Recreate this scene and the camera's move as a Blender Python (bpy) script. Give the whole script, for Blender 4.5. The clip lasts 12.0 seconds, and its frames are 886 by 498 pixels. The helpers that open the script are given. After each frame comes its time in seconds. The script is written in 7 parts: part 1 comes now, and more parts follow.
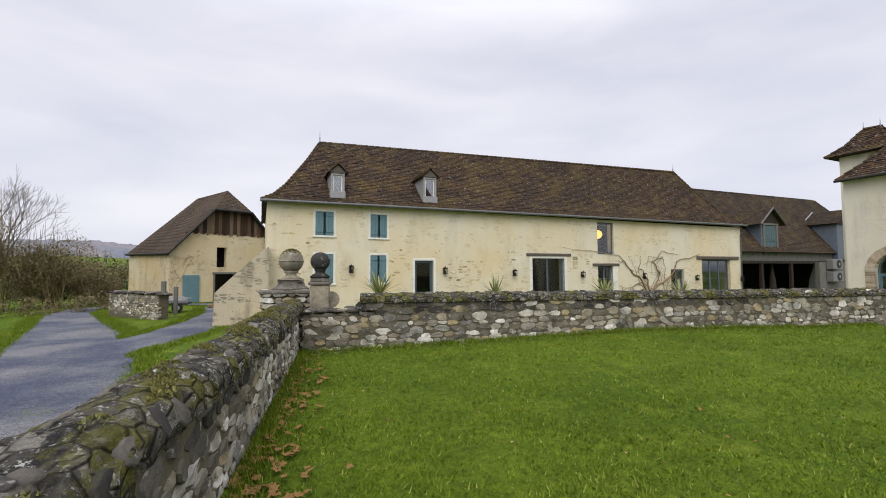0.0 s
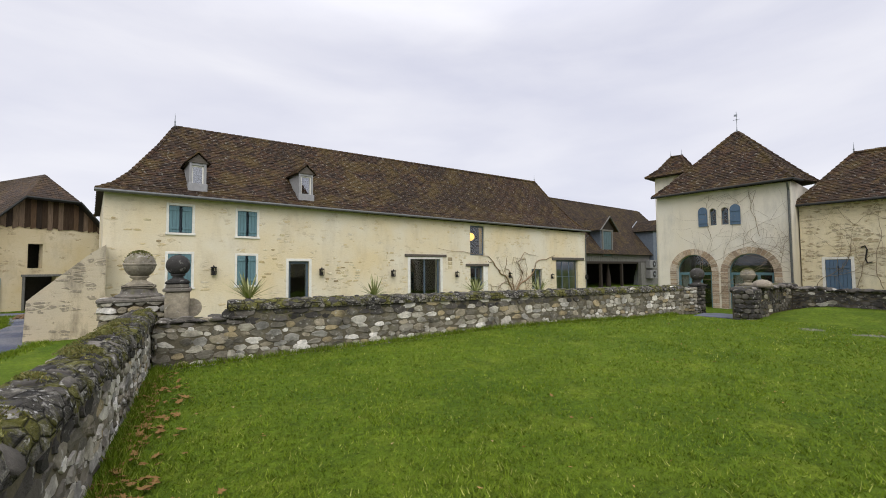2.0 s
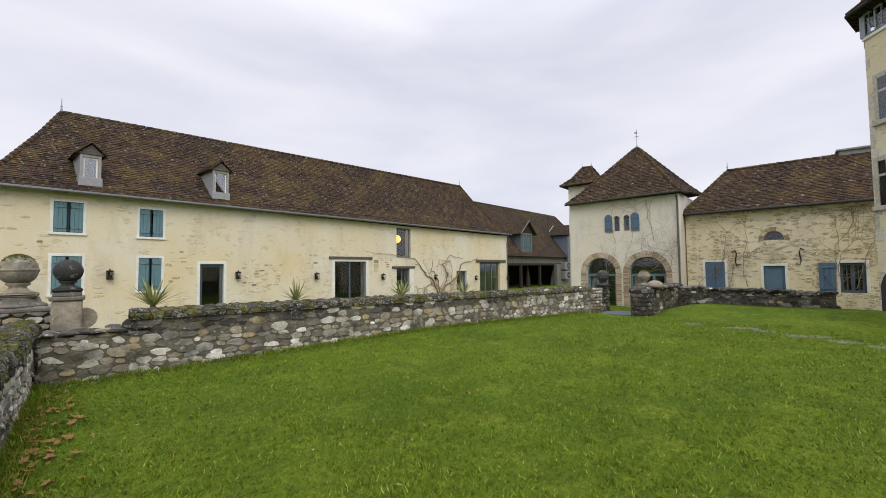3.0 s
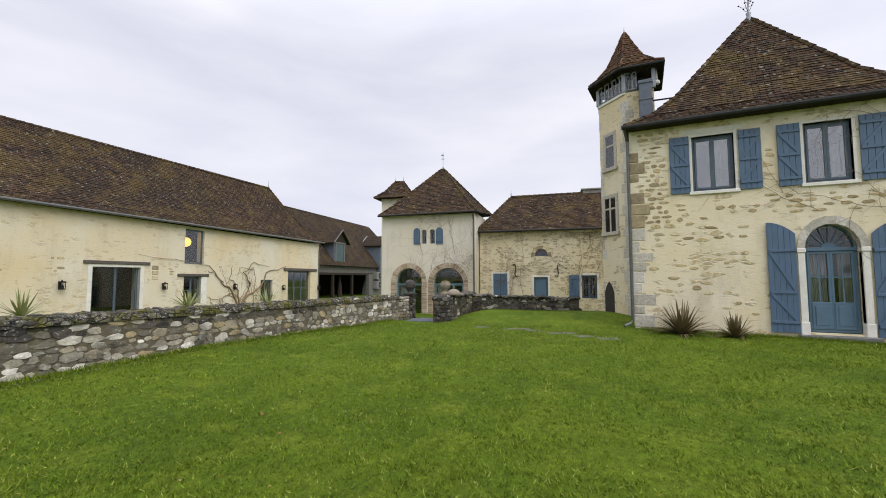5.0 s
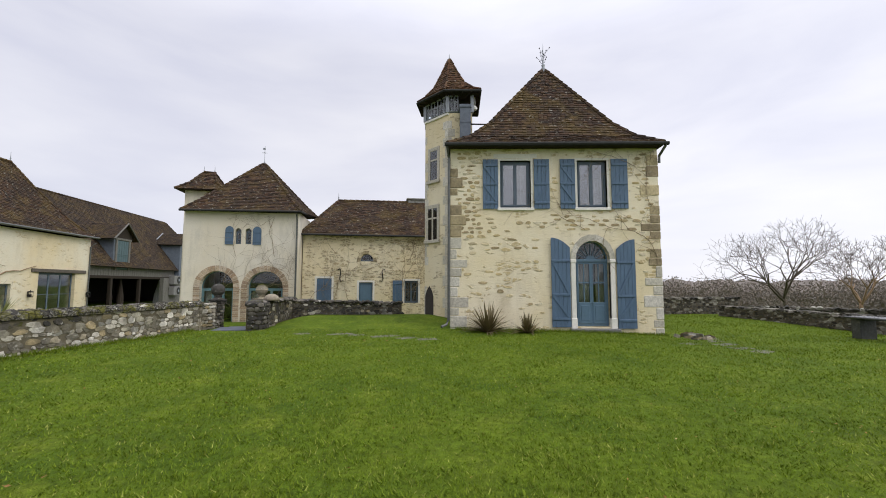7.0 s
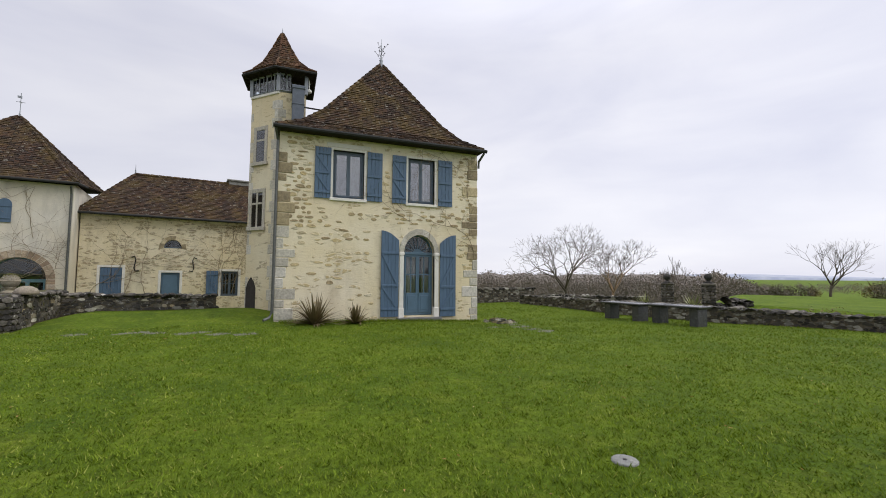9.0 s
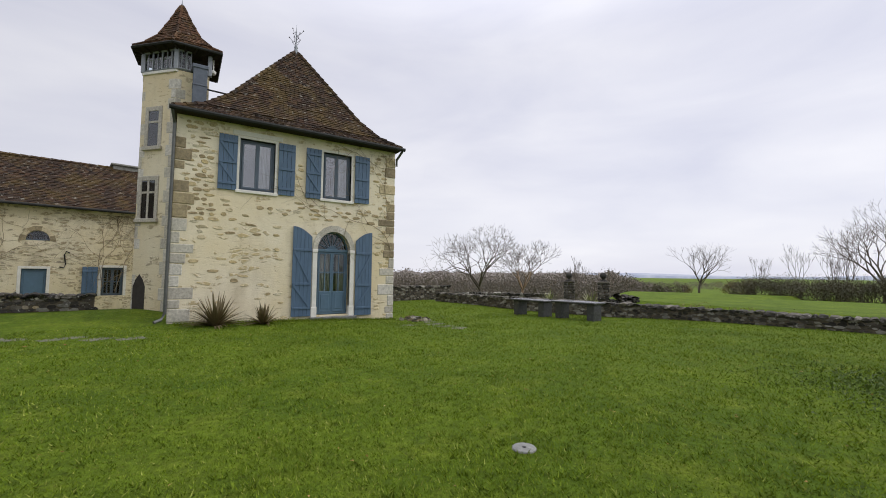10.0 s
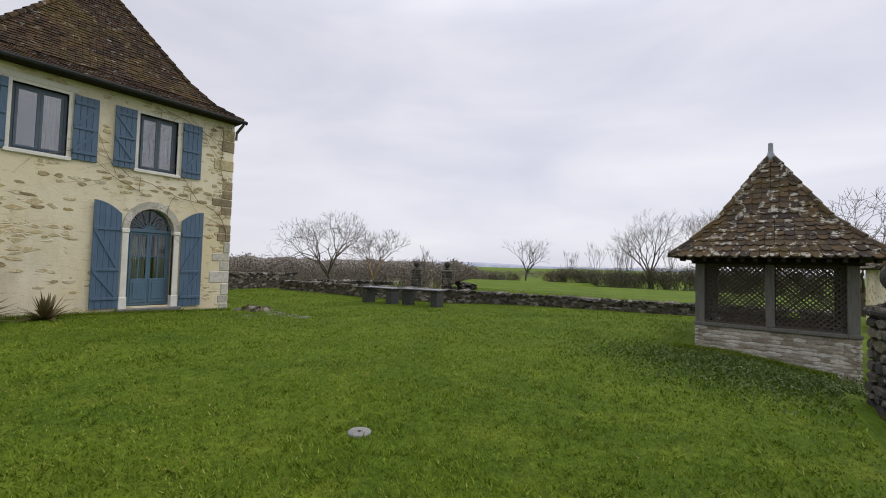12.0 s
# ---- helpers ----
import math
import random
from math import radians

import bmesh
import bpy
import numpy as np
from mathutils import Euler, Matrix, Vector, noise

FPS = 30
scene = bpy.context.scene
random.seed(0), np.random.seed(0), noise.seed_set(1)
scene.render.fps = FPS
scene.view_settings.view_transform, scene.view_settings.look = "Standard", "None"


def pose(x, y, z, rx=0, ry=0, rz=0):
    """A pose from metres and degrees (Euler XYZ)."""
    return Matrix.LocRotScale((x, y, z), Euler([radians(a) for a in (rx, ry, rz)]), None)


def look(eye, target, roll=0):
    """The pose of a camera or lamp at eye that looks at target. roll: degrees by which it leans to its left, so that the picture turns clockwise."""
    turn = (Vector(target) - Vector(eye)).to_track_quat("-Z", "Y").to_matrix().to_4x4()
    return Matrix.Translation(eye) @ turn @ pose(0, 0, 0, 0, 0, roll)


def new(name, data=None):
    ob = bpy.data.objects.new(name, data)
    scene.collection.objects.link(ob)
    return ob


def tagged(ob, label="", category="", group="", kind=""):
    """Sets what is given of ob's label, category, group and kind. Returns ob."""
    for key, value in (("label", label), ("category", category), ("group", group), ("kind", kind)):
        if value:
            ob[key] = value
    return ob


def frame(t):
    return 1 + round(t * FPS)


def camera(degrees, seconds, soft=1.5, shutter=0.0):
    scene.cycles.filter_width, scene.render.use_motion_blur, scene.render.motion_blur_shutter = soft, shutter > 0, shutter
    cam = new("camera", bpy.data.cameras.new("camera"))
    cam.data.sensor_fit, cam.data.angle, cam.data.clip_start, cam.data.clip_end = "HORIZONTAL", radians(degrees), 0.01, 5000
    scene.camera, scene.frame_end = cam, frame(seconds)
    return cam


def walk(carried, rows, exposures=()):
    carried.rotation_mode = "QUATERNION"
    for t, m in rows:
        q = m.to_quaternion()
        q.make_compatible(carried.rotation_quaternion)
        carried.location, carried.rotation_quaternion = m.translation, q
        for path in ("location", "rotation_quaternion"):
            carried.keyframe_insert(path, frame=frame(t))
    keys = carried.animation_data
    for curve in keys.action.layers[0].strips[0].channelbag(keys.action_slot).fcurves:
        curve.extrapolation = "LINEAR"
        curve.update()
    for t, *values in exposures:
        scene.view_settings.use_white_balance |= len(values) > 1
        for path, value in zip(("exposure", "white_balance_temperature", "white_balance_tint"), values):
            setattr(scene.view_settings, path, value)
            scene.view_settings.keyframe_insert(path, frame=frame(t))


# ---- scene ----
cam = camera(93.3, 12.0, 0.95)
PATH = [
    (0, (0.072, 0.065, 1.506), (0.539, 2.007, 1.608), -0.3),
    (0.5, (0.032, 0.042, 1.538), (0.611, 1.954, 1.633), -0.4),
    (1, (-0.01, -0.004, 1.575), (0.708, 1.861, 1.665), -0.5),
    (1.5, (-0.037, -0.042, 1.597), (0.82, 1.763, 1.687), -0.4),
    (2, (-0.018, -0.063, 1.602), (0.984, 1.665, 1.695), -0.5),
    (2.5, (-0.051, -0.146, 1.628), (1.088, 1.495, 1.724), -0.7),
    (3, (-0.087, -0.255, 1.661), (1.2, 1.274, 1.757), -0.7),
    (3.2, (-0.083, -0.273, 1.661), (1.258, 1.207, 1.76), -0.7),
    (4.8, (0.064, -0.246, 1.62), (1.838, 0.668, 1.756), -0.4),
    (5, (0.079, -0.238, 1.615), (1.89, 0.598, 1.752), -0.2),
    (5.5, (0.173, -0.175, 1.582), (2.063, 0.461, 1.732), 0.1),
    (6, (0.259, -0.14, 1.558), (2.207, 0.282, 1.72), 0.1),
    (6.5, (0.267, -0.147, 1.552), (2.246, 0.086, 1.718), 0.2),
    (7, (0.185, -0.181, 1.542), (2.178, -0.141, 1.708), 0.1),
    (9, (0.055, -0.278, 1.505), (1.915, -1.003, 1.638), 0.4),
    (9.5, (0.045, -0.29, 1.513), (1.827, -1.189, 1.643), 0.6),
    (10, (0.002, -0.307, 1.527), (1.685, -1.38, 1.652), 0.6),
    (10.5, (-0.07, -0.28, 1.553), (1.505, -1.507, 1.67), 0.6),
    (11, (-0.125, -0.236, 1.58), (1.314, -1.621, 1.682), 0.9),
    (11.5, (-0.136, -0.264, 1.576), (1.185, -1.763, 1.663), 1.2),
    (12, (-0.123, -0.322, 1.551), (1.091, -1.909, 1.629), 1.5),
]
walk(cam, [(t, look(eye, target, roll)) for t, eye, target, roll in PATH],
     [(0, 0.04), (3.5, 0.06), (5.5, 0.11), (7, 0.04), (9.5, -0.11), (12, -0.25)])

# ---------------------------------------------------------------- light
world = bpy.data.worlds.new("overcast_sky")
scene.world = world
world.use_nodes = True
wn, wl = world.node_tree.nodes, world.node_tree.links
wn.clear()


def wnode(kind, **values):
    n = wn.new(kind)
    for k, v in values.items():
        n.inputs[k].default_value = v
    return n


sky = wn.new("ShaderNodeTexSky")
sky.sky_type, sky.sun_disc = "NISHITA", False
sky.sun_elevation, sky.sun_rotation = radians(40), radians(204)
coord = wn.new("ShaderNodeTexCoord")
split = wn.new("ShaderNodeSeparateXYZ")
wl.new(coord.outputs["Generated"], split.inputs[0])
stretch = wn.new("ShaderNodeMapping")
stretch.inputs["Scale"].default_value = (1.0, 1.0, 3.6)
wl.new(coord.outputs["Generated"], stretch.inputs[0])
cloud = wnode("ShaderNodeTexNoise", Scale=2.0, Detail=5.0, Roughness=0.5, Distortion=0.3)
wl.new(stretch.outputs[0], cloud.inputs["Vector"])
tone = wn.new("ShaderNodeValToRGB")
tone.color_ramp.elements[0].position, tone.color_ramp.elements[0].color = 0.28, (0.69, 0.70, 0.82, 1)
tone.color_ramp.elements[1].position, tone.color_ramp.elements[1].color = 0.70, (0.90, 0.895, 0.955, 1)
wl.new(cloud.outputs["Fac"], tone.inputs[0])
high = wn.new("ShaderNodeMapRange")
high.interpolation_type = "SMOOTHSTEP"
for k, v in (("From Min", 0.45), ("From Max", 1.0), ("To Min", 1.0), ("To Max", 2.75)):
    high.inputs[k].default_value = v
wl.new(split.outputs["Z"], high.inputs["Value"])
cover = wn.new("ShaderNodeVectorMath")
cover.operation = "SCALE"
wl.new(tone.outputs[0], cover.inputs[0])
# the cloud is thinner round the hidden sun
toward = wn.new("ShaderNodeVectorMath")
toward.operation = "DOT_PRODUCT"
toward.inputs[1].default_value = (0.25, -0.968, 0.0)
wl.new(coord.outputs["Generated"], toward.inputs[0])
thin = wn.new("ShaderNodeMapRange")
for k, v in (("From Min", 0.0), ("From Max", 0.9), ("To Min", 1.0), ("To Max", 1.17)):
    thin.inputs[k].default_value = v
wl.new(toward.outputs["Value"], thin.inputs["Value"])
bright = wn.new("ShaderNodeMath")
bright.operation = "MULTIPLY"
wl.new(high.outputs[0], bright.inputs[0])
wl.new(thin.outputs[0], bright.inputs[1])
wl.new(bright.outputs[0], cover.inputs["Scale"])
bg_cloud, bg_sky, both = wn.new("ShaderNodeBackground"), wn.new("ShaderNodeBackground"), wn.new("ShaderNodeAddShader")
wl.new(cover.outputs[0], bg_cloud.inputs[0])
bg_cloud.inputs[1].default_value = 0.93
wl.new(sky.outputs[0], bg_sky.inputs[0])
bg_sky.inputs[1].default_value = 0.008
wl.new(bg_cloud.outputs[0], both.inputs[0])
wl.new(bg_sky.outputs[0], both.inputs[1])
wl.new(both.outputs[0], wn.new("ShaderNodeOutputWorld").inputs[0])

sun = new("sun", bpy.data.lights.new("sun", "SUN"))
sun.data.energy, sun.data.angle, sun.data.color = 1.35, radians(40), (1.0, 0.96, 0.9)
sun.matrix_world = look((-16, -36, 33), (0, 0, 0))

# ---------------------------------------------------------------- materials


class Nodes:
    """A material with a principled surface, and short ways to wire textures into it."""

    def __init__(self, name, rough=0.8, metal=0.0):
        self.m = bpy.data.materials.new(name)
        self.m.use_nodes = True
        self.n, self.l = self.m.node_tree.nodes, self.m.node_tree.links
        self.bsdf = self.n["Principled BSDF"]
        self.bsdf.inputs["Roughness"].default_value = rough
        self.bsdf.inputs["Metallic"].default_value = metal
        self.bsdf.inputs["Specular IOR Level"].default_value = 0.5 if rough < 0.7 else 0.12
        self.coords = self.n.new("ShaderNodeTexCoord").outputs["Object"]

    def scaled(self, scale):
        if scale is None:
            return self.coords
        mp = self.n.new("ShaderNodeMapping")
        mp.inputs["Scale"].default_value = scale
        self.l.new(self.coords, mp.inputs[0])
        return mp.outputs[0]

    def noise(self, scale, detail=4.0, rough=0.6, stretch=None):
        t = self.n.new("ShaderNodeTexNoise")
        t.inputs["Scale"].default_value, t.inputs["Detail"].default_value, t.inputs["Roughness"].default_value = scale, detail, rough
        self.l.new(self.scaled(stretch), t.inputs["Vector"])
        return t.outputs["Fac"]

    def cells(self, scale, stretch=None, feature="F1", out="Color"):
        t = self.n.new("ShaderNodeTexVoronoi")
        t.feature = feature
        t.inputs["Scale"].default_value = scale
        self.l.new(self.scaled(stretch), t.inputs["Vector"])
        return t.outputs[out]

    def ramp(self, fac, *stops, hard=False):
        r = self.n.new("ShaderNodeValToRGB")
        if hard:
            r.color_ramp.interpolation = "CONSTANT"
        e = r.color_ramp.elements
        while len(e) < len(stops):
            e.new(0.5)
        for k, (pos, col) in zip(e, stops):
            k.position = pos
            k.color = (*col, 1) if isinstance(col, tuple) else (col, col, col, 1)
        self.l.new(fac, r.inputs[0])
        return r.outputs[0]

    def mix(self, fac, a, b, mode="MIX"):
        x = self.n.new("ShaderNodeMix")
        x.data_type, x.blend_type = "RGBA", mode
        for sock, v in ((x.inputs[0], fac), (x.inputs[6], a), (x.inputs[7], b)):
            if isinstance(v, bpy.types.NodeSocket):
                self.l.new(v, sock)
            else:
                sock.default_value = (*v, 1) if isinstance(v, tuple) else v
        return x.outputs[2]

    def math(self, op, a, b=0.0):
        x = self.n.new("ShaderNodeMath")
        x.operation = op
        for sock, v in ((x.inputs[0], a), (x.inputs[1], b)):
            if isinstance(v, bpy.types.NodeSocket):
                self.l.new(v, sock)
            else:
                sock.default_value = v
        return x.outputs[0]

    def island(self):
        return self.n.new("ShaderNodeNewGeometry").outputs["Random Per Island"]

    def piece(self):
        return self.n.new("ShaderNodeObjectInfo").outputs["Random"]

    def done(self, colour, height=None, strength=0.4, dist=0.02, rough=None):
        if isinstance(colour, tuple):
            self.bsdf.inputs["Base Color"].default_value = (*colour, 1)
        else:
            self.l.new(colour, self.bsdf.inputs["Base Color"])
        if rough is not None:
            self.l.new(rough, self.bsdf.inputs["Roughness"])
        if height is not None:
            b = self.n.new("ShaderNodeBump")
            b.inputs["Strength"].default_value, b.inputs["Distance"].default_value = strength, dist
            self.l.new(height, b.inputs["Height"])
            self.l.new(b.outputs[0], self.bsdf.inputs["Normal"])
        return self.m


def lime_wall(name, plaster, warm, stone_a, stone_b, bare, stain=(0.30, 0.25, 0.16), dirt=0.55, crevice_shade=0.3):
    """Lime render over rubble: bare is the share of stones that show through."""
    k = Nodes(name, 0.92)
    big, mid, fine = k.noise(0.28, 5), k.noise(1.6, 6), k.noise(38, 5, 0.7)
    base = k.mix(k.ramp(big, (0.36, 0.0), (0.66, 1.0)), plaster, warm)
    base = k.mix(k.math("MULTIPLY", k.ramp(k.noise(0.9, 7, 0.7, (1, 1, 0.35)), (0.50, 0.0), (0.72, 1.0)), dirt), base, stain)
    base = k.mix(0.35, base, k.ramp(fine, (0.3, 0.55), (0.7, 1.0)), "MULTIPLY")
    wob = k.n.new("ShaderNodeVectorMath")
    wob.operation = "MULTIPLY_ADD"
    nz = k.n.new("ShaderNodeTexNoise")
    nz.inputs["Scale"].default_value = 2.5
    k.l.new(k.coords, nz.inputs["Vector"])
    k.l.new(nz.outputs["Color"], wob.inputs[0])
    wob.inputs[1].default_value = (0.16, 0.16, 0.1)
    k.l.new(k.coords, wob.inputs[2])
    mp = k.n.new("ShaderNodeMapping")
    mp.inputs["Scale"].default_value = (3.1, 3.1, 8.2)
    k.l.new(wob.outputs[0], mp.inputs[0])
    vc, ve = k.n.new("ShaderNodeTexVoronoi"), k.n.new("ShaderNodeTexVoronoi")
    ve.feature = "DISTANCE_TO_EDGE"
    for v in (vc, ve):
        v.inputs["Scale"].default_value = 1.0
        k.l.new(mp.outputs[0], v.inputs["Vector"])
    sep = k.n.new("ShaderNodeSeparateColor")
    k.l.new(vc.outputs["Color"], sep.inputs[0])
    chosen = k.math("LESS_THAN", k.math("ADD", sep.outputs[0], k.math("MULTIPLY", k.math("SUBTRACT", k.noise(0.75, 6), 0.5), 2.6)), bare)
    body = k.ramp(ve.outputs["Distance"], (0.07, 0.0), (0.16, 1.0))
    show = k.math("MULTIPLY", chosen, body)
    show = k.math("MULTIPLY", show, k.ramp(k.noise(9, 4), (0.38, 0.0), (0.52, 1.0)))
    stone = k.mix(sep.outputs[1], stone_a, stone_b)
    stone = k.mix(0.6, stone, k.ramp(k.noise(22, 4), (0.25, 0.45), (0.75, 1.15)), "MULTIPLY")
    col = k.mix(k.math("MULTIPLY", show, 0.75), base, stone)
    seam = k.math("MULTIPLY", chosen, k.ramp(ve.outputs["Distance"], (0.0, 1.0), (0.07, 0.0)))
    col = k.mix(k.math("MULTIPLY", seam, 0.25), col, (0.26, 0.20, 0.12))
    # sunken streaks between stones, with the joints' shadow painted in dark ochre
    shade_gaps = k.math("MULTIPLY", k.ramp(k.noise(3.2, 6, 0.65, (1, 1, 4.5)), (0.585, 0.0), (0.635, 1.0)), k.ramp(k.noise(0.6, 4), (0.38, 0.15), (0.62, 1.0)))
    col = k.mix(k.math("MULTIPLY", shade_gaps, crevice_shade), col, (0.27, 0.195, 0.09))
    h = k.math("ADD", k.math("MULTIPLY", body, k.math("ADD", 0.10, chosen)), k.math("MULTIPLY", fine, 0.35))
    h = k.math("SUBTRACT", h, k.math("MULTIPLY", shade_gaps, crevice_shade))
    return k.done(col, h, 0.55, 0.02)


M_MANOR = lime_wall("manor_lime_wall", (0.82, 0.755, 0.59), (0.77, 0.66, 0.42), (0.53, 0.40, 0.17), (0.40, 0.32, 0.19), 0.16, (0.48, 0.40, 0.26), crevice_shade=0.5)
M_BARN = lime_wall("barn_lime_wall", (0.74, 0.685, 0.55), (0.72, 0.60, 0.375), (0.62, 0.48, 0.24), (0.58, 0.52, 0.42), 0.09, (0.50, 0.42, 0.29))
M_GATE = lime_wall("gatehouse_lime_wall", (0.74, 0.70, 0.61), (0.70, 0.63, 0.49), (0.55, 0.48, 0.36), (0.5, 0.46, 0.4), -0.35, (0.30, 0.29, 0.27), crevice_shade=0.05)
M_WING = lime_wall("wing_rubble_wall", (0.80, 0.73, 0.55), (0.74, 0.63, 0.40), (0.36, 0.27, 0.14), (0.28, 0.24, 0.18), 0.50, crevice_shade=0.75)
M_TOWER = lime_wall("tower_lime_wall", (0.76, 0.69, 0.51), (0.70, 0.59, 0.37), (0.40, 0.32, 0.2), (0.34, 0.29, 0.2), 0.12, crevice_shade=0.5)
M_BUTTRESS = lime_wall("buttress_wall", (0.50, 0.44, 0.33), (0.60, 0.50, 0.34), (0.22, 0.19, 0.14), (0.20, 0.18, 0.14), 0.12, (0.075, 0.065, 0.05), 1.0)
M_FARBARN = lime_wall("far_barn_wall", (0.66, 0.57, 0.40), (0.58, 0.46, 0.25), (0.4, 0.3, 0.16), (0.34, 0.28, 0.2), 0.06)


def tile_mat(name, cols, moss, lichen, lich_at=0.63):
    k = Nodes(name, 0.9)
    c = k.ramp(k.island(), *[(i / len(cols), c) for i, c in enumerate(cols)], hard=True)
    c = k.mix(k.ramp(k.noise(0.22, 5), (0.46, 0.0), (0.62, 0.55)), c, (0.034, 0.026, 0.019))
    c = k.mix(k.ramp(k.noise(0.7, 7, 0.7), (0.48, 0.0), (0.62, moss)), c, (0.100, 0.070, 0.025))
    c = k.mix(k.ramp(k.noise(2.6, 5, 0.7), (0.56, 0.0), (0.66, 0.6)), c, (0.135, 0.09, 0.036))
    c = k.mix(k.ramp(k.noise(7, 3), (lich_at, 0.0), (lich_at + 0.07, lichen)), c, (0.42, 0.40, 0.33))
    c = k.mix(0.6, c, k.ramp(k.noise(30, 4), (0.25, 0.5), (0.75, 1.2)), "MULTIPLY")
    return k.done(c, k.noise(40, 4), 0.35, 0.01)


M_TILE = tile_mat("plain_clay_tile", [(0.040, 0.026, 0.019), (0.064, 0.037, 0.023), (0.047, 0.031, 0.022), (0.076, 0.046, 0.028), (0.030, 0.022, 0.017), (0.055, 0.037, 0.027)], 0.7, 0.45, 0.61)
M_TILE_RED = tile_mat("turret_clay_tile", [(0.10, 0.054, 0.032), (0.14, 0.070, 0.040), (0.08, 0.047, 0.03), (0.17, 0.09, 0.05)], 0.3, 0.3)
M_TILE_HUT = tile_mat("mossy_scale_tile", [(0.07, 0.055, 0.042), (0.10, 0.075, 0.05), (0.06, 0.05, 0.042), (0.12, 0.085, 0.05)], 0.8, 0.95, 0.56)
M_TILE_DARK = tile_mat("dark_shed_tile", [(0.040, 0.030, 0.023), (0.055, 0.040, 0.030), (0.034, 0.027, 0.022), (0.068, 0.046, 0.030)], 0.5, 0.2)
M_TILE_FAR = tile_mat("far_roof_tile", [(0.075, 0.055, 0.042), (0.095, 0.066, 0.048), (0.07, 0.054, 0.045)], 0.3, 0.2)


def rubble_mat(name, cols, lichen, moss, by_piece=True, dark=0.0):
    k = Nodes(name, 0.93)
    c = k.ramp(k.piece() if by_piece else k.island(), *[(i / len(cols), c) for i, c in enumerate(cols)], hard=True)
    w = k.n.new("ShaderNodeNewGeometry").outputs["Position"]
    k.coords = w
    c = k.mix(0.75, c, k.ramp(k.noise(14, 6, 0.7), (0.28, 0.50), (0.72, 1.35)), "MULTIPLY")
    c = k.mix(k.ramp(k.noise(2.2, 5), (0.46, 0.0), (0.62, dark)), c, (0.045, 0.042, 0.038))
    c = k.mix(k.ramp(k.noise(11, 5), (0.60, 0.0), (0.68, lichen)), c, (0.50, 0.49, 0.43))
    c = k.mix(k.ramp(k.noise(3.7, 6, 0.7), (0.55, 0.0), (0.66, moss)), c, (0.085, 0.085, 0.018))
    h = k.math("ADD", k.noise(26, 6, 0.7), k.math("MULTIPLY", k.noise(90, 3), 0.5))
    return k.done(c, h, 0.7, 0.02)


STONES = [(0.17, 0.155, 0.12), (0.34, 0.30, 0.215), (0.25, 0.225, 0.17), (0.38, 0.31, 0.18), (0.60, 0.57, 0.48), (0.28, 0.26, 0.205), (0.72, 0.69, 0.61), (0.45, 0.42, 0.33), (0.19, 0.175, 0.135), (0.52, 0.49, 0.41), (0.31, 0.30, 0.26)]
M_RUBBLE = rubble_mat("rubble_stone", STONES, 0.55, 0.3, True, 0.5)
M_RUBBLE_J = rubble_mat("rubble_stone_joined", STONES, 0.55, 0.3, False, 0.5)
M_COPE = rubble_mat("mossy_coping_stone", [(0.05, 0.047, 0.042), (0.11, 0.10, 0.085), (0.07, 0.065, 0.058), (0.17, 0.155, 0.13)], 0.7, 0.75, True, 0.6)
M_COPE_J = rubble_mat("mossy_coping_joined", [(0.05, 0.047, 0.042), (0.11, 0.10, 0.085), (0.07, 0.065, 0.058), (0.17, 0.155, 0.13)], 0.7, 0.6, False, 0.6)
M_DARKSTONE = rubble_mat("dark_dry_stone", [(0.035, 0.033, 0.028), (0.08, 0.072, 0.058), (0.15, 0.14, 0.115), (0.06, 0.055, 0.045), (0.26, 0.25, 0.21)], 0.5, 0.3, False, 0.5)
M_ASHLAR = rubble_mat("pale_dressed_stone", [(0.55, 0.52, 0.44), (0.62, 0.59, 0.52), (0.48, 0.45, 0.38)], 0.1, 0.02, True, 0.08)
M_QUOIN = rubble_mat("brown_sandstone_quoin", [(0.56, 0.47, 0.29), (0.40, 0.33, 0.20), (0.66, 0.57, 0.38), (0.33, 0.27, 0.17)], 0.2, 0.05, True, 0.3)
M_EXPOSED = rubble_mat("exposed_ochre_stone", [(0.54, 0.44, 0.25), (0.44, 0.355, 0.20), (0.61, 0.52, 0.33), (0.35, 0.28, 0.16), (0.66, 0.59, 0.42), (0.50, 0.40, 0.21)], 0.1, 0.03, True, 0.2)
M_URN = rubble_mat("weathered_carved_stone", [(0.28, 0.25, 0.19), (0.34, 0.30, 0.22)], 0.5, 0.35, True, 0.4)
M_URN_DARK = rubble_mat("blackened_carved_stone", [(0.05, 0.048, 0.045), (0.07, 0.066, 0.06)], 0.35, 0.25, True, 0.5)
M_GREYSLAB = rubble_mat("grey_stone_slab", [(0.20, 0.20, 0.19), (0.28, 0.28, 0.26)], 0.3, 0.1, True, 0.2)
M_TABLE = rubble_mat("dark_wet_slab", [(0.035, 0.037, 0.04), (0.05, 0.052, 0.055)], 0.08, 0.05, True, 0.3)
M_TABLE.node_tree.nodes["Principled BSDF"].inputs["Roughness"].default_value = 0.22
M_TABLE.node_tree.nodes["Principled BSDF"].inputs["Specular IOR Level"].default_value = 0.5
M_BRICK = rubble_mat("pale_arch_brick", [(0.42, 0.31, 0.21), (0.50, 0.40, 0.29), (0.36, 0.27, 0.19), (0.55, 0.46, 0.36)], 0.15, 0.0, True, 0.12)
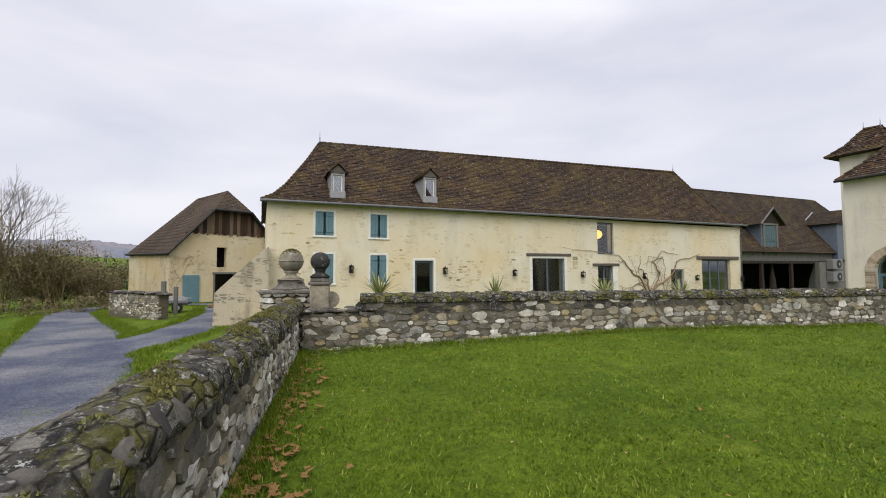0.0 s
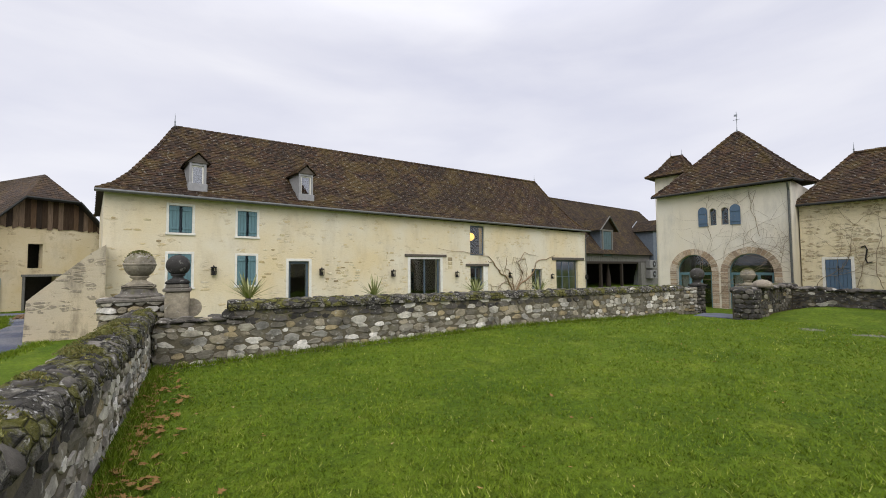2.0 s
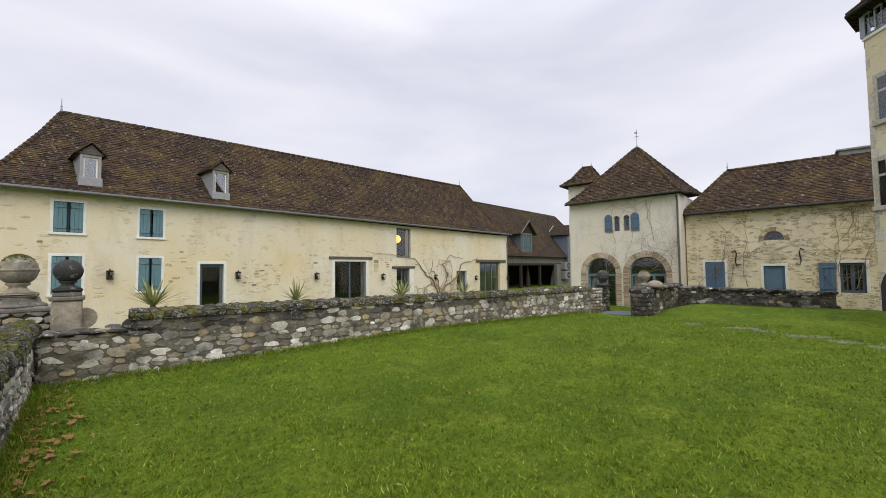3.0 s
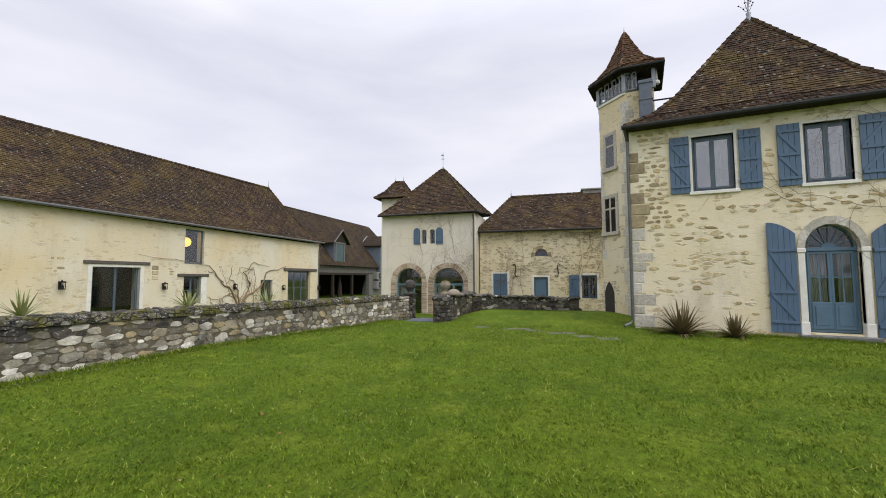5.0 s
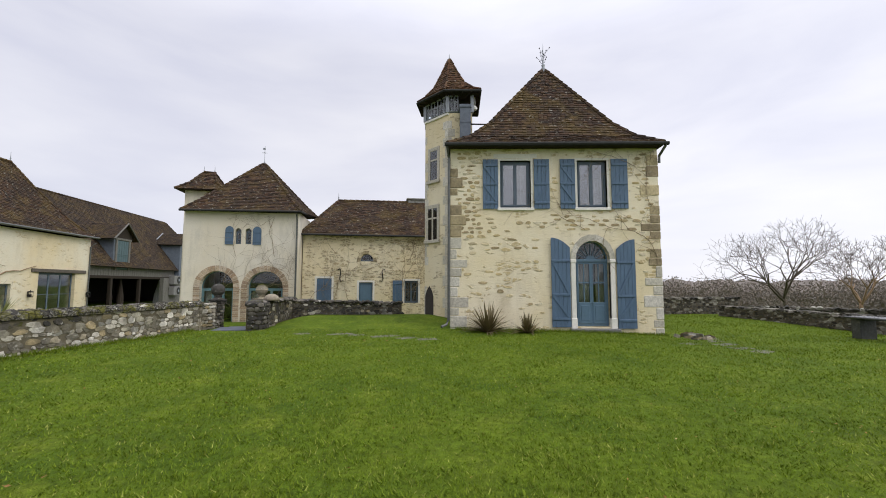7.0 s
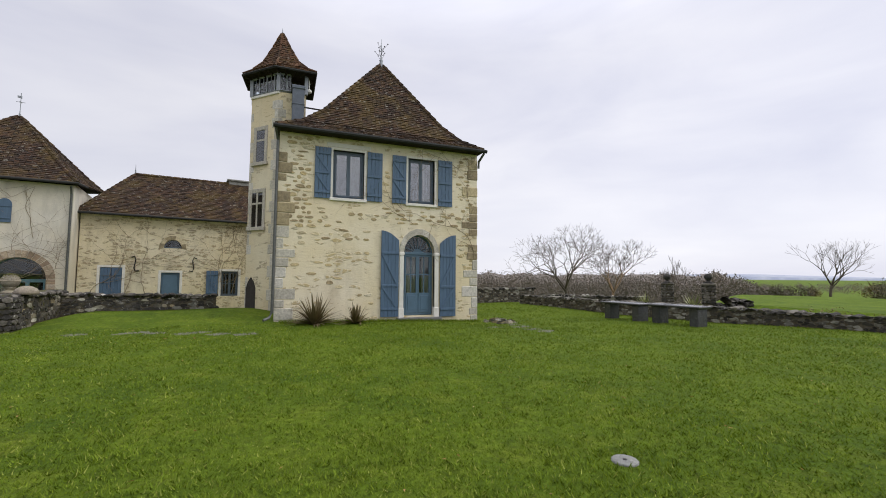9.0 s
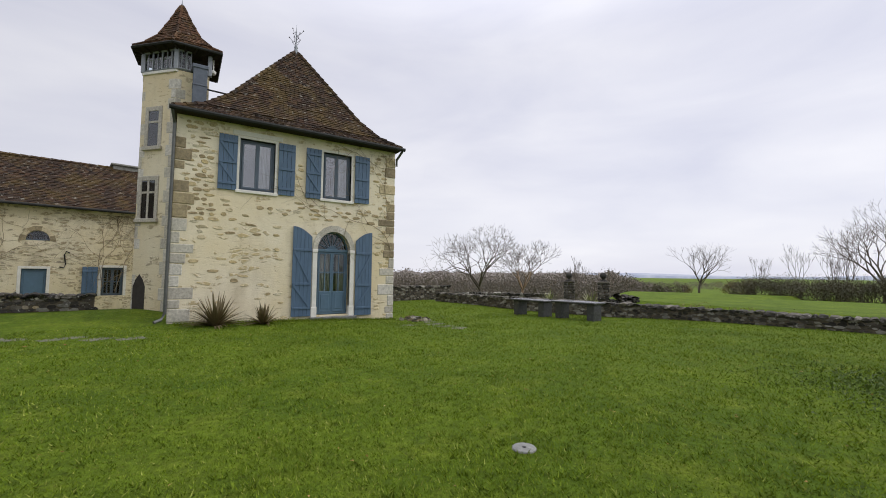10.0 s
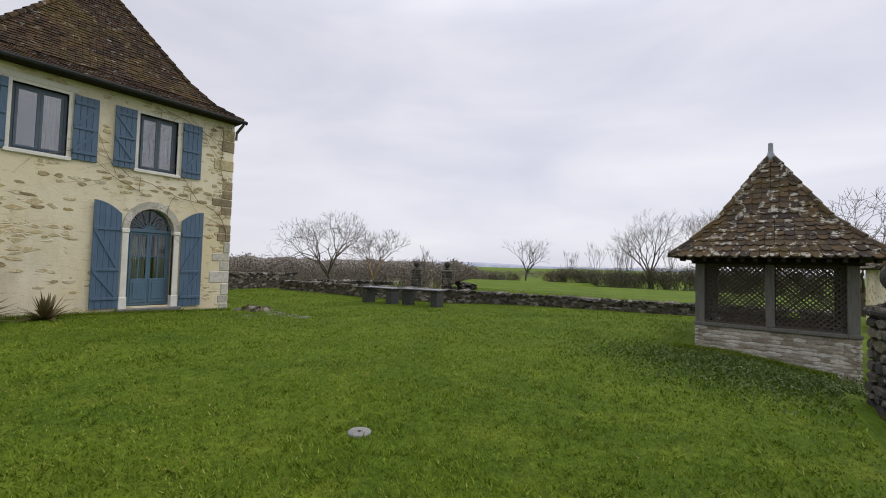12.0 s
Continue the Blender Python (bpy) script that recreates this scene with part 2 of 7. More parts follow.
M_BASEWALL = rubble_mat("whitewashed_rubble", [(0.52, 0.49, 0.42), (0.40, 0.36, 0.29), (0.58, 0.55, 0.49), (0.30, 0.26, 0.2)], 0.4, 0.1, True, 0.15)


def plain(name, col, rough=0.6, metal=0.0, var=0.25, scale=6.0, bump=0.1, grain=None):
    k = Nodes(name, rough, metal)
    k.coords = k.coords if grain else k.n.new("ShaderNodeNewGeometry").outputs["Position"]
    lo, hi = 1 - var, 1 + var
    c = k.mix(1.0, col, k.ramp(k.noise(scale, 6, 0.65, grain), (0.25, lo), (0.75, hi)), "MULTIPLY")
    c = k.mix(0.5, c, k.ramp(k.noise(scale * 9, 3, 0.6, grain), (0.25, lo), (0.75, hi)), "MULTIPLY")
    return k.done(c, k.noise(scale * 8, 4, 0.6, grain), bump, 0.01)


M_BLUE = plain("blue_grey_shutter_paint", (0.072, 0.125, 0.195), 0.55, var=0.18, scale=2.0, grain=(6, 6, 0.8))
M_BLUE_DOOR = plain("blue_door_paint", (0.085, 0.15, 0.21), 0.45, var=0.12, scale=3)
M_TEAL = plain("teal_shutter_paint", (0.10, 0.19, 0.215), 0.6, var=0.18, scale=2.5, grain=(5, 5, 0.8))
M_TEAL_OLD = plain("faded_teal_boards", (0.085, 0.125, 0.135), 0.75, var=0.3, scale=2.5, grain=(5, 5, 0.8))
M_FRAME = plain("slate_blue_joinery", (0.075, 0.105, 0.135), 0.45, var=0.15)
M_ROOFLIGHT = plain("pale_dormer_frame", (0.27, 0.27, 0.27), 0.5, var=0.15)
M_WHITE = plain("white_window_surround", (0.70, 0.68, 0.62), 0.85, var=0.14, scale=3)
M_LEAD = plain("grey_lead", (0.26, 0.28, 0.30), 0.5, 0.3, 0.2)
M_GUTTER = plain("weathered_zinc_gutter", (0.035, 0.036, 0.034), 0.8, 0.0, 0.25)
M_DARKWOOD = plain("dark_eaves_timber", (0.035, 0.028, 0.022), 0.85, var=0.35, scale=3, grain=(8, 8, 1))
M_GREYWOOD = plain("silvered_timber", (0.145, 0.14, 0.125), 0.85, var=0.35, scale=3, grain=(9, 9, 1), bump=0.3)
kb = Nodes("weathered_barn_boards", 0.9)
cb = kb.ramp(kb.piece(), (0.0, (0.05, 0.032, 0.02)), (0.25, (0.10, 0.062, 0.036)), (0.5, (0.035, 0.025, 0.018)), (0.75, (0.15, 0.105, 0.07)), hard=True)
M_BROWNWOOD = kb.done(kb.mix(0.8, cb, kb.ramp(kb.noise(3, 6, 0.7, (7, 7, 0.5)), (0.3, 0.45), (0.7, 1.5)), "MULTIPLY"), kb.noise(20, 4, 0.6, (7, 7, 0.5)), 0.4, 0.01)
M_LINTEL = plain("old_oak_lintel", (0.11, 0.095, 0.08), 0.9, var=0.4, scale=4, grain=(0.8, 8, 8), bump=0.4)
M_LATTICE = plain("weathered_lattice", (0.085, 0.075, 0.06), 0.9, var=0.3)
M_IRON = plain("black_iron", (0.022, 0.02, 0.019), 0.55, 0.5, 0.2)
# near-black colour that paints the shade of unlit interiors
M_DARK = plain("unlit_room_dark", (0.05, 0.045, 0.04), 0.95, var=0.2)
M_CURTAIN = plain("cream_curtain", (0.62, 0.60, 0.54), 0.9, var=0.12)
M_FABRIC = plain("pale_fabric", (0.5, 0.5, 0.5), 0.9, var=0.1)
M_VINE = plain("bare_creeper_stem", (0.25, 0.20, 0.135), 0.9, var=0.3)
M_VINE_WOOD = plain("gnarled_vine_wood", (0.25, 0.175, 0.105), 0.95, var=0.35, scale=8, bump=0.3)
M_BARK = plain("grey_brown_bark", (0.10, 0.085, 0.065), 0.95, var=0.4, scale=4, bump=0.3)
M_TWIG = plain("twig_bark", (0.115, 0.09, 0.075), 0.95, var=0.3)
M_BARK_PALE = plain("pale_tan_bark", (0.22, 0.15, 0.09), 0.95, var=0.35, scale=4)
M_SLATE = plain("blue_slate_paving", (0.075, 0.085, 0.115), 0.6, var=0.3, scale=3, bump=0.25)
M_FLAG = plain("path_flagstone", (0.13, 0.132, 0.095), 0.8, var=0.35, scale=3, bump=0.25)
M_MORTAR = plain("dark_earth_mortar", (0.10, 0.085, 0.06), 0.97, var=0.45, scale=7, bump=0.5)
M_MORTAR_PALE = plain("pale_lime_mortar", (0.125, 0.11, 0.075), 0.97, var=0.35, scale=7, bump=0.5)
M_SLATEHANG = plain("slate_cladding", (0.10, 0.12, 0.15), 0.6, var=0.25, scale=4)
M_BUFFPIPE = plain("downpipe_zinc", (0.11, 0.115, 0.11), 0.5, 0.4, 0.25)
M_CASING = plain("dull_grey_casing", (0.17, 0.165, 0.16), 0.6, var=0.15)
M_BULB = plain("white_reflector", (0.7, 0.7, 0.65), 0.5)


def leaf_mat(name, cols, rough=0.6):
    k = Nodes(name, rough)
    c = k.ramp(k.island(), *[(i / (len(cols) - 1), c) for i, c in enumerate(cols)])
    return k.done(k.mix(0.5, c, k.ramp(k.noise(1.2, 4), (0.3, 0.6), (0.7, 1.3)), "MULTIPLY"))


k = Nodes("grass_blade", 0.7)
c = k.ramp(k.island(), (0.0, (0.070, 0.115, 0.007)), (0.3, (0.122, 0.178, 0.011)), (0.55, (0.098, 0.151, 0.009)), (0.9, (0.160, 0.216, 0.016)), (1.0, (0.32, 0.34, 0.08)))
c = k.mix(0.75, c, k.ramp(k.noise(9.0, 5, 0.7), (0.32, 0.62), (0.68, 1.38)), "MULTIPLY")
c = k.mix(0.6, c, k.ramp(k.noise(0.9, 5, 0.6), (0.34, 0.75), (0.66, 1.25)), "MULTIPLY")
through_, mixed = k.n.new("ShaderNodeBsdfTranslucent"), k.n.new("ShaderNodeMixShader")
k.l.new(c, through_.inputs["Color"])
mixed.inputs[0].default_value = 0.1
k.l.new(k.bsdf.outputs[0], mixed.inputs[1])
k.l.new(through_.outputs[0], mixed.inputs[2])
k.l.new(mixed.outputs[0], k.n["Material Output"].inputs["Surface"])
M_BLADE = k.done(c)
M_CORDY = leaf_mat("purple_strap_leaf", [(0.16, 0.13, 0.05), (0.25, 0.24, 0.07), (0.11, 0.07, 0.04), (0.32, 0.31, 0.12)])
M_YUCCA = leaf_mat("green_strap_leaf", [(0.13, 0.19, 0.04), (0.2, 0.25, 0.08), (0.28, 0.28, 0.12), (0.11, 0.16, 0.035)])
M_HEDGE = leaf_mat("winter_hedge_leaf", [(0.12, 0.092, 0.034), (0.165, 0.115, 0.045), (0.085, 0.078, 0.028), (0.20, 0.14, 0.055), (0.11, 0.118, 0.032)])
M_HEDGE_DARK = leaf_mat("dark_bramble_leaf", [(0.055, 0.055, 0.024), (0.075, 0.068, 0.03), (0.068, 0.052, 0.028), (0.10, 0.088, 0.038)])
M_GOLD = leaf_mat("golden_shrub_leaf", [(0.19, 0.13, 0.03), (0.14, 0.11, 0.03), (0.1, 0.09, 0.03)])
M_PINE = leaf_mat("evergreen_leaf", [(0.02, 0.05, 0.018), (0.03, 0.07, 0.025), (0.035, 0.06, 0.02)])
M_WOODS = leaf_mat("far_woodland", [(0.145, 0.122, 0.10), (0.155, 0.124, 0.097), (0.138, 0.122, 0.102), (0.17, 0.124, 0.082), (0.132, 0.124, 0.088)])
M_IVY = leaf_mat("ground_ivy_leaf", [(0.05, 0.085, 0.008), (0.08, 0.12, 0.012), (0.06, 0.10, 0.009)])
M_DEAD = leaf_mat("fallen_oak_leaf", [(0.27, 0.15, 0.045), (0.36, 0.235, 0.09), (0.17, 0.09, 0.03), (0.46, 0.35, 0.18)], 0.9)
M_MOSS = leaf_mat("moss_tuft", [(0.10, 0.115, 0.018), (0.16, 0.15, 0.025), (0.07, 0.08, 0.014), (0.20, 0.16, 0.03)])

kg = Nodes("glass", 0.02)
kg.bsdf.inputs["Transmission Weight"].default_value = 1.0
kg.bsdf.inputs["IOR"].default_value = 1.5
M_GLASS = kg.done((0.86, 0.92, 0.95))
kg = Nodes("coated_glass", 0.02)
kg.bsdf.inputs["Transmission Weight"].default_value = 1.0
kg.bsdf.inputs["IOR"].default_value = 2.4
M_GLASS_COATED = kg.done((0.86, 0.92, 0.95))
kl = Nodes("warm_lamp_globe", 0.5)
kl.bsdf.inputs["Emission Color"].default_value = (1.0, 0.60, 0.12, 1)
kl.bsdf.inputs["Emission Strength"].default_value = 1.4
M_GLOBE = kl.done((0.9, 0.6, 0.2))

# lawn, field and verge
k = Nodes("lawn_turf", 0.9)
c = k.mix(k.ramp(k.noise(0.35, 6, 0.65), (0.36, 0.0), (0.66, 1.0)), (0.060, 0.105, 0.006), (0.112, 0.165, 0.010))
c = k.mix(k.ramp(k.noise(1.7, 5), (0.50, 0.0), (0.74, 0.8)), c, (0.165, 0.205, 0.018))
c = k.mix(k.ramp(k.noise(0.8, 6), (0.58, 0.0), (0.75, 0.55)), c, (0.038, 0.068, 0.006))
c = k.mix(0.8, c, k.ramp(k.noise(11, 6, 0.8), (0.32, 0.35), (0.68, 1.6)), "MULTIPLY")
c = k.mix(0.6, c, k.ramp(k.noise(120, 3, 0.7), (0.3, 0.5), (0.7, 1.4)), "MULTIPLY")
M_LAWN = k.done(c, k.math("ADD", k.noise(60, 5, 0.75), k.math("MULTIPLY", k.noise(9, 3), 0.6)), 0.8, 0.04)

k = Nodes("slate_gravel", 0.85)
c = k.mix(k.ramp(k.noise(0.45, 4, 0.55), (0.40, 0.0), (0.62, 1.0)), (0.066, 0.075, 0.105), (0.155, 0.155, 0.162))
c = k.mix(0.7, c, k.ramp(k.noise(6, 6, 0.75), (0.35, 0.7), (0.65, 1.25)), "MULTIPLY")
c = k.mix(0.8, c, k.ramp(k.noise(22, 6, 0.9), (0.38, 0.25), (0.62, 1.9)), "MULTIPLY")
c = k.mix(k.ramp(k.noise(0.8, 7, 0.75), (0.60, 0.0), (0.70, 0.7)), c, (0.12, 0.14, 0.05))
M_GRAVEL = k.done(c, k.noise(55, 5, 0.8), 0.7, 0.03)

k = Nodes("continuous_mossy_coping", 0.95)
c = k.mix(k.ramp(k.noise(5, 6, 0.7), (0.38, 0.0), (0.62, 1.0)), (0.03, 0.029, 0.027), (0.14, 0.13, 0.105))
c = k.mix(k.ramp(k.noise(9, 5), (0.53, 0.0), (0.60, 0.85)), c, (0.28, 0.265, 0.22))
c = k.mix(k.ramp(k.noise(24, 5, 0.7), (0.57, 0.0), (0.64, 0.95)), c, (0.52, 0.51, 0.46))
c = k.mix(k.ramp(k.noise(2.4, 7, 0.75), (0.47, 0.0), (0.56, 0.85)), c, (0.135, 0.13, 0.026))
c = k.mix(0.7, c, k.ramp(k.noise(60, 4, 0.7), (0.3, 0.5), (0.7, 1.4)), "MULTIPLY")
edge = k.cells(6.5, (1, 1, 1.4), "DISTANCE_TO_EDGE", "Distance")
c = k.mix(0.45, c, k.ramp(k.cells(6.5, (1, 1, 1.4)), (0.1, 0.45), (0.9, 1.5)), "MULTIPLY")
c = k.mix(k.ramp(edge, (0.0, 0.85), (0.055, 0.0)), c, (0.020, 0.018, 0.014))
M_COPING_CAP = k.done(c, k.math("ADD", k.math("ADD", k.noise(18, 6, 0.75), k.noise(70, 4)), k.math("MULTIPLY", k.ramp(edge, (0.0, 0.0), (0.09, 1.0)), 1.2)), 1.0, 0.035)
# western woods: aerial haze is mixed into the base colour, blue-grey over brown
k = Nodes("hill_woods_painted_haze", 1.0)
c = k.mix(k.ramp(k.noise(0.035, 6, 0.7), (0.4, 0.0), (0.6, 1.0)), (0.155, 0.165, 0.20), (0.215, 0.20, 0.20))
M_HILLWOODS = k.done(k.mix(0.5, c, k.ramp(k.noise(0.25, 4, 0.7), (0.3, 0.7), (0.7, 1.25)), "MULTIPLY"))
# far ridges: base colour paled and blued to paint the haze of distance
k = Nodes("hills_painted_haze", 1.0)
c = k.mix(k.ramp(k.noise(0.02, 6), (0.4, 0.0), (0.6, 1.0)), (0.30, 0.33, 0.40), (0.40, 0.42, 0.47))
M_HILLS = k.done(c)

# ---------------------------------------------------------------- mesh tools
rng = random.Random(7)


class Shape:
    """Vertices and faces gathered into one mesh."""

    def __init__(self):
        self.v, self.f = [], []

    def add(self, verts, faces):
        o = len(self.v)
        self.v += [tuple(p) for p in verts]
        self.f += [tuple(o + i for i in q) for q in faces]
        return self

    def box(self, x0, x1, y0, y1, z0, z1):
        return self.add([(x0, y0, z0), (x1, y0, z0), (x1, y1, z0), (x0, y1, z0), (x0, y0, z1), (x1, y0, z1), (x1, y1, z1), (x0, y1, z1)],
                        [(0, 3, 2, 1), (4, 5, 6, 7), (0, 1, 5, 4), (1, 2, 6, 5), (2, 3, 7, 6), (3, 0, 4, 7)])

    def cbox(self, x0, x1, y0, y1, z0, z1, c=0.01, m=None):
        """A box with chamfered edges."""
        c = min(c, (x1 - x0) * 0.45, (y1 - y0) * 0.45, (z1 - z0) * 0.45)
        lo, hi = (x0, y0, z0), (x1, y1, z1)
        pts, ids = [], {}
        for sx in (0, 1):
            for sy in (0, 1):
                for sz in (0, 1):
                    s = (sx, sy, sz)
                    for a in range(3):
                        p = [hi[i] if s[i] else lo[i] for i in range(3)]
                        for i in range(3):
                            if i != a:
                                p[i] += -c if s[i] else c
                        ids[s, a] = len(pts)
                        pts.append(p)
        faces = []
        for a in range(3):
            b, d = (a + 1) % 3, (a + 2) % 3
            for side in (0, 1):
                q = []
                for u, w in ((0, 0), (1, 0), (1, 1), (0, 1)):
                    s = [0, 0, 0]
                    s[a], s[b], s[d] = side, u, w
                    q.append(ids[tuple(s), a])
                faces.append(q if side else q[::-1])
        for a in range(3):
            b, d = (a + 1) % 3, (a + 2) % 3
            for u in (0, 1):
                for w in (0, 1):
                    s0, s1 = [0, 0, 0], [0, 0, 0]
                    s0[b] = s1[b] = u
                    s0[d] = s1[d] = w
                    s1[a] = 1
                    q = [ids[tuple(s0), b], ids[tuple(s1), b], ids[tuple(s1), d], ids[tuple(s0), d]]
                    faces.append(q if u == w else q[::-1])
        for s in [(x, y, z) for x in (0, 1) for y in (0, 1) for z in (0, 1)]:
            q = [ids[s, 0], ids[s, 1], ids[s, 2]]
            faces.append(q if sum(s) % 2 else q[::-1])
        if m is not None:
            pts = [m @ Vector(p) for p in pts]
        return self.add(pts, faces)

    def tube(self, pts, radii, n=6, cap=True):
        pts = [Vector(p) for p in pts]
        rings = []
        for i, p in enumerate(pts):
            d = (pts[min(i + 1, len(pts) - 1)] - pts[max(i - 1, 0)]).normalized()
            a = d.cross(Vector((0, 0, 1)) if abs(d.z) < 0.9 else Vector((1, 0, 0))).normalized()
            b = d.cross(a)
            r = radii[i] if isinstance(radii, (list, tuple)) else radii
            rings.append([p + r * (math.cos(2 * math.pi * j / n) * a + math.sin(2 * math.pi * j / n) * b) for j in range(n)])
        faces = [(i * n + j, i * n + (j + 1) % n, (i + 1) * n + (j + 1) % n, (i + 1) * n + j) for i in range(len(pts) - 1) for j in range(n)]
        if cap:
            faces += [tuple(range(n))[::-1], tuple((len(pts) - 1) * n + j for j in range(n))]
        return self.add([v for r in rings for v in r], faces)

    def lathe(self, profile, n=20, cx=0.0, cy=0.0, turn=0.0):
        """profile: rows of radius and height, from the bottom up."""
        verts = [(cx + r * math.cos(2 * math.pi * j / n + turn), cy + r * math.sin(2 * math.pi * j / n + turn), z) for r, z in profile for j in range(n)]
        faces = [(i * n + j, i * n + (j + 1) % n, (i + 1) * n + (j + 1) % n, (i + 1) * n + j) for i in range(len(profile) - 1) for j in range(n)]
        faces += [tuple(range(n))[::-1], tuple((len(profile) - 1) * n + j for j in range(n))]
        return self.add(verts, faces)

    def slab(self, poly, y0, y1):
        """A polygon of x and z, thick from y0 to y1."""
        n = len(poly)
        return self.add([(x, y0, z) for x, z in poly] + [(x, y1, z) for x, z in poly],
                        [tuple(range(n)), tuple(range(2 * n - 1, n - 1, -1))] + [(i, n + i, n + (i + 1) % n, (i + 1) % n) for i in range(n)])

    def weld(self):
        """Joins vertices that lie on one another."""
        at, ids, verts = {}, [], []
        for v in self.v:
            key = tuple(round(c, 4) for c in v)
            if key not in at:
                at[key] = len(verts)
                verts.append(v)
            ids.append(at[key])
        faces = []
        for f in self.f:
            q = list(dict.fromkeys(ids[i] for i in f))
            if len(q) > 2:
                faces.append(tuple(q))
        self.v, self.f = verts, faces
        return self

    def mesh(self, name, mat, smooth=False):
        me = bpy.data.meshes.new(name)
        me.from_pydata(self.v, [], self.f)
        me.materials.append(mat)
        if smooth:
            me.shade_smooth()
        me.update()
        return me


def part(name, shape, material, parent, label="", smooth=False):
    ob = new(name, shape if isinstance(shape, bpy.types.Mesh) else shape.mesh(name, material, smooth))
    ob.parent = parent
    return tagged(ob, label)


def thing(name, m, label, category, group="", kind=""):
    ob = new(name)
    ob.matrix_world = m
    ob.empty_display_size = 0.2
    return tagged(ob, label, category, group, kind)


def solo(name, shape, material, label, category, group="", kind="", m=None, smooth=False):
    ob = new(name, shape.mesh(name, material, smooth))
    if m is not None:
        ob.matrix_world = m
    return tagged(ob, label, category, group, kind)


def front(head, dist, along, z=0.0):
    """A frame on a wall that is seen under that heading, dist away from the origin: x along it to the right, y into it."""
    a = radians(head)
    return pose(math.cos(a) * along - math.sin(a) * dist, math.sin(a) * along + math.cos(a) * dist, z, 0, 0, head)


def arc(x0, x1, zs, zt, n=14):
    cx, rx, rz = (x0 + x1) / 2, (x1 - x0) / 2, zt - zs
    return [(cx - rx * math.cos(math.pi * i / n), zs + rz * math.sin(math.pi * i / n)) for i in range(n + 1)]


def pierced(w0, w1, z0, z1, thick, holes):
    """A wall with openings: holes of x0, x1, bottom, top and, for an arch, the height where it springs."""
    s = Shape()
    xs = sorted({w0, w1, *[h[i] for h in holes for i in (0, 1)]})
    zs = sorted({z0, z1, *[h[i] for h in holes for i in (2, 3)]})
    def open_at(i, j):
        if not (0 <= i < len(xs) - 1 and 0 <= j < len(zs) - 1):
            return True
        cx, cz = (xs[i] + xs[i + 1]) / 2, (zs[j] + zs[j + 1]) / 2
        return any(h[0] < cx < h[1] and h[2] < cz < h[3] for h in holes)
    for i in range(len(xs) - 1):
        for j in range(len(zs) - 1):
            if open_at(i, j):
                continue
            a, b, c, d = xs[i], xs[i + 1], zs[j], zs[j + 1]
            s.add([(a, 0, c), (b, 0, c), (b, 0, d), (a, 0, d), (a, thick, c), (b, thick, c), (b, thick, d), (a, thick, d)],
                  [(0, 1, 2, 3), (7, 6, 5, 4)] + ([(0, 3, 7, 4)] if open_at(i - 1, j) else []) + ([(1, 5, 6, 2)] if open_at(i + 1, j) else [])
                  + ([(0, 4, 5, 1)] if open_at(i, j - 1) else []) + ([(3, 2, 6, 7)] if open_at(i, j + 1) else []))
    for h in holes:
        if len(h) > 4:
            pts = arc(h[0], h[1], h[4], h[3])
            mid = len(pts) // 2
            for k in range(len(pts) - 1):
                p, q = pts[k], pts[k + 1]
                corner = (h[0], h[3]) if k < mid else (h[1], h[3])
                s.add([(p[0], 0, p[1]), (q[0], 0, q[1]), (corner[0], 0, corner[1]), (p[0], thick, p[1]), (q[0], thick, q[1]), (corner[0], thick, corner[1])],
                      [(0, 1, 2), (5, 4, 3), (0, 3, 4, 1)])
    return s.weld()


def tiles(s, bl, br, tr, tl, course=0.12, width=0.17, lift=0.028, seed=0, round_end=False):
    """Lays overlapping tiles on a roof face."""
    r = random.Random(seed)
    bl, br, tr, tl = (Vector(p) for p in (bl, br, tr, tl))
    nrm = (br - bl).cross(tl - bl).normalized()
    up = ((tl + tr) / 2 - (bl + br) / 2)
    rows = max(1, int(up.length / course))
    for i in range(rows):
        v0, v1 = i / rows, min(1.0, (i + 1.35) / rows)
        a0, b0 = bl.lerp(tl, v0), br.lerp(tr, v0)
        a1, b1 = bl.lerp(tl, v1), br.lerp(tr, v1)
        n = max(1, round((b0 - a0).length / width))
        off = 0.5 * (i % 2)
        for j in range(-1 if off else 0, n):
            u0, u1 = max(0.0, (j + off + 0.03) / n), min(1.0, (j + 1 + off - 0.03) / n)
            if u1 - u0 < 0.15 / n:
                continue
            h = lift * r.uniform(0.7, 1.5)
            drop = up.normalized() * r.uniform(-0.012, 0.012)
            p, q = a0.lerp(b0, u0) - drop, a0.lerp(b0, u1) - drop
            t, w = a1.lerp(b1, u1), a1.lerp(b1, u0)
            tip = nrm * h
            if round_end:
                m = up.normalized() * 0.045
                c0, c1 = p.lerp(q, 0.2) - m * 0.75, p.lerp(q, 0.8) - m * 0.75
                c2 = p.lerp(q, 0.5) - m
                s.add([p + tip, c0 + tip, c2 + tip, c1 + tip, q + tip, t + nrm * 0.004, w + nrm * 0.004, p, c0, c2, c1, q],
                      [(0, 1, 2, 3, 4, 5, 6), (0, 7, 8, 1), (1, 8, 9, 2), (2, 9, 10, 3), (3, 10, 11, 4)])
            else:
                s.add([p + tip, q + tip, t + nrm * 0.004, w + nrm * 0.004, p - nrm * 0.01, q - nrm * 0.01],
                      [(0, 1, 2, 3), (4, 5, 1, 0), (4, 0, 3), (5, 2, 1)])


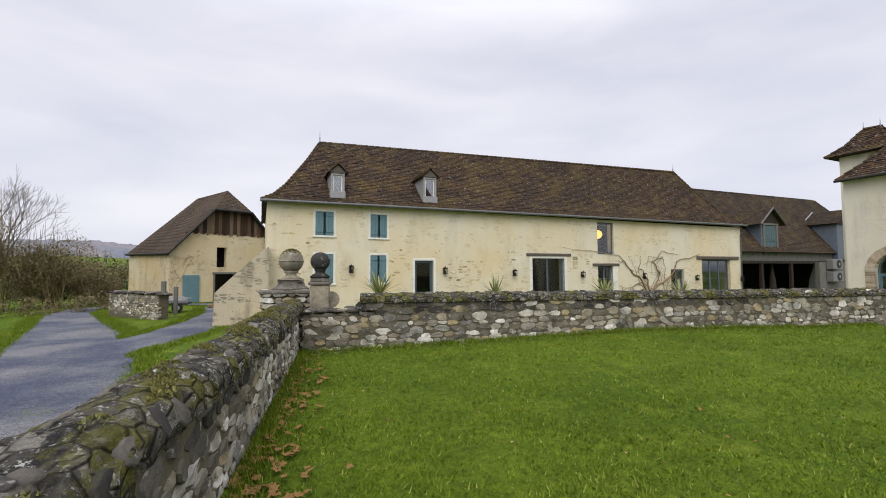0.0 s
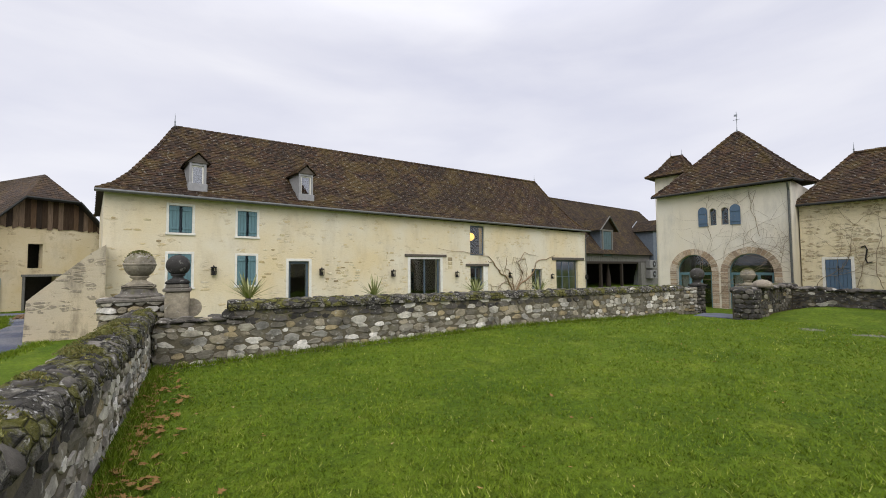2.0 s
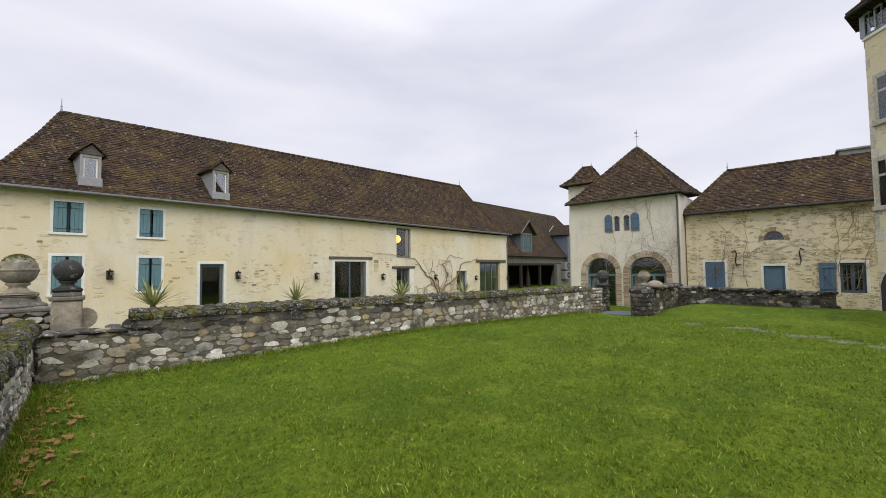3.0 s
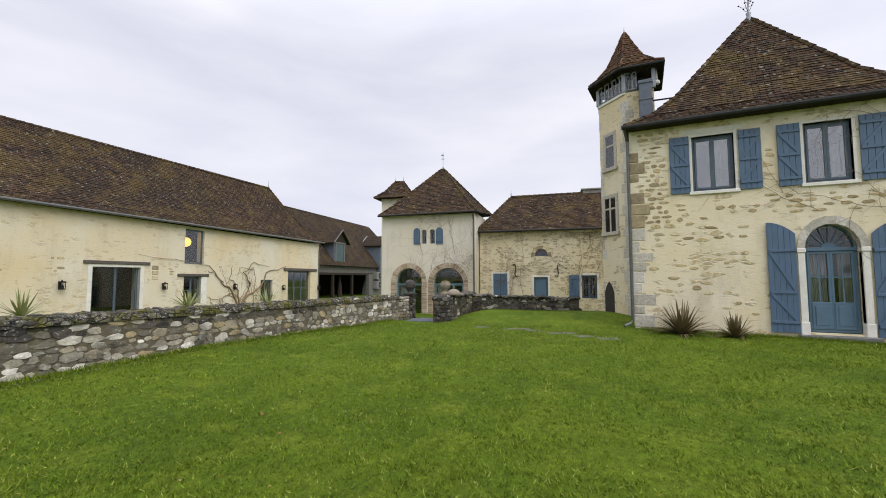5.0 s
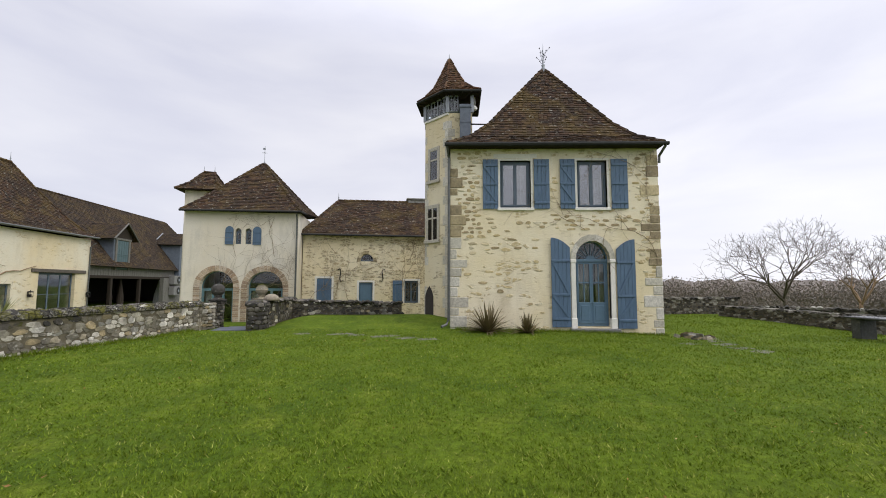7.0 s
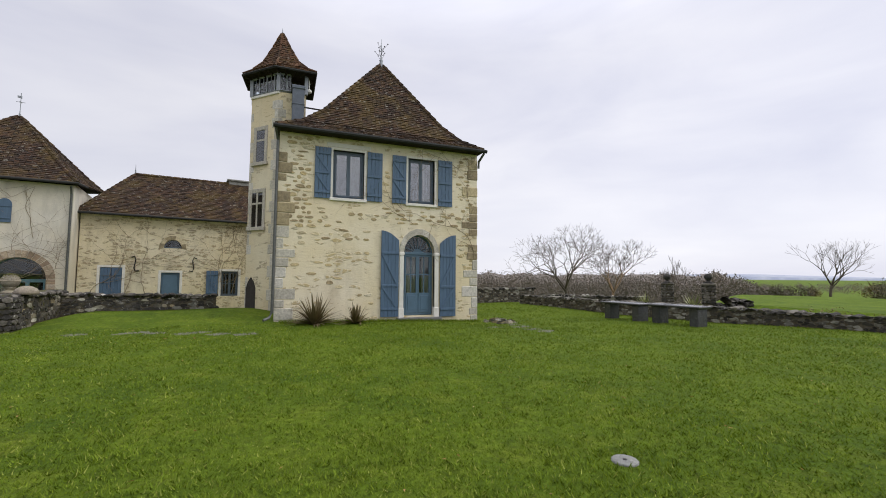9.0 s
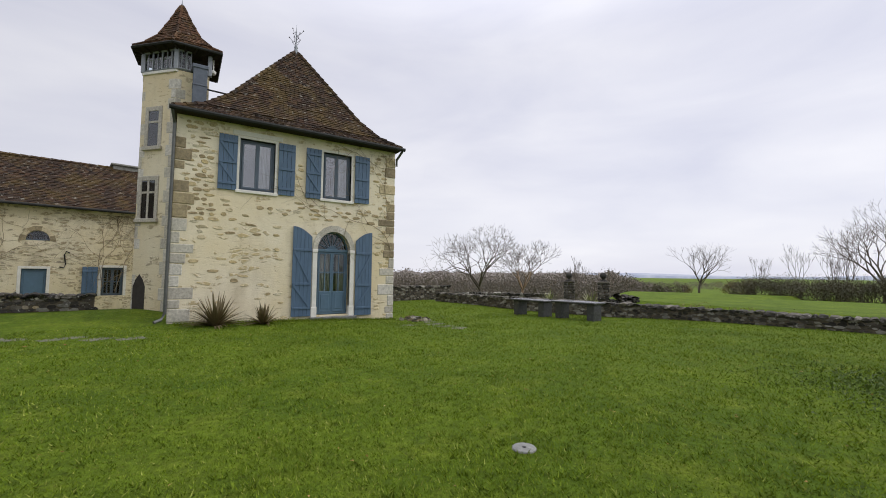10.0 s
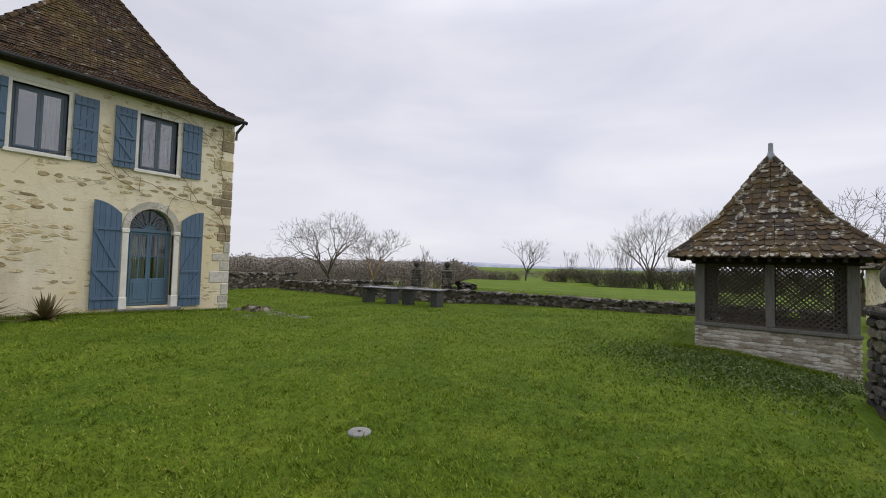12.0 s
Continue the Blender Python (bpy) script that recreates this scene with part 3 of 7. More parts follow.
def deck(s, rings, sink=0.0):
    """A closed roof body lofted through rings of points, the lowest first."""
    n = len(rings[0])
    for i in range(len(rings) - 1):
        for j in range(n):
            a, b, c, d = (Vector(p) for p in (rings[i][j], rings[i][(j + 1) % n], rings[i + 1][(j + 1) % n], rings[i + 1][j]))
            m = 10 if sink else 1
            down = Vector((0, 0, -sink))
            pts = [a.lerp(b, u / m).lerp(d.lerp(c, u / m), v / m) + down for v in range(m + 1) for u in range(m + 1)]
            s.add(pts, [(v * (m + 1) + u, v * (m + 1) + u + 1, (v + 1) * (m + 1) + u + 1, (v + 1) * (m + 1) + u) for v in range(m) for u in range(m)])
    s.add([Vector(p) + Vector((0, 0, -sink)) for p in rings[0]], [tuple(range(n))[::-1]])


def hip_roof(parent, rings, tile, name="roof", course=0.12, width=0.17, ridge=0.09, seed=1, visible=None, round_end=False, label=""):
    """A tiled roof through rings of four or more corner points; visible: the sides that get tiles."""
    d = Shape()
    deck(d, rings, 0.03)
    roof = part(name, d.weld(), M_DARKWOOD, parent, label)
    n = len(rings[0])
    s = Shape()
    for i in range(len(rings) - 1):
        for j in range(n):
            if visible and j not in visible:
                continue
            a, b = Vector(rings[i][j]), Vector(rings[i][(j + 1) % n])
            c, e = Vector(rings[i + 1][(j + 1) % n]), Vector(rings[i + 1][j])
            tiles(s, a, b, c, e, course, width, seed=seed * 97 + i * 11 + j, round_end=round_end)
    tagged(part("roof_tiles", s, tile, roof), kind="stuff")
    caps = Shape()
    seen = set()
    for j in range(n):
        line = [Vector(r[j]) for r in rings]
        for a, b in zip(line, line[1:]):
            key = (tuple(round(x, 2) for x in a), tuple(round(x, 2) for x in b))
            if key in seen or (b - a).length < 0.05:
                continue
            seen.add(key)
            m = max(1, int((b - a).length / 0.33))
            for q in range(m):
                p0, p1 = a.lerp(b, q / m), a.lerp(b, (q + 1.12) / m if q < m - 1 else 1)
                caps.tube([p0 + Vector((0, 0, 0.02)), p1], [ridge, ridge * 0.8], 6)
    top = rings[-1]
    ends = [Vector(p) for p in top]
    far = max(((p, q) for p in ends for q in ends), key=lambda pq: (pq[0] - pq[1]).length)
    if (far[0] - far[1]).length > 0.3:
        m = int((far[1] - far[0]).length / 0.36)
        for q in range(m):
            caps.tube([far[0].lerp(far[1], q / m) + Vector((0, 0, 0.03)), far[0].lerp(far[1], (q + 1.1) / m) + Vector((0, 0, 0.015))], [ridge * 1.1, ridge], 6)
    tagged(part("ridge_tiles", caps, tile, roof), kind="stuff")
    return roof


def ring4(x0, x1, y0, y1, z):
    return [(x0, y0, z), (x1, y0, z), (x1, y1, z), (x0, y1, z)]


def flared(eaves, top, steps):
    """Roof rings between eaves and top corners; steps: how far in, and the share of the rise reached there."""
    rings = []
    for s, f in [(0.0, 0.0), *steps, (1.0, 1.0)]:
        rings.append([(a[0] + (b[0] - a[0]) * s, a[1] + (b[1] - a[1]) * s, a[2] + (b[2] - a[2]) * f) for a, b in zip(eaves, top)])
    return rings


def gutter(parent, pts, r=0.06, mat=None):
    return part("gutter", Shape().tube(pts, r, 8), mat or M_GUTTER, parent, "weathered grey zinc")


def window(parent, x0, x1, z0, z1, y, cols, rows, frame, leaves=1, bar=0.035, edge=0.07, name="window", curtain=None, label="", glass=None):
    """A glazed window or door with its panes, set y deep in the wall."""
    s = Shape()
    s.cbox(x0, x0 + edge, y, y + 0.07, z0, z1, 0.008).cbox(x1 - edge, x1, y, y + 0.07, z0, z1, 0.008)
    s.cbox(x0, x1, y + 0.002, y + 0.068, z1 - edge, z1, 0.008).cbox(x0, x1, y + 0.002, y + 0.068, z0, z0 + edge, 0.008)
    w = part(name, s, frame, parent, label)
    lw = (x1 - x0 - 2 * edge) / leaves
    for k in range(leaves):
        a, b = x0 + edge + k * lw, x0 + edge + (k + 1) * lw
        st = Shape()
        e = 0.06
        st.cbox(a, a + e, y - 0.012, y + 0.04, z0 + edge, z1 - edge, 0.006).cbox(b - e, b, y - 0.012, y + 0.04, z0 + edge, z1 - edge, 0.006)
        st.cbox(a, b, y - 0.01, y + 0.038, z1 - edge - e, z1 - edge, 0.006).cbox(a, b, y - 0.01, y + 0.038, z0 + edge, z0 + edge + e, 0.006)
        for c in range(1, cols):
            x = a + (b - a) * c / cols
            st.box(x - bar / 2, x + bar / 2, y, y + 0.03, z0 + edge + e, z1 - edge - e)
        for r in range(1, rows):
            z = z0 + edge + (z1 - z0 - 2 * edge) * r / rows
            st.box(a + e, b - e, y + 0.002, y + 0.028, z - bar / 2, z + bar / 2)
        sash = part("sash", st, frame, w)
        for c in range(cols):
            for r in range(rows):
                p0, p1 = a + e + (b - a - 2 * e) * c / cols, a + e + (b - a - 2 * e) * (c + 1) / cols
                q0, q1 = z0 + edge + e + (z1 - z0 - 2 * edge - 2 * e) * r / rows, z0 + edge + e + (z1 - z0 - 2 * edge - 2 * e) * (r + 1) / rows
                part("pane", Shape().box(p0, p1, y + 0.012, y + 0.018, q0, q1), glass or M_GLASS, w)
    if curtain:
        for a, b in curtain:
            cs = Shape()
            n = 26
            line = [(a + (b - a) * i / n, y + 0.22 + 0.035 * math.sin(i * 1.9)) for i in range(n + 1)]
            for i in range(n):
                (xa, ya), (xb, yb) = line[i], line[i + 1]
                cs.add([(xa, ya, z0 + 0.05), (xb, yb, z0 + 0.05), (xb, yb, z1 - 0.05), (xa, ya, z1 - 0.05), (xa, ya + 0.01, z0 + 0.05), (xb, yb + 0.01, z0 + 0.05), (xb, yb + 0.01, z1 - 0.05), (xa, ya + 0.01, z1 - 0.05)],
                       [(0, 1, 2, 3), (7, 6, 5, 4), (3, 2, 6, 7), (0, 4, 5, 1)])
            part("curtain", cs, M_CURTAIN, w, "cream gathered curtain", True)
    return w


def shutter(parent, x0, x1, z0, z1, y, mat, rails=(0.14, 0.52, 0.86), lean=1, arch=0.0, diag=True, boards=4):
    """A ledged and braced board shutter, folded back on the wall face; arch: how far its top edge drops towards one side."""
    s = Shape()
    w = (x1 - x0) / boards
    for i in range(boards):
        a, b = x0 + i * w + 0.003, x0 + (i + 1) * w - 0.003
        if arch:
            f = lambda x: z1 - arch * ((x - x0) / (x1 - x0) if lean > 0 else (x1 - x) / (x1 - x0)) ** 2
            s.slab([(a, z0), (b, z0), (b, f(b)), ((a + b) / 2, f((a + b) / 2)), (a, f(a))], y - 0.035, y - 0.008)
        else:
            s.cbox(a, b, y - 0.035, y - 0.008, z0, z1, 0.005)
    sh = part("shutter", s, mat, parent)
    h = z1 - z0
    zs = [z0 + h * r for r in rails]
    for z in zs:
        part("ledge", Shape().cbox(x0 + 0.015, x1 - 0.015, y - 0.062, y - 0.034, z - 0.04, z + 0.04, 0.006), mat, sh)
    if diag:
        for za, zb in zip(zs, zs[1:]):
            p, q = ((x0 + 0.05, zb - 0.04), (x1 - 0.05, za + 0.04)) if lean > 0 else ((x1 - 0.05, zb - 0.04), (x0 + 0.05, za + 0.04))
            d = Vector((q[0] - p[0], q[1] - p[1])).normalized() * 0.035
            nx, nz = -d.y, d.x
            part("brace", Shape().slab([(p[0] + nx, p[1] + nz), (p[0] - nx, p[1] - nz), (q[0] - nx, q[1] - nz), (q[0] + nx, q[1] + nz)], y - 0.058, y - 0.036), mat, sh)
    for z in (zs[0], zs[-1]):
        xh = x0 + 0.02 if lean < 0 else x1 - 0.02
        part("hinge", Shape().tube([(xh, y - 0.045, z - 0.05), (xh, y - 0.045, z + 0.05)], 0.014, 6), M_IRON, sh)
    return sh


def surround(parent, x0, x1, z0, z1, w=0.12, proud=0.012, mat=None, sill=True, label=""):
    mat = mat or M_WHITE
    s = Shape()
    s.cbox(x0 - w, x0, -proud, 0.25, z0, z1 + w, 0.006).cbox(x1, x1 + w, -proud, 0.25, z0, z1 + w, 0.006)
    s.cbox(x0, x1, -proud, 0.25, z1, z1 + w, 0.006)
    u = part("window_surround", s, mat, parent, label)
    if sill:
        part("sill", Shape().cbox(x0 - w * 1.3, x1 + w * 1.3, -0.06, 0.25, z0 - 0.1, z0, 0.012), mat, u)
    return u


def walls_back(parent, x0, x1, y0, y1, z0, z1, mat, t=0.5):
    """The three plain walls behind a front, an upper floor and the ground floor inside."""
    part("side_wall", Shape().box(x0, x0 + t, y0, y1, z0, z1), mat, parent)
    part("side_wall", Shape().box(x1 - t, x1, y0, y1, z0, z1), mat, parent)
    part("back_wall", Shape().box(x0 + t, x1 - t, y1 - t, y1, z0, z1), mat, parent)
    # floor and partition coloured near-black so the rooms look unlit
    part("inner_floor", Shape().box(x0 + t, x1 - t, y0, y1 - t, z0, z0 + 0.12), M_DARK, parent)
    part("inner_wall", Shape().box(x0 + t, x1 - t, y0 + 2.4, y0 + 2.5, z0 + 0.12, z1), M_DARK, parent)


def creeper(parent, start, seed, length=3.0, up=1.0, y=-0.03, r=0.02, name="bare_creeper", box=(0.1, 99, -1, 99)):
    """Winding leafless stems on a wall face, in x and z."""
    q = random.Random(seed)
    r *= 0.62
    s = Shape()
    todo = [(start, math.pi / 2 * up + q.uniform(-0.5, 0.5), length, r, 0)]
    while todo:
        (x, z), a, left, rad, lvl = todo.pop()
        pts, rr = [(x, y, z)], [rad]
        steps = max(3, int(left / 0.18))
        for i in range(steps):
            a += q.uniform(-0.35, 0.35)
            nx_, nz_ = x + 0.18 * math.cos(a), z + 0.18 * math.sin(a)
            if not (box[0] < nx_ < box[1] and box[2] < nz_ < box[3]):
                a += 2.2
                nx_, nz_ = min(max(nx_, box[0]), box[1]), min(max(nz_, box[2]), box[3])
            x, z = nx_, nz_
            pts.append((x, y - q.uniform(0, 0.03), z))
            rr.append(rad * (1 - 0.75 * (i + 1) / steps))
            if lvl < 2 and q.random() < 0.22 and len(todo) < 40:
                todo.append(((x, z), a + q.choice((-1, 1)) * q.uniform(0.5, 1.2), left * q.uniform(0.35, 0.6), rad * 0.65, lvl + 1))
        s.tube(pts, rr, 4)
    return part(name, s, M_VINE, parent, "leafless brown creeper on the wall")


def downpipe(parent, pts, r=0.045):
    return part("downpipe", Shape().tube(pts, r, 8), M_BUFFPIPE, parent, "grey zinc downpipe")


def finial(parent, x, y, z, h, r=0.05, mat=None, name="finial"):
    s = Shape().lathe([(r * 1.8, z - 0.12), (r * 1.5, z), (r * 0.6, z + h * 0.25), (r * 1.0, z + h * 0.35), (r * 0.5, z + h * 0.45), (r * 0.25, z + h * 0.8), (0.004, z + h)], 10, x, y)
    return part(name, s, mat or M_LEAD, parent, "", True)


# ---------------------------------------------------------------- ground
CR = 10.0  # the turn of the court's buildings against the manor


def smooth(a, b, x):
    t = min(1.0, max(0.0, (x - a) / (b - a)))
    return t * t * (3 - 2 * t)


def bump(x, y, cx, cy, rx, ry):
    return math.exp(-((x - cx) / rx) ** 2 - ((y - cy) / ry) ** 2)


def lawn_z(x, y):
    z = 0.17 * bump(x, y, 6.5, 9, 4.5, 2.5) + 0.25 * smooth(13, 17.5, x) * smooth(-2, 1, y) * (1 - smooth(5.5, 7, y))
    z -= 0.13 * bump(x, y, 14.5, -7.5, 3, 3) + 0.15 * bump(x, y, 13.5, -14.5, 5, 4) + 0.12 * bump(x, y, 0.4, -11.6, 2.6, 1.6)
    z -= 0.30 * smooth(0.8, -1.6, x) * smooth(-7.5, -10.5, y)
    z += 0.03 * noise.noise((x * 0.35, y * 0.35, 0)) * smooth(2, 5, math.hypot(x, y))
    return z


def ground_z(x, y):
    r = math.hypot(x, y)
    if y > 8.5 or x < -0.95:
        if x < -0.95 and y < -11.0:
            z = lawn_z(-0.95, y) - 0.3 * smooth(-0.95, -6, x)
        else:
            z = -0.8 + 0.3 * smooth(-3, 6, x) + 0.45 * smooth(10, 13.5, x) * (1 - smooth(15, 18.5, x)) * (1 - smooth(9, 12, y))
        if y <= 8.5 and y > -11.0:
            z = z + (lawn_z(x, y) - z) * smooth(-5, -9, y)
    elif x > 13.6 and y > 6.3 + 0.09 * (x - 13.6) or x > 18.3 and y > 0.6:
        z = -0.02 - 0.5 * smooth(14.5, 18.5, x)
    else:
        z = lawn_z(x, y)
        if y < -18.0 - 0.2 * (x - 2) and x < 15:
            z = max(0.38 - 0.024 * (-18 - y), -0.5)
    if r > 26 and y < 0 and x > 0:
        az = math.degrees(math.atan2(y, x))
        z -= 3.0 * smooth(26, 60, r) * smooth(-57, -50, az) * (1 - smooth(-12, -4, az))
    if r > 45:
        t = math.atan2(y, x)
        z -= 6.0 * max(0.0, math.cos(t + 0.75)) * smooth(45, 150, r)
        z += smooth(350, 1500, r) * (3 + 3 * math.sin(5 * t + 0.6) + 1.5 * math.sin(13 * t))
        west = math.exp(-((t - 2.07) / 0.26) ** 2)
        z += smooth(120, 560, r) * 26 * west
        z -= smooth(1600, 3000, r) * 30
    return z


def spread(lo, hi, marks):
    """Grid lines: dense near the middle, wide apart towards the horizon, and one on each mark."""
    v = [x * 0.5 for x in range(int(lo / 0.5), int(hi / 0.5) + 1)]
    step, a, b = 0.7, hi, lo
    while a < 2600:
        a += step
        b -= step
        v += [a, b]
        step *= 1.22
    for m in marks:
        v = [x for x in v if abs(x - m) > 0.12] + [m]
    return sorted(v)


gx = spread(-24, 36, [-1.0, -0.9])
gy = spread(-26, 36, [8.45, 8.55])
gs = Shape()
gs.v = [(x, y, ground_z(x, y)) for y in gy for x in gx]
nx = len(gx)
gs.f = [(j * nx + i, j * nx + i + 1, (j + 1) * nx + i + 1, (j + 1) * nx + i) for j in range(len(gy) - 1) for i in range(nx - 1)]
solo("ground", gs, M_LAWN, "mown green lawn and rolling pasture up to the hills", "ground", kind="structure", smooth=True)


def ribbon(name, pts, widths, lift, mat, label, category, n=90):
    """A strip laid on the ground along a line, with a ragged edge."""
    s = Shape()
    line = []
    for (a, wa), (b, wb) in zip(zip(pts, widths), list(zip(pts, widths))[1:]):
        for i in range(n):
            t = i / n
            line.append((a[0] + (b[0] - a[0]) * t, a[1] + (b[1] - a[1]) * t, wa + (wb - wa) * t))
    line.append((*pts[-1], widths[-1]))
    cols = 9
    for i, (x, y, w) in enumerate(line):
        a, b = line[max(0, i - 1)], line[min(len(line) - 1, i + 1)]
        d = Vector((b[0] - a[0], b[1] - a[1])).normalized()
        wob = 1 + 0.12 * noise.noise((x * 0.8, y * 0.8, 3)) + 0.06 * noise.noise((x * 5, y * 5, 7)) + 0.05 * noise.noise((x * 19, y * 19, 9))
        for c in range(cols):
            u = (c / (cols - 1) - 0.5) * w * wob
            px, py = x - d.y * u, y + d.x * u
            edge = abs(c / (cols - 1) - 0.5) * 2
            s.v.append((px, py, ground_z(px, py) + lift * (1 - edge ** 6 * 1.6) * min(1.0, i / 40) - 0.005))
    s.f = [(i * cols + c, i * cols + c + 1, (i + 1) * cols + c + 1, (i + 1) * cols + c) for i in range(len(line) - 1) for c in range(cols - 1)]
    return solo(name, s, mat, label, category, kind="structure", smooth=True)


ROAD = [(-3.2, -6), (-3.6, 2), (-4.8, 7), (-6.7, 12.5), (-9.2, 17.5), (-11.9, 22.5), (-14.4, 27), (-15.6, 31), (-13.5, 33.6), (-9.0, 32.6), (-6, 32)]
ROAD_W = [3.4, 3.4, 3.4, 3.6, 3.4, 2.8, 2.4, 2.3, 2.3, 2.5, 3.0]
FORK = [(-6.9, 13.2), (-6.0, 18), (-6.0, 22), (-6.3, 26), (-7.2, 30.5)]
FORK_W = [2.6, 2.6, 2.5, 2.7, 3.4]
ribbon("road", ROAD, ROAD_W, 0.03, M_GRAVEL, "blue-grey slate gravel drive with grassy patches", "road")
ribbon("yard_drive", FORK, FORK_W, 0.042, M_GRAVEL, "worn gravel track that forks towards the old barn", "road")

# ---------------------------------------------------------------- manor
manor = thing("manor_house", front(-90, 14.5, 0.15), "two-storey ochre lime-walled manor with blue shutters and steep tile roof", "house")
MW, MZ = 7.15, 6.32
holes = [(1.72, 2.78, 4.16, 5.82), (4.38, 5.4, 4.16, 5.82), (4.25, 5.42, 0.1, 3.02, 2.36)]
part("wall", pierced(0, MW, -0.45, MZ, 0.5, holes), M_MANOR, manor)
walls_back(manor, 0, MW, 0.5, 7.7, -0.45, MZ, M_MANOR)
ov = 0.1
rings = flared(ring4(-ov, MW + ov, -0.35, 8.0, 6.33), ring4(4.1, 4.2, 3.75, 3.85, 11.08), [(0.2, 0.11), (0.385, 0.275), (0.6, 0.53)])
roof = hip_roof(manor, rings, M_TILE, course=0.13, width=0.17, seed=3, visible=(0, 1, 3), label="steep brown clay tile hip roof with flared eaves")
part("eaves_board", Shape().box(-ov + 0.02, MW + ov - 0.02, -0.33, 0.0, 6.24, 6.31).box(-ov + 0.02, -0.004, 0.0, 7.9, 6.24, 6.31).box(MW + 0.004, MW + ov - 0.02, 0.0, 7.9, 6.24, 6.31), M_DARKWOOD, manor)
gutter(manor, [(-ov - 0.1, -0.40, 6.29), (MW + ov + 0.12, -0.40, 6.29)], 0.07)
downpipe(manor, [(MW + ov + 0.02, -0.38, 6.22), (MW + 0.03, -0.10, 5.95), (MW + 0.03, -0.08, 5.7)])
downpipe(manor, [(-ov - 0.02, -0.38, 6.22), (-0.05, -0.09, 5.9), (-0.06, -0.08, 0.35), (-0.14, -0.16, 0.18), (-0.3, -0.28, 0.12)])
vane = part("roof_finial", Shape().lathe([(0.16, 10.85), (0.14, 11.05), (0.06, 11.25), (0.09, 11.32), (0.03, 11.4), (0.018, 12.0), (0.006, 12.35)], 10, 4.15, 3.8), M_LEAD, manor, "lead cap with a wrought iron spray", True)
for a in range(12):
    t, l, z = a * 2 * math.pi / 12, 0.12 + 0.09 * (a % 3), 11.4 + 0.15 * (a % 4)
    e = (4.15 + l * math.cos(t), 3.8 + l * math.sin(t), z + 0.22)
    part("iron_spray", Shape().tube([(4.15, 3.8, z), (4.15 + 0.6 * l * math.cos(t), 3.8 + 0.6 * l * math.sin(t), z + 0.08), e], [0.011, 0.009, 0.007], 4).lathe([(0.008, e[2] - 0.03), (0.032, e[2]), (0.008, e[2] + 0.03)], 6, e[0], e[1]), M_IRON, vane)
for (x0, x1), drape in (((1.72, 2.78), [(2.35, 2.7)]), ((4.38, 5.4), [(5.05, 5.33)])):
    w = window(manor, x0, x1, 4.16, 5.82, 0.12, 1, 1, M_FRAME, 2, curtain=drape, glass=M_GLASS_COATED, label="blue-grey two-leaf casement")
    surround(manor, x0, x1, 4.16, 5.82, 0.08)
part("lintel", Shape().cbox(1.5, 3.0, -0.01, 0.3, 5.91, 6.06, 0.01), M_WHITE, manor)
for x0, x1, d in ((1.12, 1.65, 1), (2.88, 3.42, -1), (3.78, 4.3, 1), (5.53, 6.1, -1)):
    shutter(manor, x0, x1, 4.12, 5.86, -0.02, M_BLUE, (0.12, 0.5, 0.88), d)
# arched garden door
door = window(manor, 4.27, 5.4, 0.12, 2.36, 0.2, 2, 3, M_BLUE_DOOR, 2, name="garden_door", curtain=[(4.36, 4.8), (5.05, 5.32)], label="blue-grey glazed double door")
for k in (0, 1):
    a = 4.36 + k * 0.48
    part("door_panel", Shape().cbox(a + 0.03, a + 0.46, 0.17, 0.23, 0.2, 0.92, 0.012).cbox(a + 0.1, a + 0.39, 0.155, 0.175, 0.3, 0.82, 0.012), M_BLUE_DOOR, door)
fan = Shape()
for a0, a1 in zip(arc(4.27, 5.4, 2.36, 3.0), arc(4.27, 5.4, 2.36, 3.0)[1:]):
    fan.tube([(a0[0], 0.24, a0[1]), (a1[0], 0.24, a1[1])], 0.035, 4)
for i in range(1, 8):
    t = math.pi * i / 8
    fan.tube([(4.835 - 0.16 * math.cos(t), 0.235, 2.36 + 0.16 * math.sin(t)), (4.835 - 0.55 * math.cos(t), 0.235, 2.36 + 0.62 * math.sin(t))], 0.016, 4)
fan.slab([(4.66, 2.36)] + [(4.835 - 0.17 * math.cos(math.pi * i / 10), 2.36 + 0.17 * math.sin(math.pi * i / 10)) for i in range(11)] + [(5.01, 2.36)], 0.21, 0.26)
fl = part("fanlight", fan, M_BLUE_DOOR, manor, "sunburst fanlight over the garden door")
part("pane", Shape().slab(arc(4.28, 5.39, 2.37, 2.99), 0.245, 0.25), M_GLASS, fl)
part("transom", Shape().cbox(4.27, 5.4, 0.16, 0.3, 2.3, 2.4, 0.01), M_BLUE_DOOR, door)
ins, outs = arc(4.25, 5.42, 2.36, 3.02, 9), arc(4.08, 5.59, 2.36, 3.24, 9)
for i in range(9):
    part("arch_stone", Shape().slab([ins[i], outs[i], outs[i + 1], ins[i + 1]], -0.035, 0.14), M_ASHLAR, manor)
for x0, x1 in ((4.09, 4.25), (5.42, 5.58)):
    part("door_jamb", Shape().cbox(x0, x1, -0.04, 0.16, 0.1, 2.26, 0.012).cbox(x0 - 0.02, x1 + 0.02, -0.06, 0.18, 2.26, 2.38, 0.015).cbox(x0 - 0.02, x1 + 0.02, -0.055, 0.17, 0.04, 0.4, 0.015), M_WHITE, manor, "white stone jamb")
part("doorstep", Shape().cbox(4.02, 5.66, -0.22, 0.35, -0.14, 0.06, 0.02), M_GREYSLAB, manor)
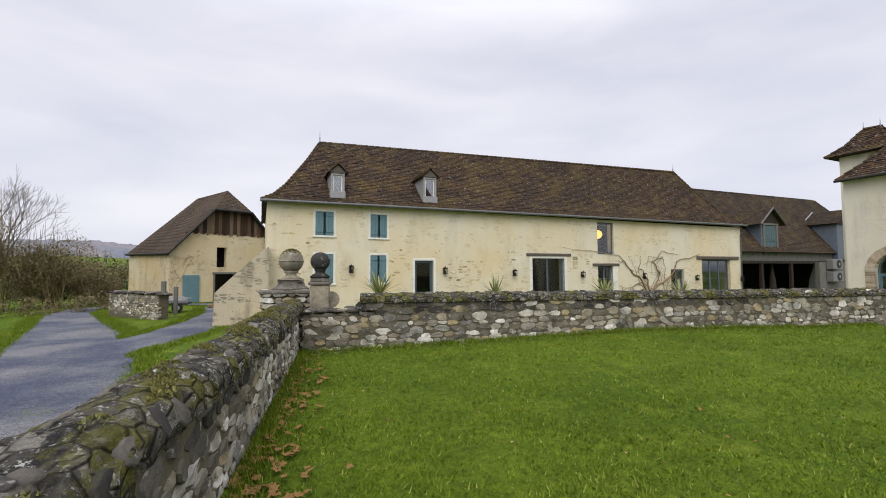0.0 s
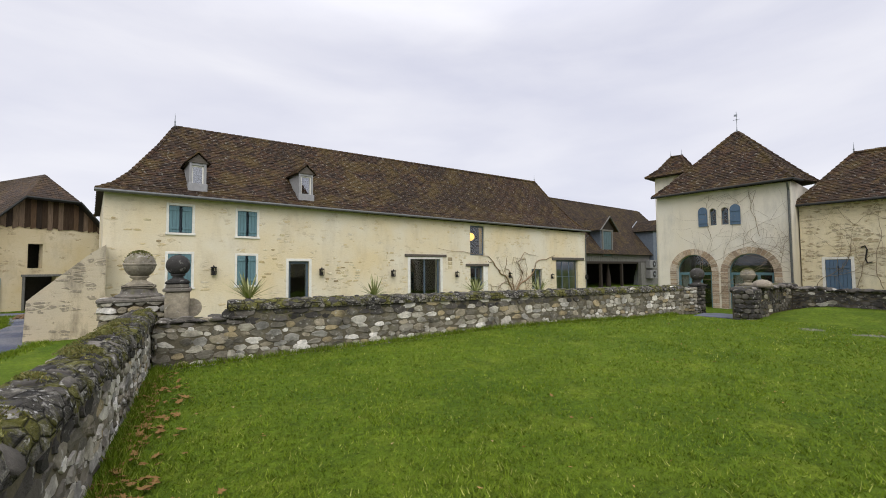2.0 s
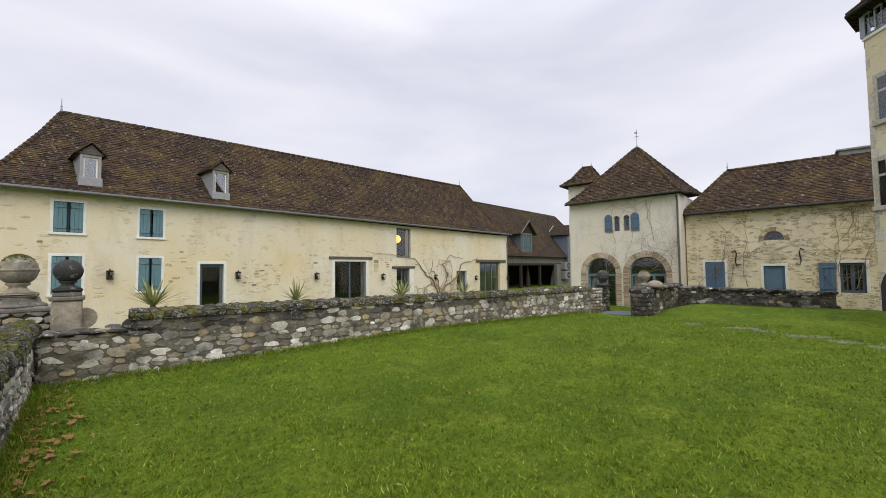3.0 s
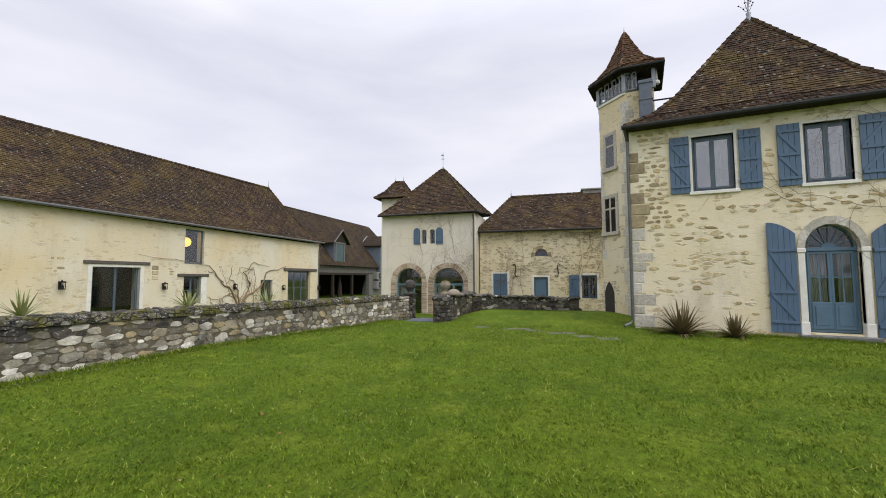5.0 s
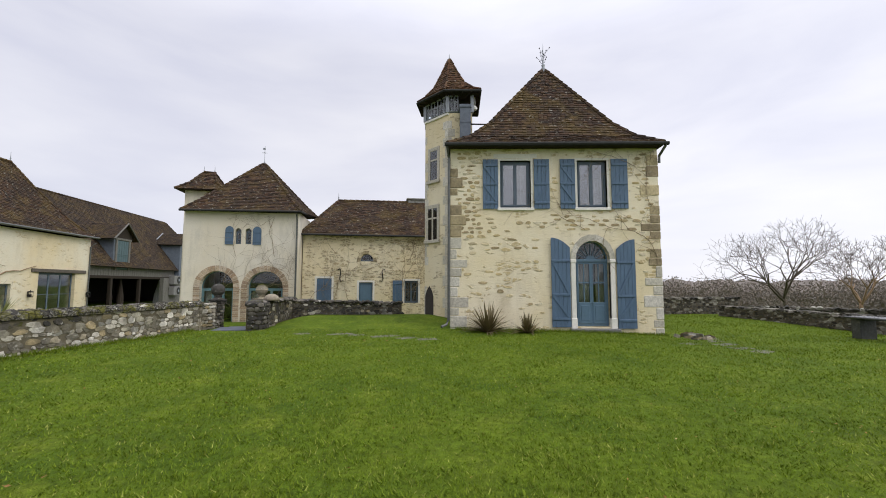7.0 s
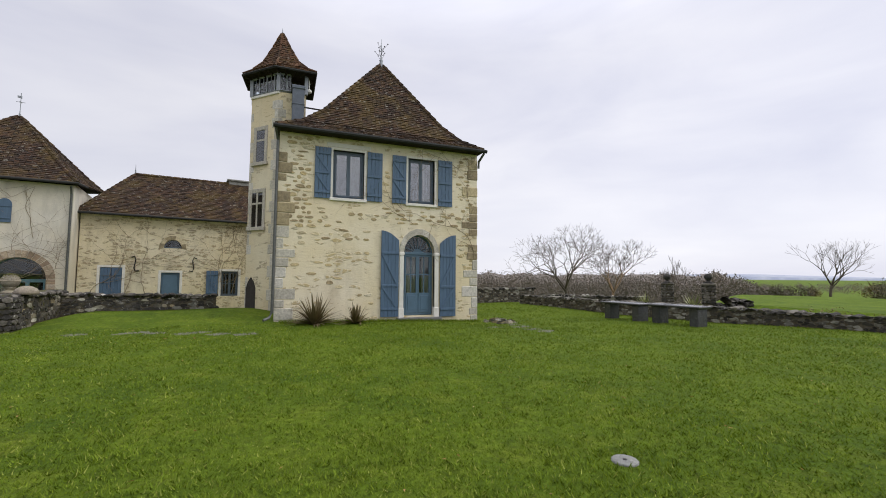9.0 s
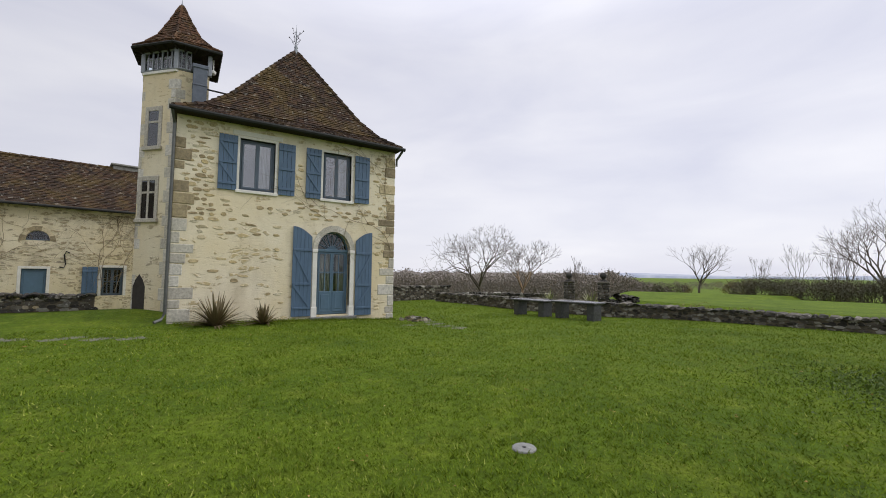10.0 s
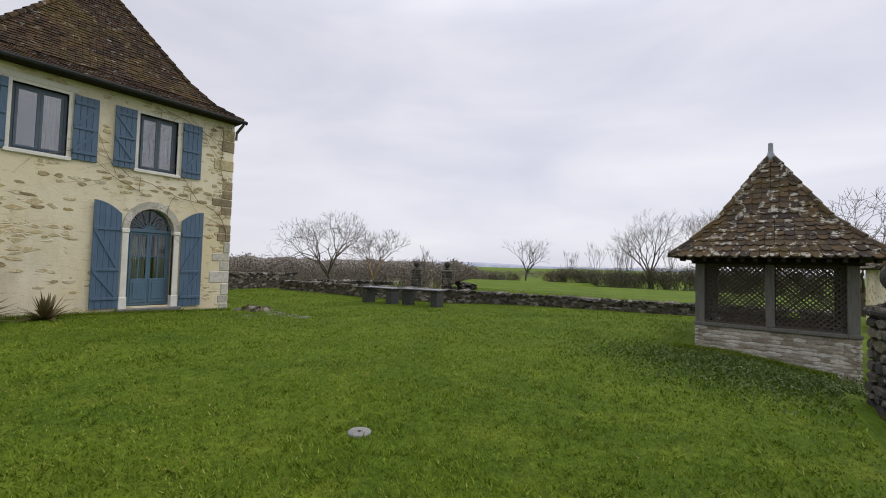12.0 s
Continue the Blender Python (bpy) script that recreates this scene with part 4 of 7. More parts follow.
shutter(manor, 3.42, 4.06, 0.1, 3.12, -0.03, M_BLUE, (0.09, 0.36, 0.74), 1, 0.34, boards=5)
shutter(manor, 5.62, 6.25, 0.06, 3.06, -0.03, M_BLUE, (0.09, 0.36, 0.74), -1, 0.34, boards=5)
# corner stones
q = random.Random(5)
for side in (0, 1):
    z = -0.3
    i = 0
    while z < 6.1:
        h = q.uniform(0.26, 0.42)
        w = (0.52 if i % 2 else 0.32) * q.uniform(0.6, 1.25)
        x0, x1 = (-0.02, w) if side == 0 else (MW - w, MW + 0.02)
        pale = z < (2.9 if side == 0 else 1.9)
        if not pale and q.random() < (0.2 if side == 0 else 0.45):
            z += h
            i += 1
            continue
        part("quoin", Shape().cbox(x0, x1, -0.012 - q.uniform(0, 0.012), 0.3, z + 0.008, min(z + h, 6.2) - 0.008, 0.02), M_ASHLAR if pale else M_QUOIN, manor)
        z += h
        i += 1
creeper(manor, (7.0, 2.2), 3, length=4.6, up=1.15, box=(0.1, 7.05, 0.3, 6.15))
creeper(manor, (6.9, 4.2), 8, length=3.2, up=1.35, r=0.015, box=(0.1, 7.05, 0.3, 6.15))
creeper(manor, (6.4, 5.6), 18, length=3.6, up=1.9, r=0.014, box=(0.1, 7.05, 0.3, 6.15))
creeper(manor, (4.6, 3.4), 12, length=2.4, up=1.6, r=0.016, box=(0.1, 7.05, 0.3, 6.15))

# ---------------------------------------------------------------- stair turret
turret = thing("stair_turret", front(-90, 18.45, -0.17), "square stair turret with cut corner, glazed belvedere and pointed roof", "tower")
TWALL = [(-0.80, -0.20), (0.20, -1.25), (1.22, -1.25), (1.22, 0.65), (-0.80, 0.65)]
TEAVES = [(-1.16, -0.36), (0.05, -1.60), (1.56, -1.60), (1.60, 1.02), (-1.06, 1.02)]
TMID = (0.26, -0.30)


def five(plan, z, k=1.0):
    """The turret's plan at a height, drawn in towards its middle by k."""
    return [(TMID[0] + (x - TMID[0]) * k, TMID[1] + (y - TMID[1]) * k, z) for x, y in plan]


body = Shape()
deck(body, [five(TWALL, -0.3), five(TWALL, 8.68), five(TWALL, 8.69, 0.3)])
part("wall", body.weld(), M_TOWER, turret)
CUT = 1.45  # the width of the cut corner's face
CUT_FACE = pose(-0.80, -0.20, 0, 0, 0, math.degrees(math.atan2(-1.05, 1.0)))
q = random.Random(15)
z, j = 0.1, 0
while z < 8.3:
    h = q.uniform(0.34, 0.46)
    w = 0.30 if j % 2 else 0.17
    part("quoin", Shape().cbox(CUT - w, CUT + 0.008, -0.012, 0.1, z + 0.006, z + h - 0.006, 0.012, CUT_FACE), M_ASHLAR, turret)
    part("quoin", Shape().cbox(0.21, 0.20 + (0.17 if j % 2 else 0.30), -1.262, -1.15, z + 0.006, z + h - 0.006, 0.012), M_ASHLAR, turret)
    if q.random() < 0.6:
        part("quoin", Shape().cbox(-0.006, w * 0.8, -0.010, 0.1, z + 0.006, z + h - 0.006, 0.012, CUT_FACE), M_ASHLAR, turret)
    z += h
    j += 1
part("string_course", Shape().cbox(-0.03, CUT + 0.04, -0.05, 0.1, 8.60, 8.70, 0.012, CUT_FACE), M_WHITE, turret)
# belvedere: posts, rails and panes between
posts = five(TWALL, 8.69)
for i, p in enumerate(posts):
    part("belvedere_post", Shape().cbox(-0.07, 0.07, -0.07, 0.07, 8.69, 9.47, 0.01, pose(p[0], p[1], 0, 0, 0, (-23, -23, 0, 0, 0)[i])), M_LEAD, turret)
for a, b, u1, n in ((0, 1, 1.0, 7), (1, 2, 0.42, 3), (3, 4, 1.0, 7), (4, 0, 1.0, 5)):
    a, b = Vector(posts[a]), Vector(posts[a]).lerp(Vector(posts[b]), u1)
    glaz = Shape()
    for z, r in ((8.74, 0.045), (9.14, 0.02), (9.42, 0.045)):
        glaz.tube([(a.x, a.y, z), (b.x, b.y, z)], r, 4)
    for i in range(1, n + (u1 < 1)):
        p = a.lerp(b, i / n)
        glaz.tube([(p.x, p.y, 8.70), (p.x, p.y, 9.46)], 0.036 if i % 2 == 0 else 0.02, 4)
    belv = part("belvedere_window", glaz, M_LEAD, turret, "grey-blue glazing bars under the turret roof")
    for i in range(n):
        p, r = a.lerp(b, i / n), a.lerp(b, (i + 1) / n)
        nrm = (r - p).cross(Vector((0, 0, 1))).normalized() * 0.004
        part("pane", Shape().add([(*((c + o).xy), z) for c in (p, r) for z in (8.75, 9.42) for o in (-nrm, nrm)],
                                 [(0, 2, 6, 4), (1, 5, 7, 3), (0, 4, 5, 1), (2, 3, 7, 6), (0, 1, 3, 2), (4, 6, 7, 5)]), M_GLASS, belv)
# added near-black box that stops the view through the belvedere's glass
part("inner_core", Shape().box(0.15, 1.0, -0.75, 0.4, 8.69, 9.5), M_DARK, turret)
hip_roof(turret, [five(TEAVES, 9.54), five(TEAVES, 9.80, 0.74), five(TEAVES, 10.22, 0.47), five(TEAVES, 10.90, 0.23), five(TEAVES, 11.55, 0.03)], M_TILE_RED, course=0.11, width=0.15, ridge=0.05, seed=9, label="pointed clay tile roof with pale hips and flared eaves")
soff = Shape()
deck(soff, [five(TWALL, 9.42, 1.0), five(TEAVES, 9.49, 0.99)])
part("eaves_soffit", soff.weld(), M_DARKWOOD, turret)
part("eaves_fascia", Shape().tube(five(TEAVES, 9.50) + five(TEAVES, 9.50)[:1], 0.05, 5), M_GUTTER, turret)
for i in range(5):
    a, b, c, d = (Vector(v) for v in (five(TEAVES, 9.47)[i], five(TEAVES, 9.47)[(i + 1) % 5], five(TWALL, 9.40)[i], five(TWALL, 9.40)[(i + 1) % 5]))
    for u in (0.02, 0.25, 0.5, 0.75):
        part("rafter_end", Shape().tube([c.lerp(d, u), a.lerp(b, u)], [0.05, 0.035], 4), M_DARKWOOD, turret)
finial(turret, *TMID, 11.5, 0.32, 0.04)
part("floodlight", Shape().lathe([(0.03, 8.80), (0.09, 8.84), (0.10, 8.92), (0.05, 8.97)], 12, 1.34, -1.2).tube([(1.34, -1.2, 8.95), (1.34, -1.1, 9.42)], 0.02, 5), M_BULB, turret, "small white floodlight under the eaves")


def slim_window(x0, x1, z0, z1, cross):
    h = new("turret_window")
    h.parent = turret
    h.matrix_basis = CUT_FACE
    s = Shape()
    s.cbox(x0 - 0.15, x0, -0.03, 0.1, z0 - 0.12, z1 + 0.16, 0.01).cbox(x1, x1 + 0.15, -0.03, 0.1, z0 - 0.12, z1 + 0.16, 0.01)
    s.cbox(x0, x1, -0.03, 0.1, z1, z1 + 0.16, 0.01).cbox(x0 - 0.2, x1 + 0.2, -0.09, 0.1, z0 - 0.14, z0, 0.012)
    s.box(x0, x1, -0.025, 0.04, z0 + (z1 - z0) * 0.66, z0 + (z1 - z0) * 0.66 + 0.07)
    if cross:
        s.box((x0 + x1) / 2 - 0.04, (x0 + x1) / 2 + 0.04, -0.024, 0.04, z0, z1)
    part("stone_frame", s, M_ASHLAR, h)
    part("pane", Shape().box(x0, x1, -0.012, -0.006, z0, z1), M_GLASS, h)
    # near-black sheet right behind the glass, painted shade of the stair inside
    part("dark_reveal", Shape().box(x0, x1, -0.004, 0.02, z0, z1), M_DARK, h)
    return h


slim_window(0.36, 0.80, 5.97, 7.25, False)
slim_window(0.22, 0.80, 3.40, 4.75, True)
# no opening here: a near-black panel on the wall paints the doorway's shade
arch = part("doorway", Shape().slab([(0.06, 0.1), (0.58, 0.1), (0.58, 1.02), (0.48, 1.26), (0.32, 1.45), (0.16, 1.26), (0.06, 1.02)], -0.014, 0.02), M_DARK, turret, "pointed doorway, its unlit depth painted as a near-black panel")
arch.matrix_basis = CUT_FACE
ch = Shape().cbox(0.70, 1.14, -1.72, -1.262, 5.8, 8.82, 0.02).cbox(0.67, 1.17, -1.75, -1.24, 8.72, 8.86, 0.02)
for z in (6.6, 7.4, 8.1):
    ch.cbox(0.685, 1.155, -1.735, -1.25, z, z + 0.05, 0.008)
part("flue", ch, M_SLATEHANG, turret, "slate-clad stack beside the turret")
part("tie_rod", Shape().tube([(1.14, -1.45, 8.12), (1.95, -1.45, 8.10)], 0.03, 6), M_IRON, turret)

# ---------------------------------------------------------------- long barn
barn = thing("converted_barn", front(CR, 20.8, 0.3), "long cream lime-washed barn with a brown tile roof and small dormers", "house")
BW, BZ = 34.3, 4.74
bh = [(2.15, 3.0, 3.22, 4.38), (4.83, 5.68, 3.18, 4.36), (2.14, 3.0, 0.9, 2.32), (4.83, 5.65, 0.9, 2.28), (7.2, 8.25, -0.4, 2.03), (14.62, 17.0, -0.5, 2.34), (19.7, 21.1, 2.5, 4.58), (19.7, 20.95, 0.1, 1.73), (26.4, 27.75, -0.1, 1.5), (29.7, 32.95, -0.6, 2.22)]
part("wall", pierced(0, BW, -1.0, BZ, 0.55, bh), M_BARN, barn)
walls_back(barn, 0, BW, 0.55, 9.6, -1.0, BZ, M_BARN)
hip_roof(barn, flared([(-0.22, -0.32, 4.76), (34.5, -0.32, 4.92), (34.5, 9.9, 4.92), (-0.22, 9.9, 4.76)], [(2.93, 5.0, 9.22), (31.65, 3.55, 9.66), (31.65, 3.65, 9.66), (2.93, 5.1, 9.22)], [(0.17, 0.09), (0.353, 0.245), (0.735, 0.665)]), M_TILE, course=0.14, width=0.19, ridge=0.1, seed=5, visible=(0, 3, 1), label="long brown clay tile roof, hipped at both ends")
gutter(barn, [(-0.3, -0.38, 4.72), (34.6, -0.38, 4.88)], 0.07, M_BUFFPIPE)
finial(barn, 2.93, 5.05, 9.25, 0.75, 0.045)
finial(barn, 31.65, 3.6, 9.69, 0.7, 0.045)
for x0, x1, z0, z1 in (bh[0], bh[1], bh[2], bh[3]):
    surround(barn, x0, x1, z0, z1, 0.1, label="white painted window surround")
    window(barn, x0, x1, z0, z1, 0.2, 1, 2, M_FRAME, 2, edge=0.05)
    shutter(barn, x0 + 0.005, (x0 + x1) / 2 - 0.05, z0 + 0.02, z1 - 0.02, 0.02, M_TEAL, (0.15, 0.85), 1, diag=False, boards=3)
    shutter(barn, (x0 + x1) / 2 + 0.05, x1 - 0.005, z0 + 0.02, z1 - 0.02, 0.02, M_TEAL, (0.15, 0.85), -1, diag=False, boards=3)
surround(barn, 7.2, 8.25, -0.4, 2.03, 0.13, sill=False)
window(barn, 7.2, 8.25, -0.4, 2.03, 0.12, 1, 1, M_FRAME, 1, name="glazed_door", label="slate-blue glazed door")
window(barn, 14.62, 17.0, -0.5, 2.34, 0.15, 1, 1, M_FRAME, 2, name="glazed_door", label="slate-blue double patio door")
surround(barn, 14.62, 17.0, -0.5, 2.2, 0.2, sill=False, mat=M_WHITE)
part("lintel", Shape().cbox(14.2, 17.5, -0.07, 0.3, 2.34, 2.5, 0.015), M_LINTEL, barn, "old oak beam over the door")
window(barn, 19.7, 21.1, 2.5, 4.58, 0.12, 1, 1, M_FRAME, 1, edge=0.05)
window(barn, 19.7, 20.95, 0.1, 1.73, 0.15, 1, 2, M_FRAME, 2)
part("lintel", Shape().cbox(19.25, 21.5, -0.07, 0.3, 1.73, 1.9, 0.015), M_LINTEL, barn)
part("jamb_stone", Shape().cbox(20.95, 21.4, -0.03, 0.3, 0.0, 1.73, 0.015), M_WHITE, barn)
window(barn, 26.4, 27.75, -0.1, 1.5, 0.15, 1, 1, M_FRAME, 2)
window(barn, 29.7, 32.95, -0.6, 2.22, 0.2, 1, 2, M_FRAME, 3, name="glazed_door", label="slate-blue glazed screen under an oak beam")
part("lintel", Shape().cbox(29.1, 33.9, -0.1, 0.3, 2.22, 2.45, 0.02), M_LINTEL, barn, "old oak beam over the opening")
for x, z in ((20.08, 3.98), (20.5, 3.86)):
    gl = part("globe_lamp", Shape().lathe([(0.29 * math.sin(math.pi * i / 10) + 0.002, z - 0.29 * math.cos(math.pi * i / 10)) for i in range(11)], 14, x, 0.8), M_GLOBE, barn, "glowing amber globe lamp behind the glass", True)
    part("flex", Shape().tube([(x, 0.8, z + 0.2), (x, 0.8, 4.6)], 0.01, 5), M_IRON, gl)
for x, z in ((3.84, 1.6), (8.87, 1.49), (13.29, 1.35), (18.34, 1.21), (23.69, 1.06), (28.98, 0.88), (34.17, 0.72)):
    s = Shape().cbox(x - 0.03, x + 0.03, -0.05, 0.01, z - 0.15, z + 0.15, 0.006).cbox(x - 0.11, x + 0.11, -0.26, -0.05, z + 0.10, z + 0.17, 0.02).cbox(x - 0.09, x + 0.09, -0.24, -0.07, z - 0.2, z - 0.15, 0.01)
    for dx in (-0.085, 0.085):
        for dy in (-0.24, -0.07):
            s.tube([(x + dx, dy, z - 0.18), (x + dx, dy, z + 0.12)], 0.014, 4)
    s.tube([(x, -0.15, z + 0.16), (x, -0.15, z + 0.24)], [0.05, 0.01], 6)
    s.box(x - 0.05, x + 0.05, -0.2, -0.1, z - 0.17, z - 0.02)
    part("wall_lantern", s, M_IRON, barn, "black iron wall lantern")
for x0, x1, zb, hd in ((2.95, 3.63, 5.47, 0.98), (7.93, 8.69, 5.53, 1.12)):
    s = Shape()
    ym = 0.9
    s.cbox(x0, x0 + 0.1, ym - 0.3, ym + 1.2, zb - 0.3, zb + hd, 0.01).cbox(x1 - 0.1, x1, ym - 0.3, ym + 1.2, zb - 0.3, zb + hd, 0.01)
    s.cbox(x0, x1, ym - 0.28, ym + 1.2, zb + hd - 0.1, zb + hd + 0.02, 0.01).cbox(x0 - 0.04, x1 + 0.04, ym - 0.36, ym + 0.6, zb - 0.3, zb + 0.06, 0.01)
    dm = part("dormer", s, M_ROOFLIGHT, barn, "small roof dormer with a pale frame")
    # near-black sheet behind the pane in place of an unlit loft
    part("dark_reveal", Shape().box(x0 + 0.1, x1 - 0.1, ym + 0.1, ym + 0.2, zb + 0.05, zb + hd - 0.1), M_DARK, dm)
    part("pane", Shape().box(x0 + 0.1, x1 - 0.1, ym - 0.2, ym - 0.19, zb + 0.05, zb + hd - 0.1), M_GLASS_COATED, dm)
    part("sash", Shape().cbox(x0 + 0.1, x0 + 0.16, ym - 0.23, ym - 0.17, zb + 0.05, zb + hd - 0.1, 0.006).cbox(x1 - 0.16, x1 - 0.1, ym - 0.23, ym - 0.17, zb + 0.05, zb + hd - 0.1, 0.006).cbox(x0 + 0.1, x1 - 0.1, ym - 0.228, ym - 0.172, zb + hd - 0.16, zb + hd - 0.1, 0.006), M_WHITE, dm)
    cx = (x0 + x1) / 2
    hat = Shape().slab([(x0 - 0.08, zb + hd + 0.02), (x1 + 0.08, zb + hd + 0.02), (cx, zb + hd + 0.42)], ym - 0.33, ym + 2.3)
    part("dormer_gable", hat, M_LINTEL, dm)
    rt = Shape()
    tiles(rt, (x0 - 0.16, ym - 0.42, zb + hd), (cx, ym - 0.42, zb + hd + 0.5), (cx, ym + 2.4, zb + hd + 0.5), (x0 - 0.16, ym + 2.4, zb + hd), 0.14, 0.16, seed=4)
    tiles(rt, (cx, ym - 0.42, zb + hd + 0.5), (x1 + 0.16, ym - 0.42, zb + hd), (x1 + 0.16, ym + 2.4, zb + hd), (cx, ym + 2.4, zb + hd + 0.5), 0.14, 0.16, seed=6)
    part("dormer_tiles", rt, M_TILE, dm)
for i in range(3):
    part("exposed_stone", Shape().cbox(17.65, 18.05, -0.02, 0.1, 1.55 + 0.27 * i, 1.8 + 0.27 * i, 0.03), M_QUOIN, barn)
creeper(barn, (22.4, -0.3), 21, length=4.6, r=0.05, up=1.0, box=(21.6, 29.5, -0.8, 2.4))
creeper(barn, (24.2, -0.4), 22, length=4.2, r=0.045, up=1.3, box=(21.6, 29.5, -0.8, 2.4))
creeper(barn, (25.6, -0.4), 24, length=4.0, r=0.04, up=0.7, box=(21.6, 29.5, -0.8, 2.4))
creeper(barn, (27.5, -0.4), 25, length=3.6, r=0.04, up=1.25, box=(21.6, 29.5, -0.8, 2.4))
vine = Shape()
for line, r0 in (([(24.2, -0.3), (25.0, 0.45), (25.9, 0.7), (26.6, 1.3), (26.9, 2.0), (28.3, 2.3), (29.4, 2.6)], 0.085), ([(24.1, -0.3), (23.5, 0.8), (22.6, 1.35), (21.9, 2.0), (21.4, 2.1)], 0.075), ([(24.3, -0.3), (24.0, 0.9), (23.3, 1.7), (23.5, 2.5)], 0.06), ([(24.4, -0.2), (25.2, 1.2), (24.6, 2.1), (25.6, 2.7), (27.2, 2.5)], 0.055), ([(22.7, 1.3), (21.5, 2.4), (19.0, 2.75), (16.8, 2.9)], 0.035)):
    bent = [(a[0] + (b[0] - a[0]) * u + rng.gauss(0, 0.06), a[1] + (b[1] - a[1]) * u + rng.gauss(0, 0.06)) for a, b in zip(line, line[1:]) for u in (0.0, 0.3, 0.65)] + [line[-1]]
    vine.tube([(x, -0.06, z) for x, z in bent], [r0 * (0.85 - 0.65 * i / (len(bent) - 1)) for i in range(len(bent))], 6)
part("woody_vine", vine, M_VINE_WOOD, barn, "thick gnarled bare vine trained over the wall", True)
downpipe(barn, [(BW + 0.1, -0.3, 4.5), (BW - 0.1, -0.08, 4.2), (BW - 0.1, -0.08, -0.8)])
# battered corner wall beside the drive
butt = Shape()
butt.slab([(-2.05, -1.2), (0.1, -1.2), (0.1, 2.6), (-0.3, 2.3), (-1.2, 1.4), (-1.75, 0.85), (-1.98, 0.6)], -0.9, 0.25)
part("buttress", butt, M_BUTTRESS, barn, "sloping battered corner buttress")

# ---------------------------------------------------------------- timber shed beyond the barn
shed = thing("open_shed", front(CR, 22.4, 35.4), "dark open-fronted timber shed with a tile roof and loft dormer", "shed")
SL = 21.0
# back and end wall near-black: the open shed's shade is in their colour
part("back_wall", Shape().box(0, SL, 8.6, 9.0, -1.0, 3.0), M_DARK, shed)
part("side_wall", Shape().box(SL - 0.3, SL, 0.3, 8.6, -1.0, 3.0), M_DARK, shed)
hip_roof(shed, [ring4(-0.2, SL + 5.2, -0.5, 9.3, 2.95), [(-0.2, 4.2, 9.0), (SL + 1.4, 4.2, 9.2), (SL + 1.4, 4.3, 9.2), (-0.2, 4.3, 9.0)]], M_TILE_DARK, course=0.16, width=0.22, seed=13, visible=(0, 1), label="dark mossy tile roof")
part("loft_lining", Shape().box(0, SL, 0.0, 0.1, 2.15, 2.95), M_DARKWOOD, shed)
for i in range(60):
    part("board", Shape().cbox(i * SL / 60 + 0.01, (i + 1) * SL / 60 - 0.01, -0.06, -0.01, 2.15 + rng.uniform(-0.05, 0.05), 2.95, 0.008), M_GREYWOOD, shed)
part("beam", Shape().cbox(0, SL, -0.12, 0.16, 1.95, 2.2, 0.02), M_DARKWOOD, shed)
for x in (0.4, 4.6, 9.0, 13.5, 18.0, 20.6):
    part("post", Shape().cbox(x - 0.13, x + 0.13, -0.12, 0.14, -0.9, 1.98, 0.02), M_DARKWOOD, shed)
for x, w, mt in ((5.6, 0.5, M_DARKWOOD), (7.2, 0.6, M_DARKWOOD), (14.3, 1.3, M_FABRIC)):
    cs = Shape()
    cs.tube([(x, 0.6, -0.8), (x + 0.05, 0.6, 0.4), (x, 0.6, 1.4), (x, 0.6, 1.9)], [w * 0.5, w * 0.42, w * 0.2, w * 0.12], 9)
    part("drape", cs, mt, shed, "gathered pale cloth hanging in the shed" if mt is M_FABRIC else "")
ds = Shape().cbox(4.6, 7.1, -0.1, 4, 2.9, 5.6, 0.02)
ld = part("loft_dormer", ds, M_SLATEHANG, shed, "slate-hung loft dormer")
for i in range(5):
    part("board", Shape().cbox(5.02 + i * 0.33, 5.34 + i * 0.33, -0.145, -0.11, 2.75, 5.3, 0.012), M_TEAL_OLD, ld)
for z in (3.9, 4.05):
    part("ledge", Shape().cbox(5.02, 6.66, -0.17, -0.14, z, z + 0.07, 0.008), M_TEAL_OLD, ld)
part("dormer_frame", Shape().cbox(4.78, 5.0, -0.2, -0.08, 2.7, 5.45, 0.015).cbox(6.68, 6.9, -0.2, -0.08, 2.7, 5.45, 0.015).cbox(4.7, 7.0, -0.21, -0.08, 5.32, 5.5, 0.015), M_GREYWOOD, ld)
part("dormer_gable", Shape().slab([(4.3, 5.5), (7.4, 5.5), (5.85, 6.75)], -0.15, 4.2), M_DARKWOOD, ld)
rt = Shape()
tiles(rt, (4.0, -0.5, 5.35), (5.85, -0.5, 6.85), (5.85, 4.2, 6.85), (4.0, 4.2, 5.35), 0.16, 0.22, seed=14)
tiles(rt, (5.85, -0.5, 6.85), (7.7, -0.5, 5.35), (7.7, 4.2, 5.35), (5.85, 4.2, 6.85), 0.16, 0.22, seed=16)
tagged(part("dormer_tiles", rt, M_TILE_DARK, ld), kind="stuff")
part("dormer_verge", Shape().tube([(4.0, -0.48, 5.36), (5.85, -0.48, 6.86), (7.7, -0.48, 5.36)], 0.07, 5), M_GREYWOOD, ld)
# slate-hung block against the gatehouse
part("lean_to", Shape().cbox(15.8, SL + 4, -0.55, 2.0, 2.4, 5.85, 0.02), M_SLATEHANG, shed, "slate-hung cheek wall above the shed roof")
lt = part("lean_to_roof", Shape().slab([(15.45, 5.8), (19.9, 5.8), (17.65, 7.25)], -0.75, 2.15), M_DARKWOOD, shed)
rt = Shape()
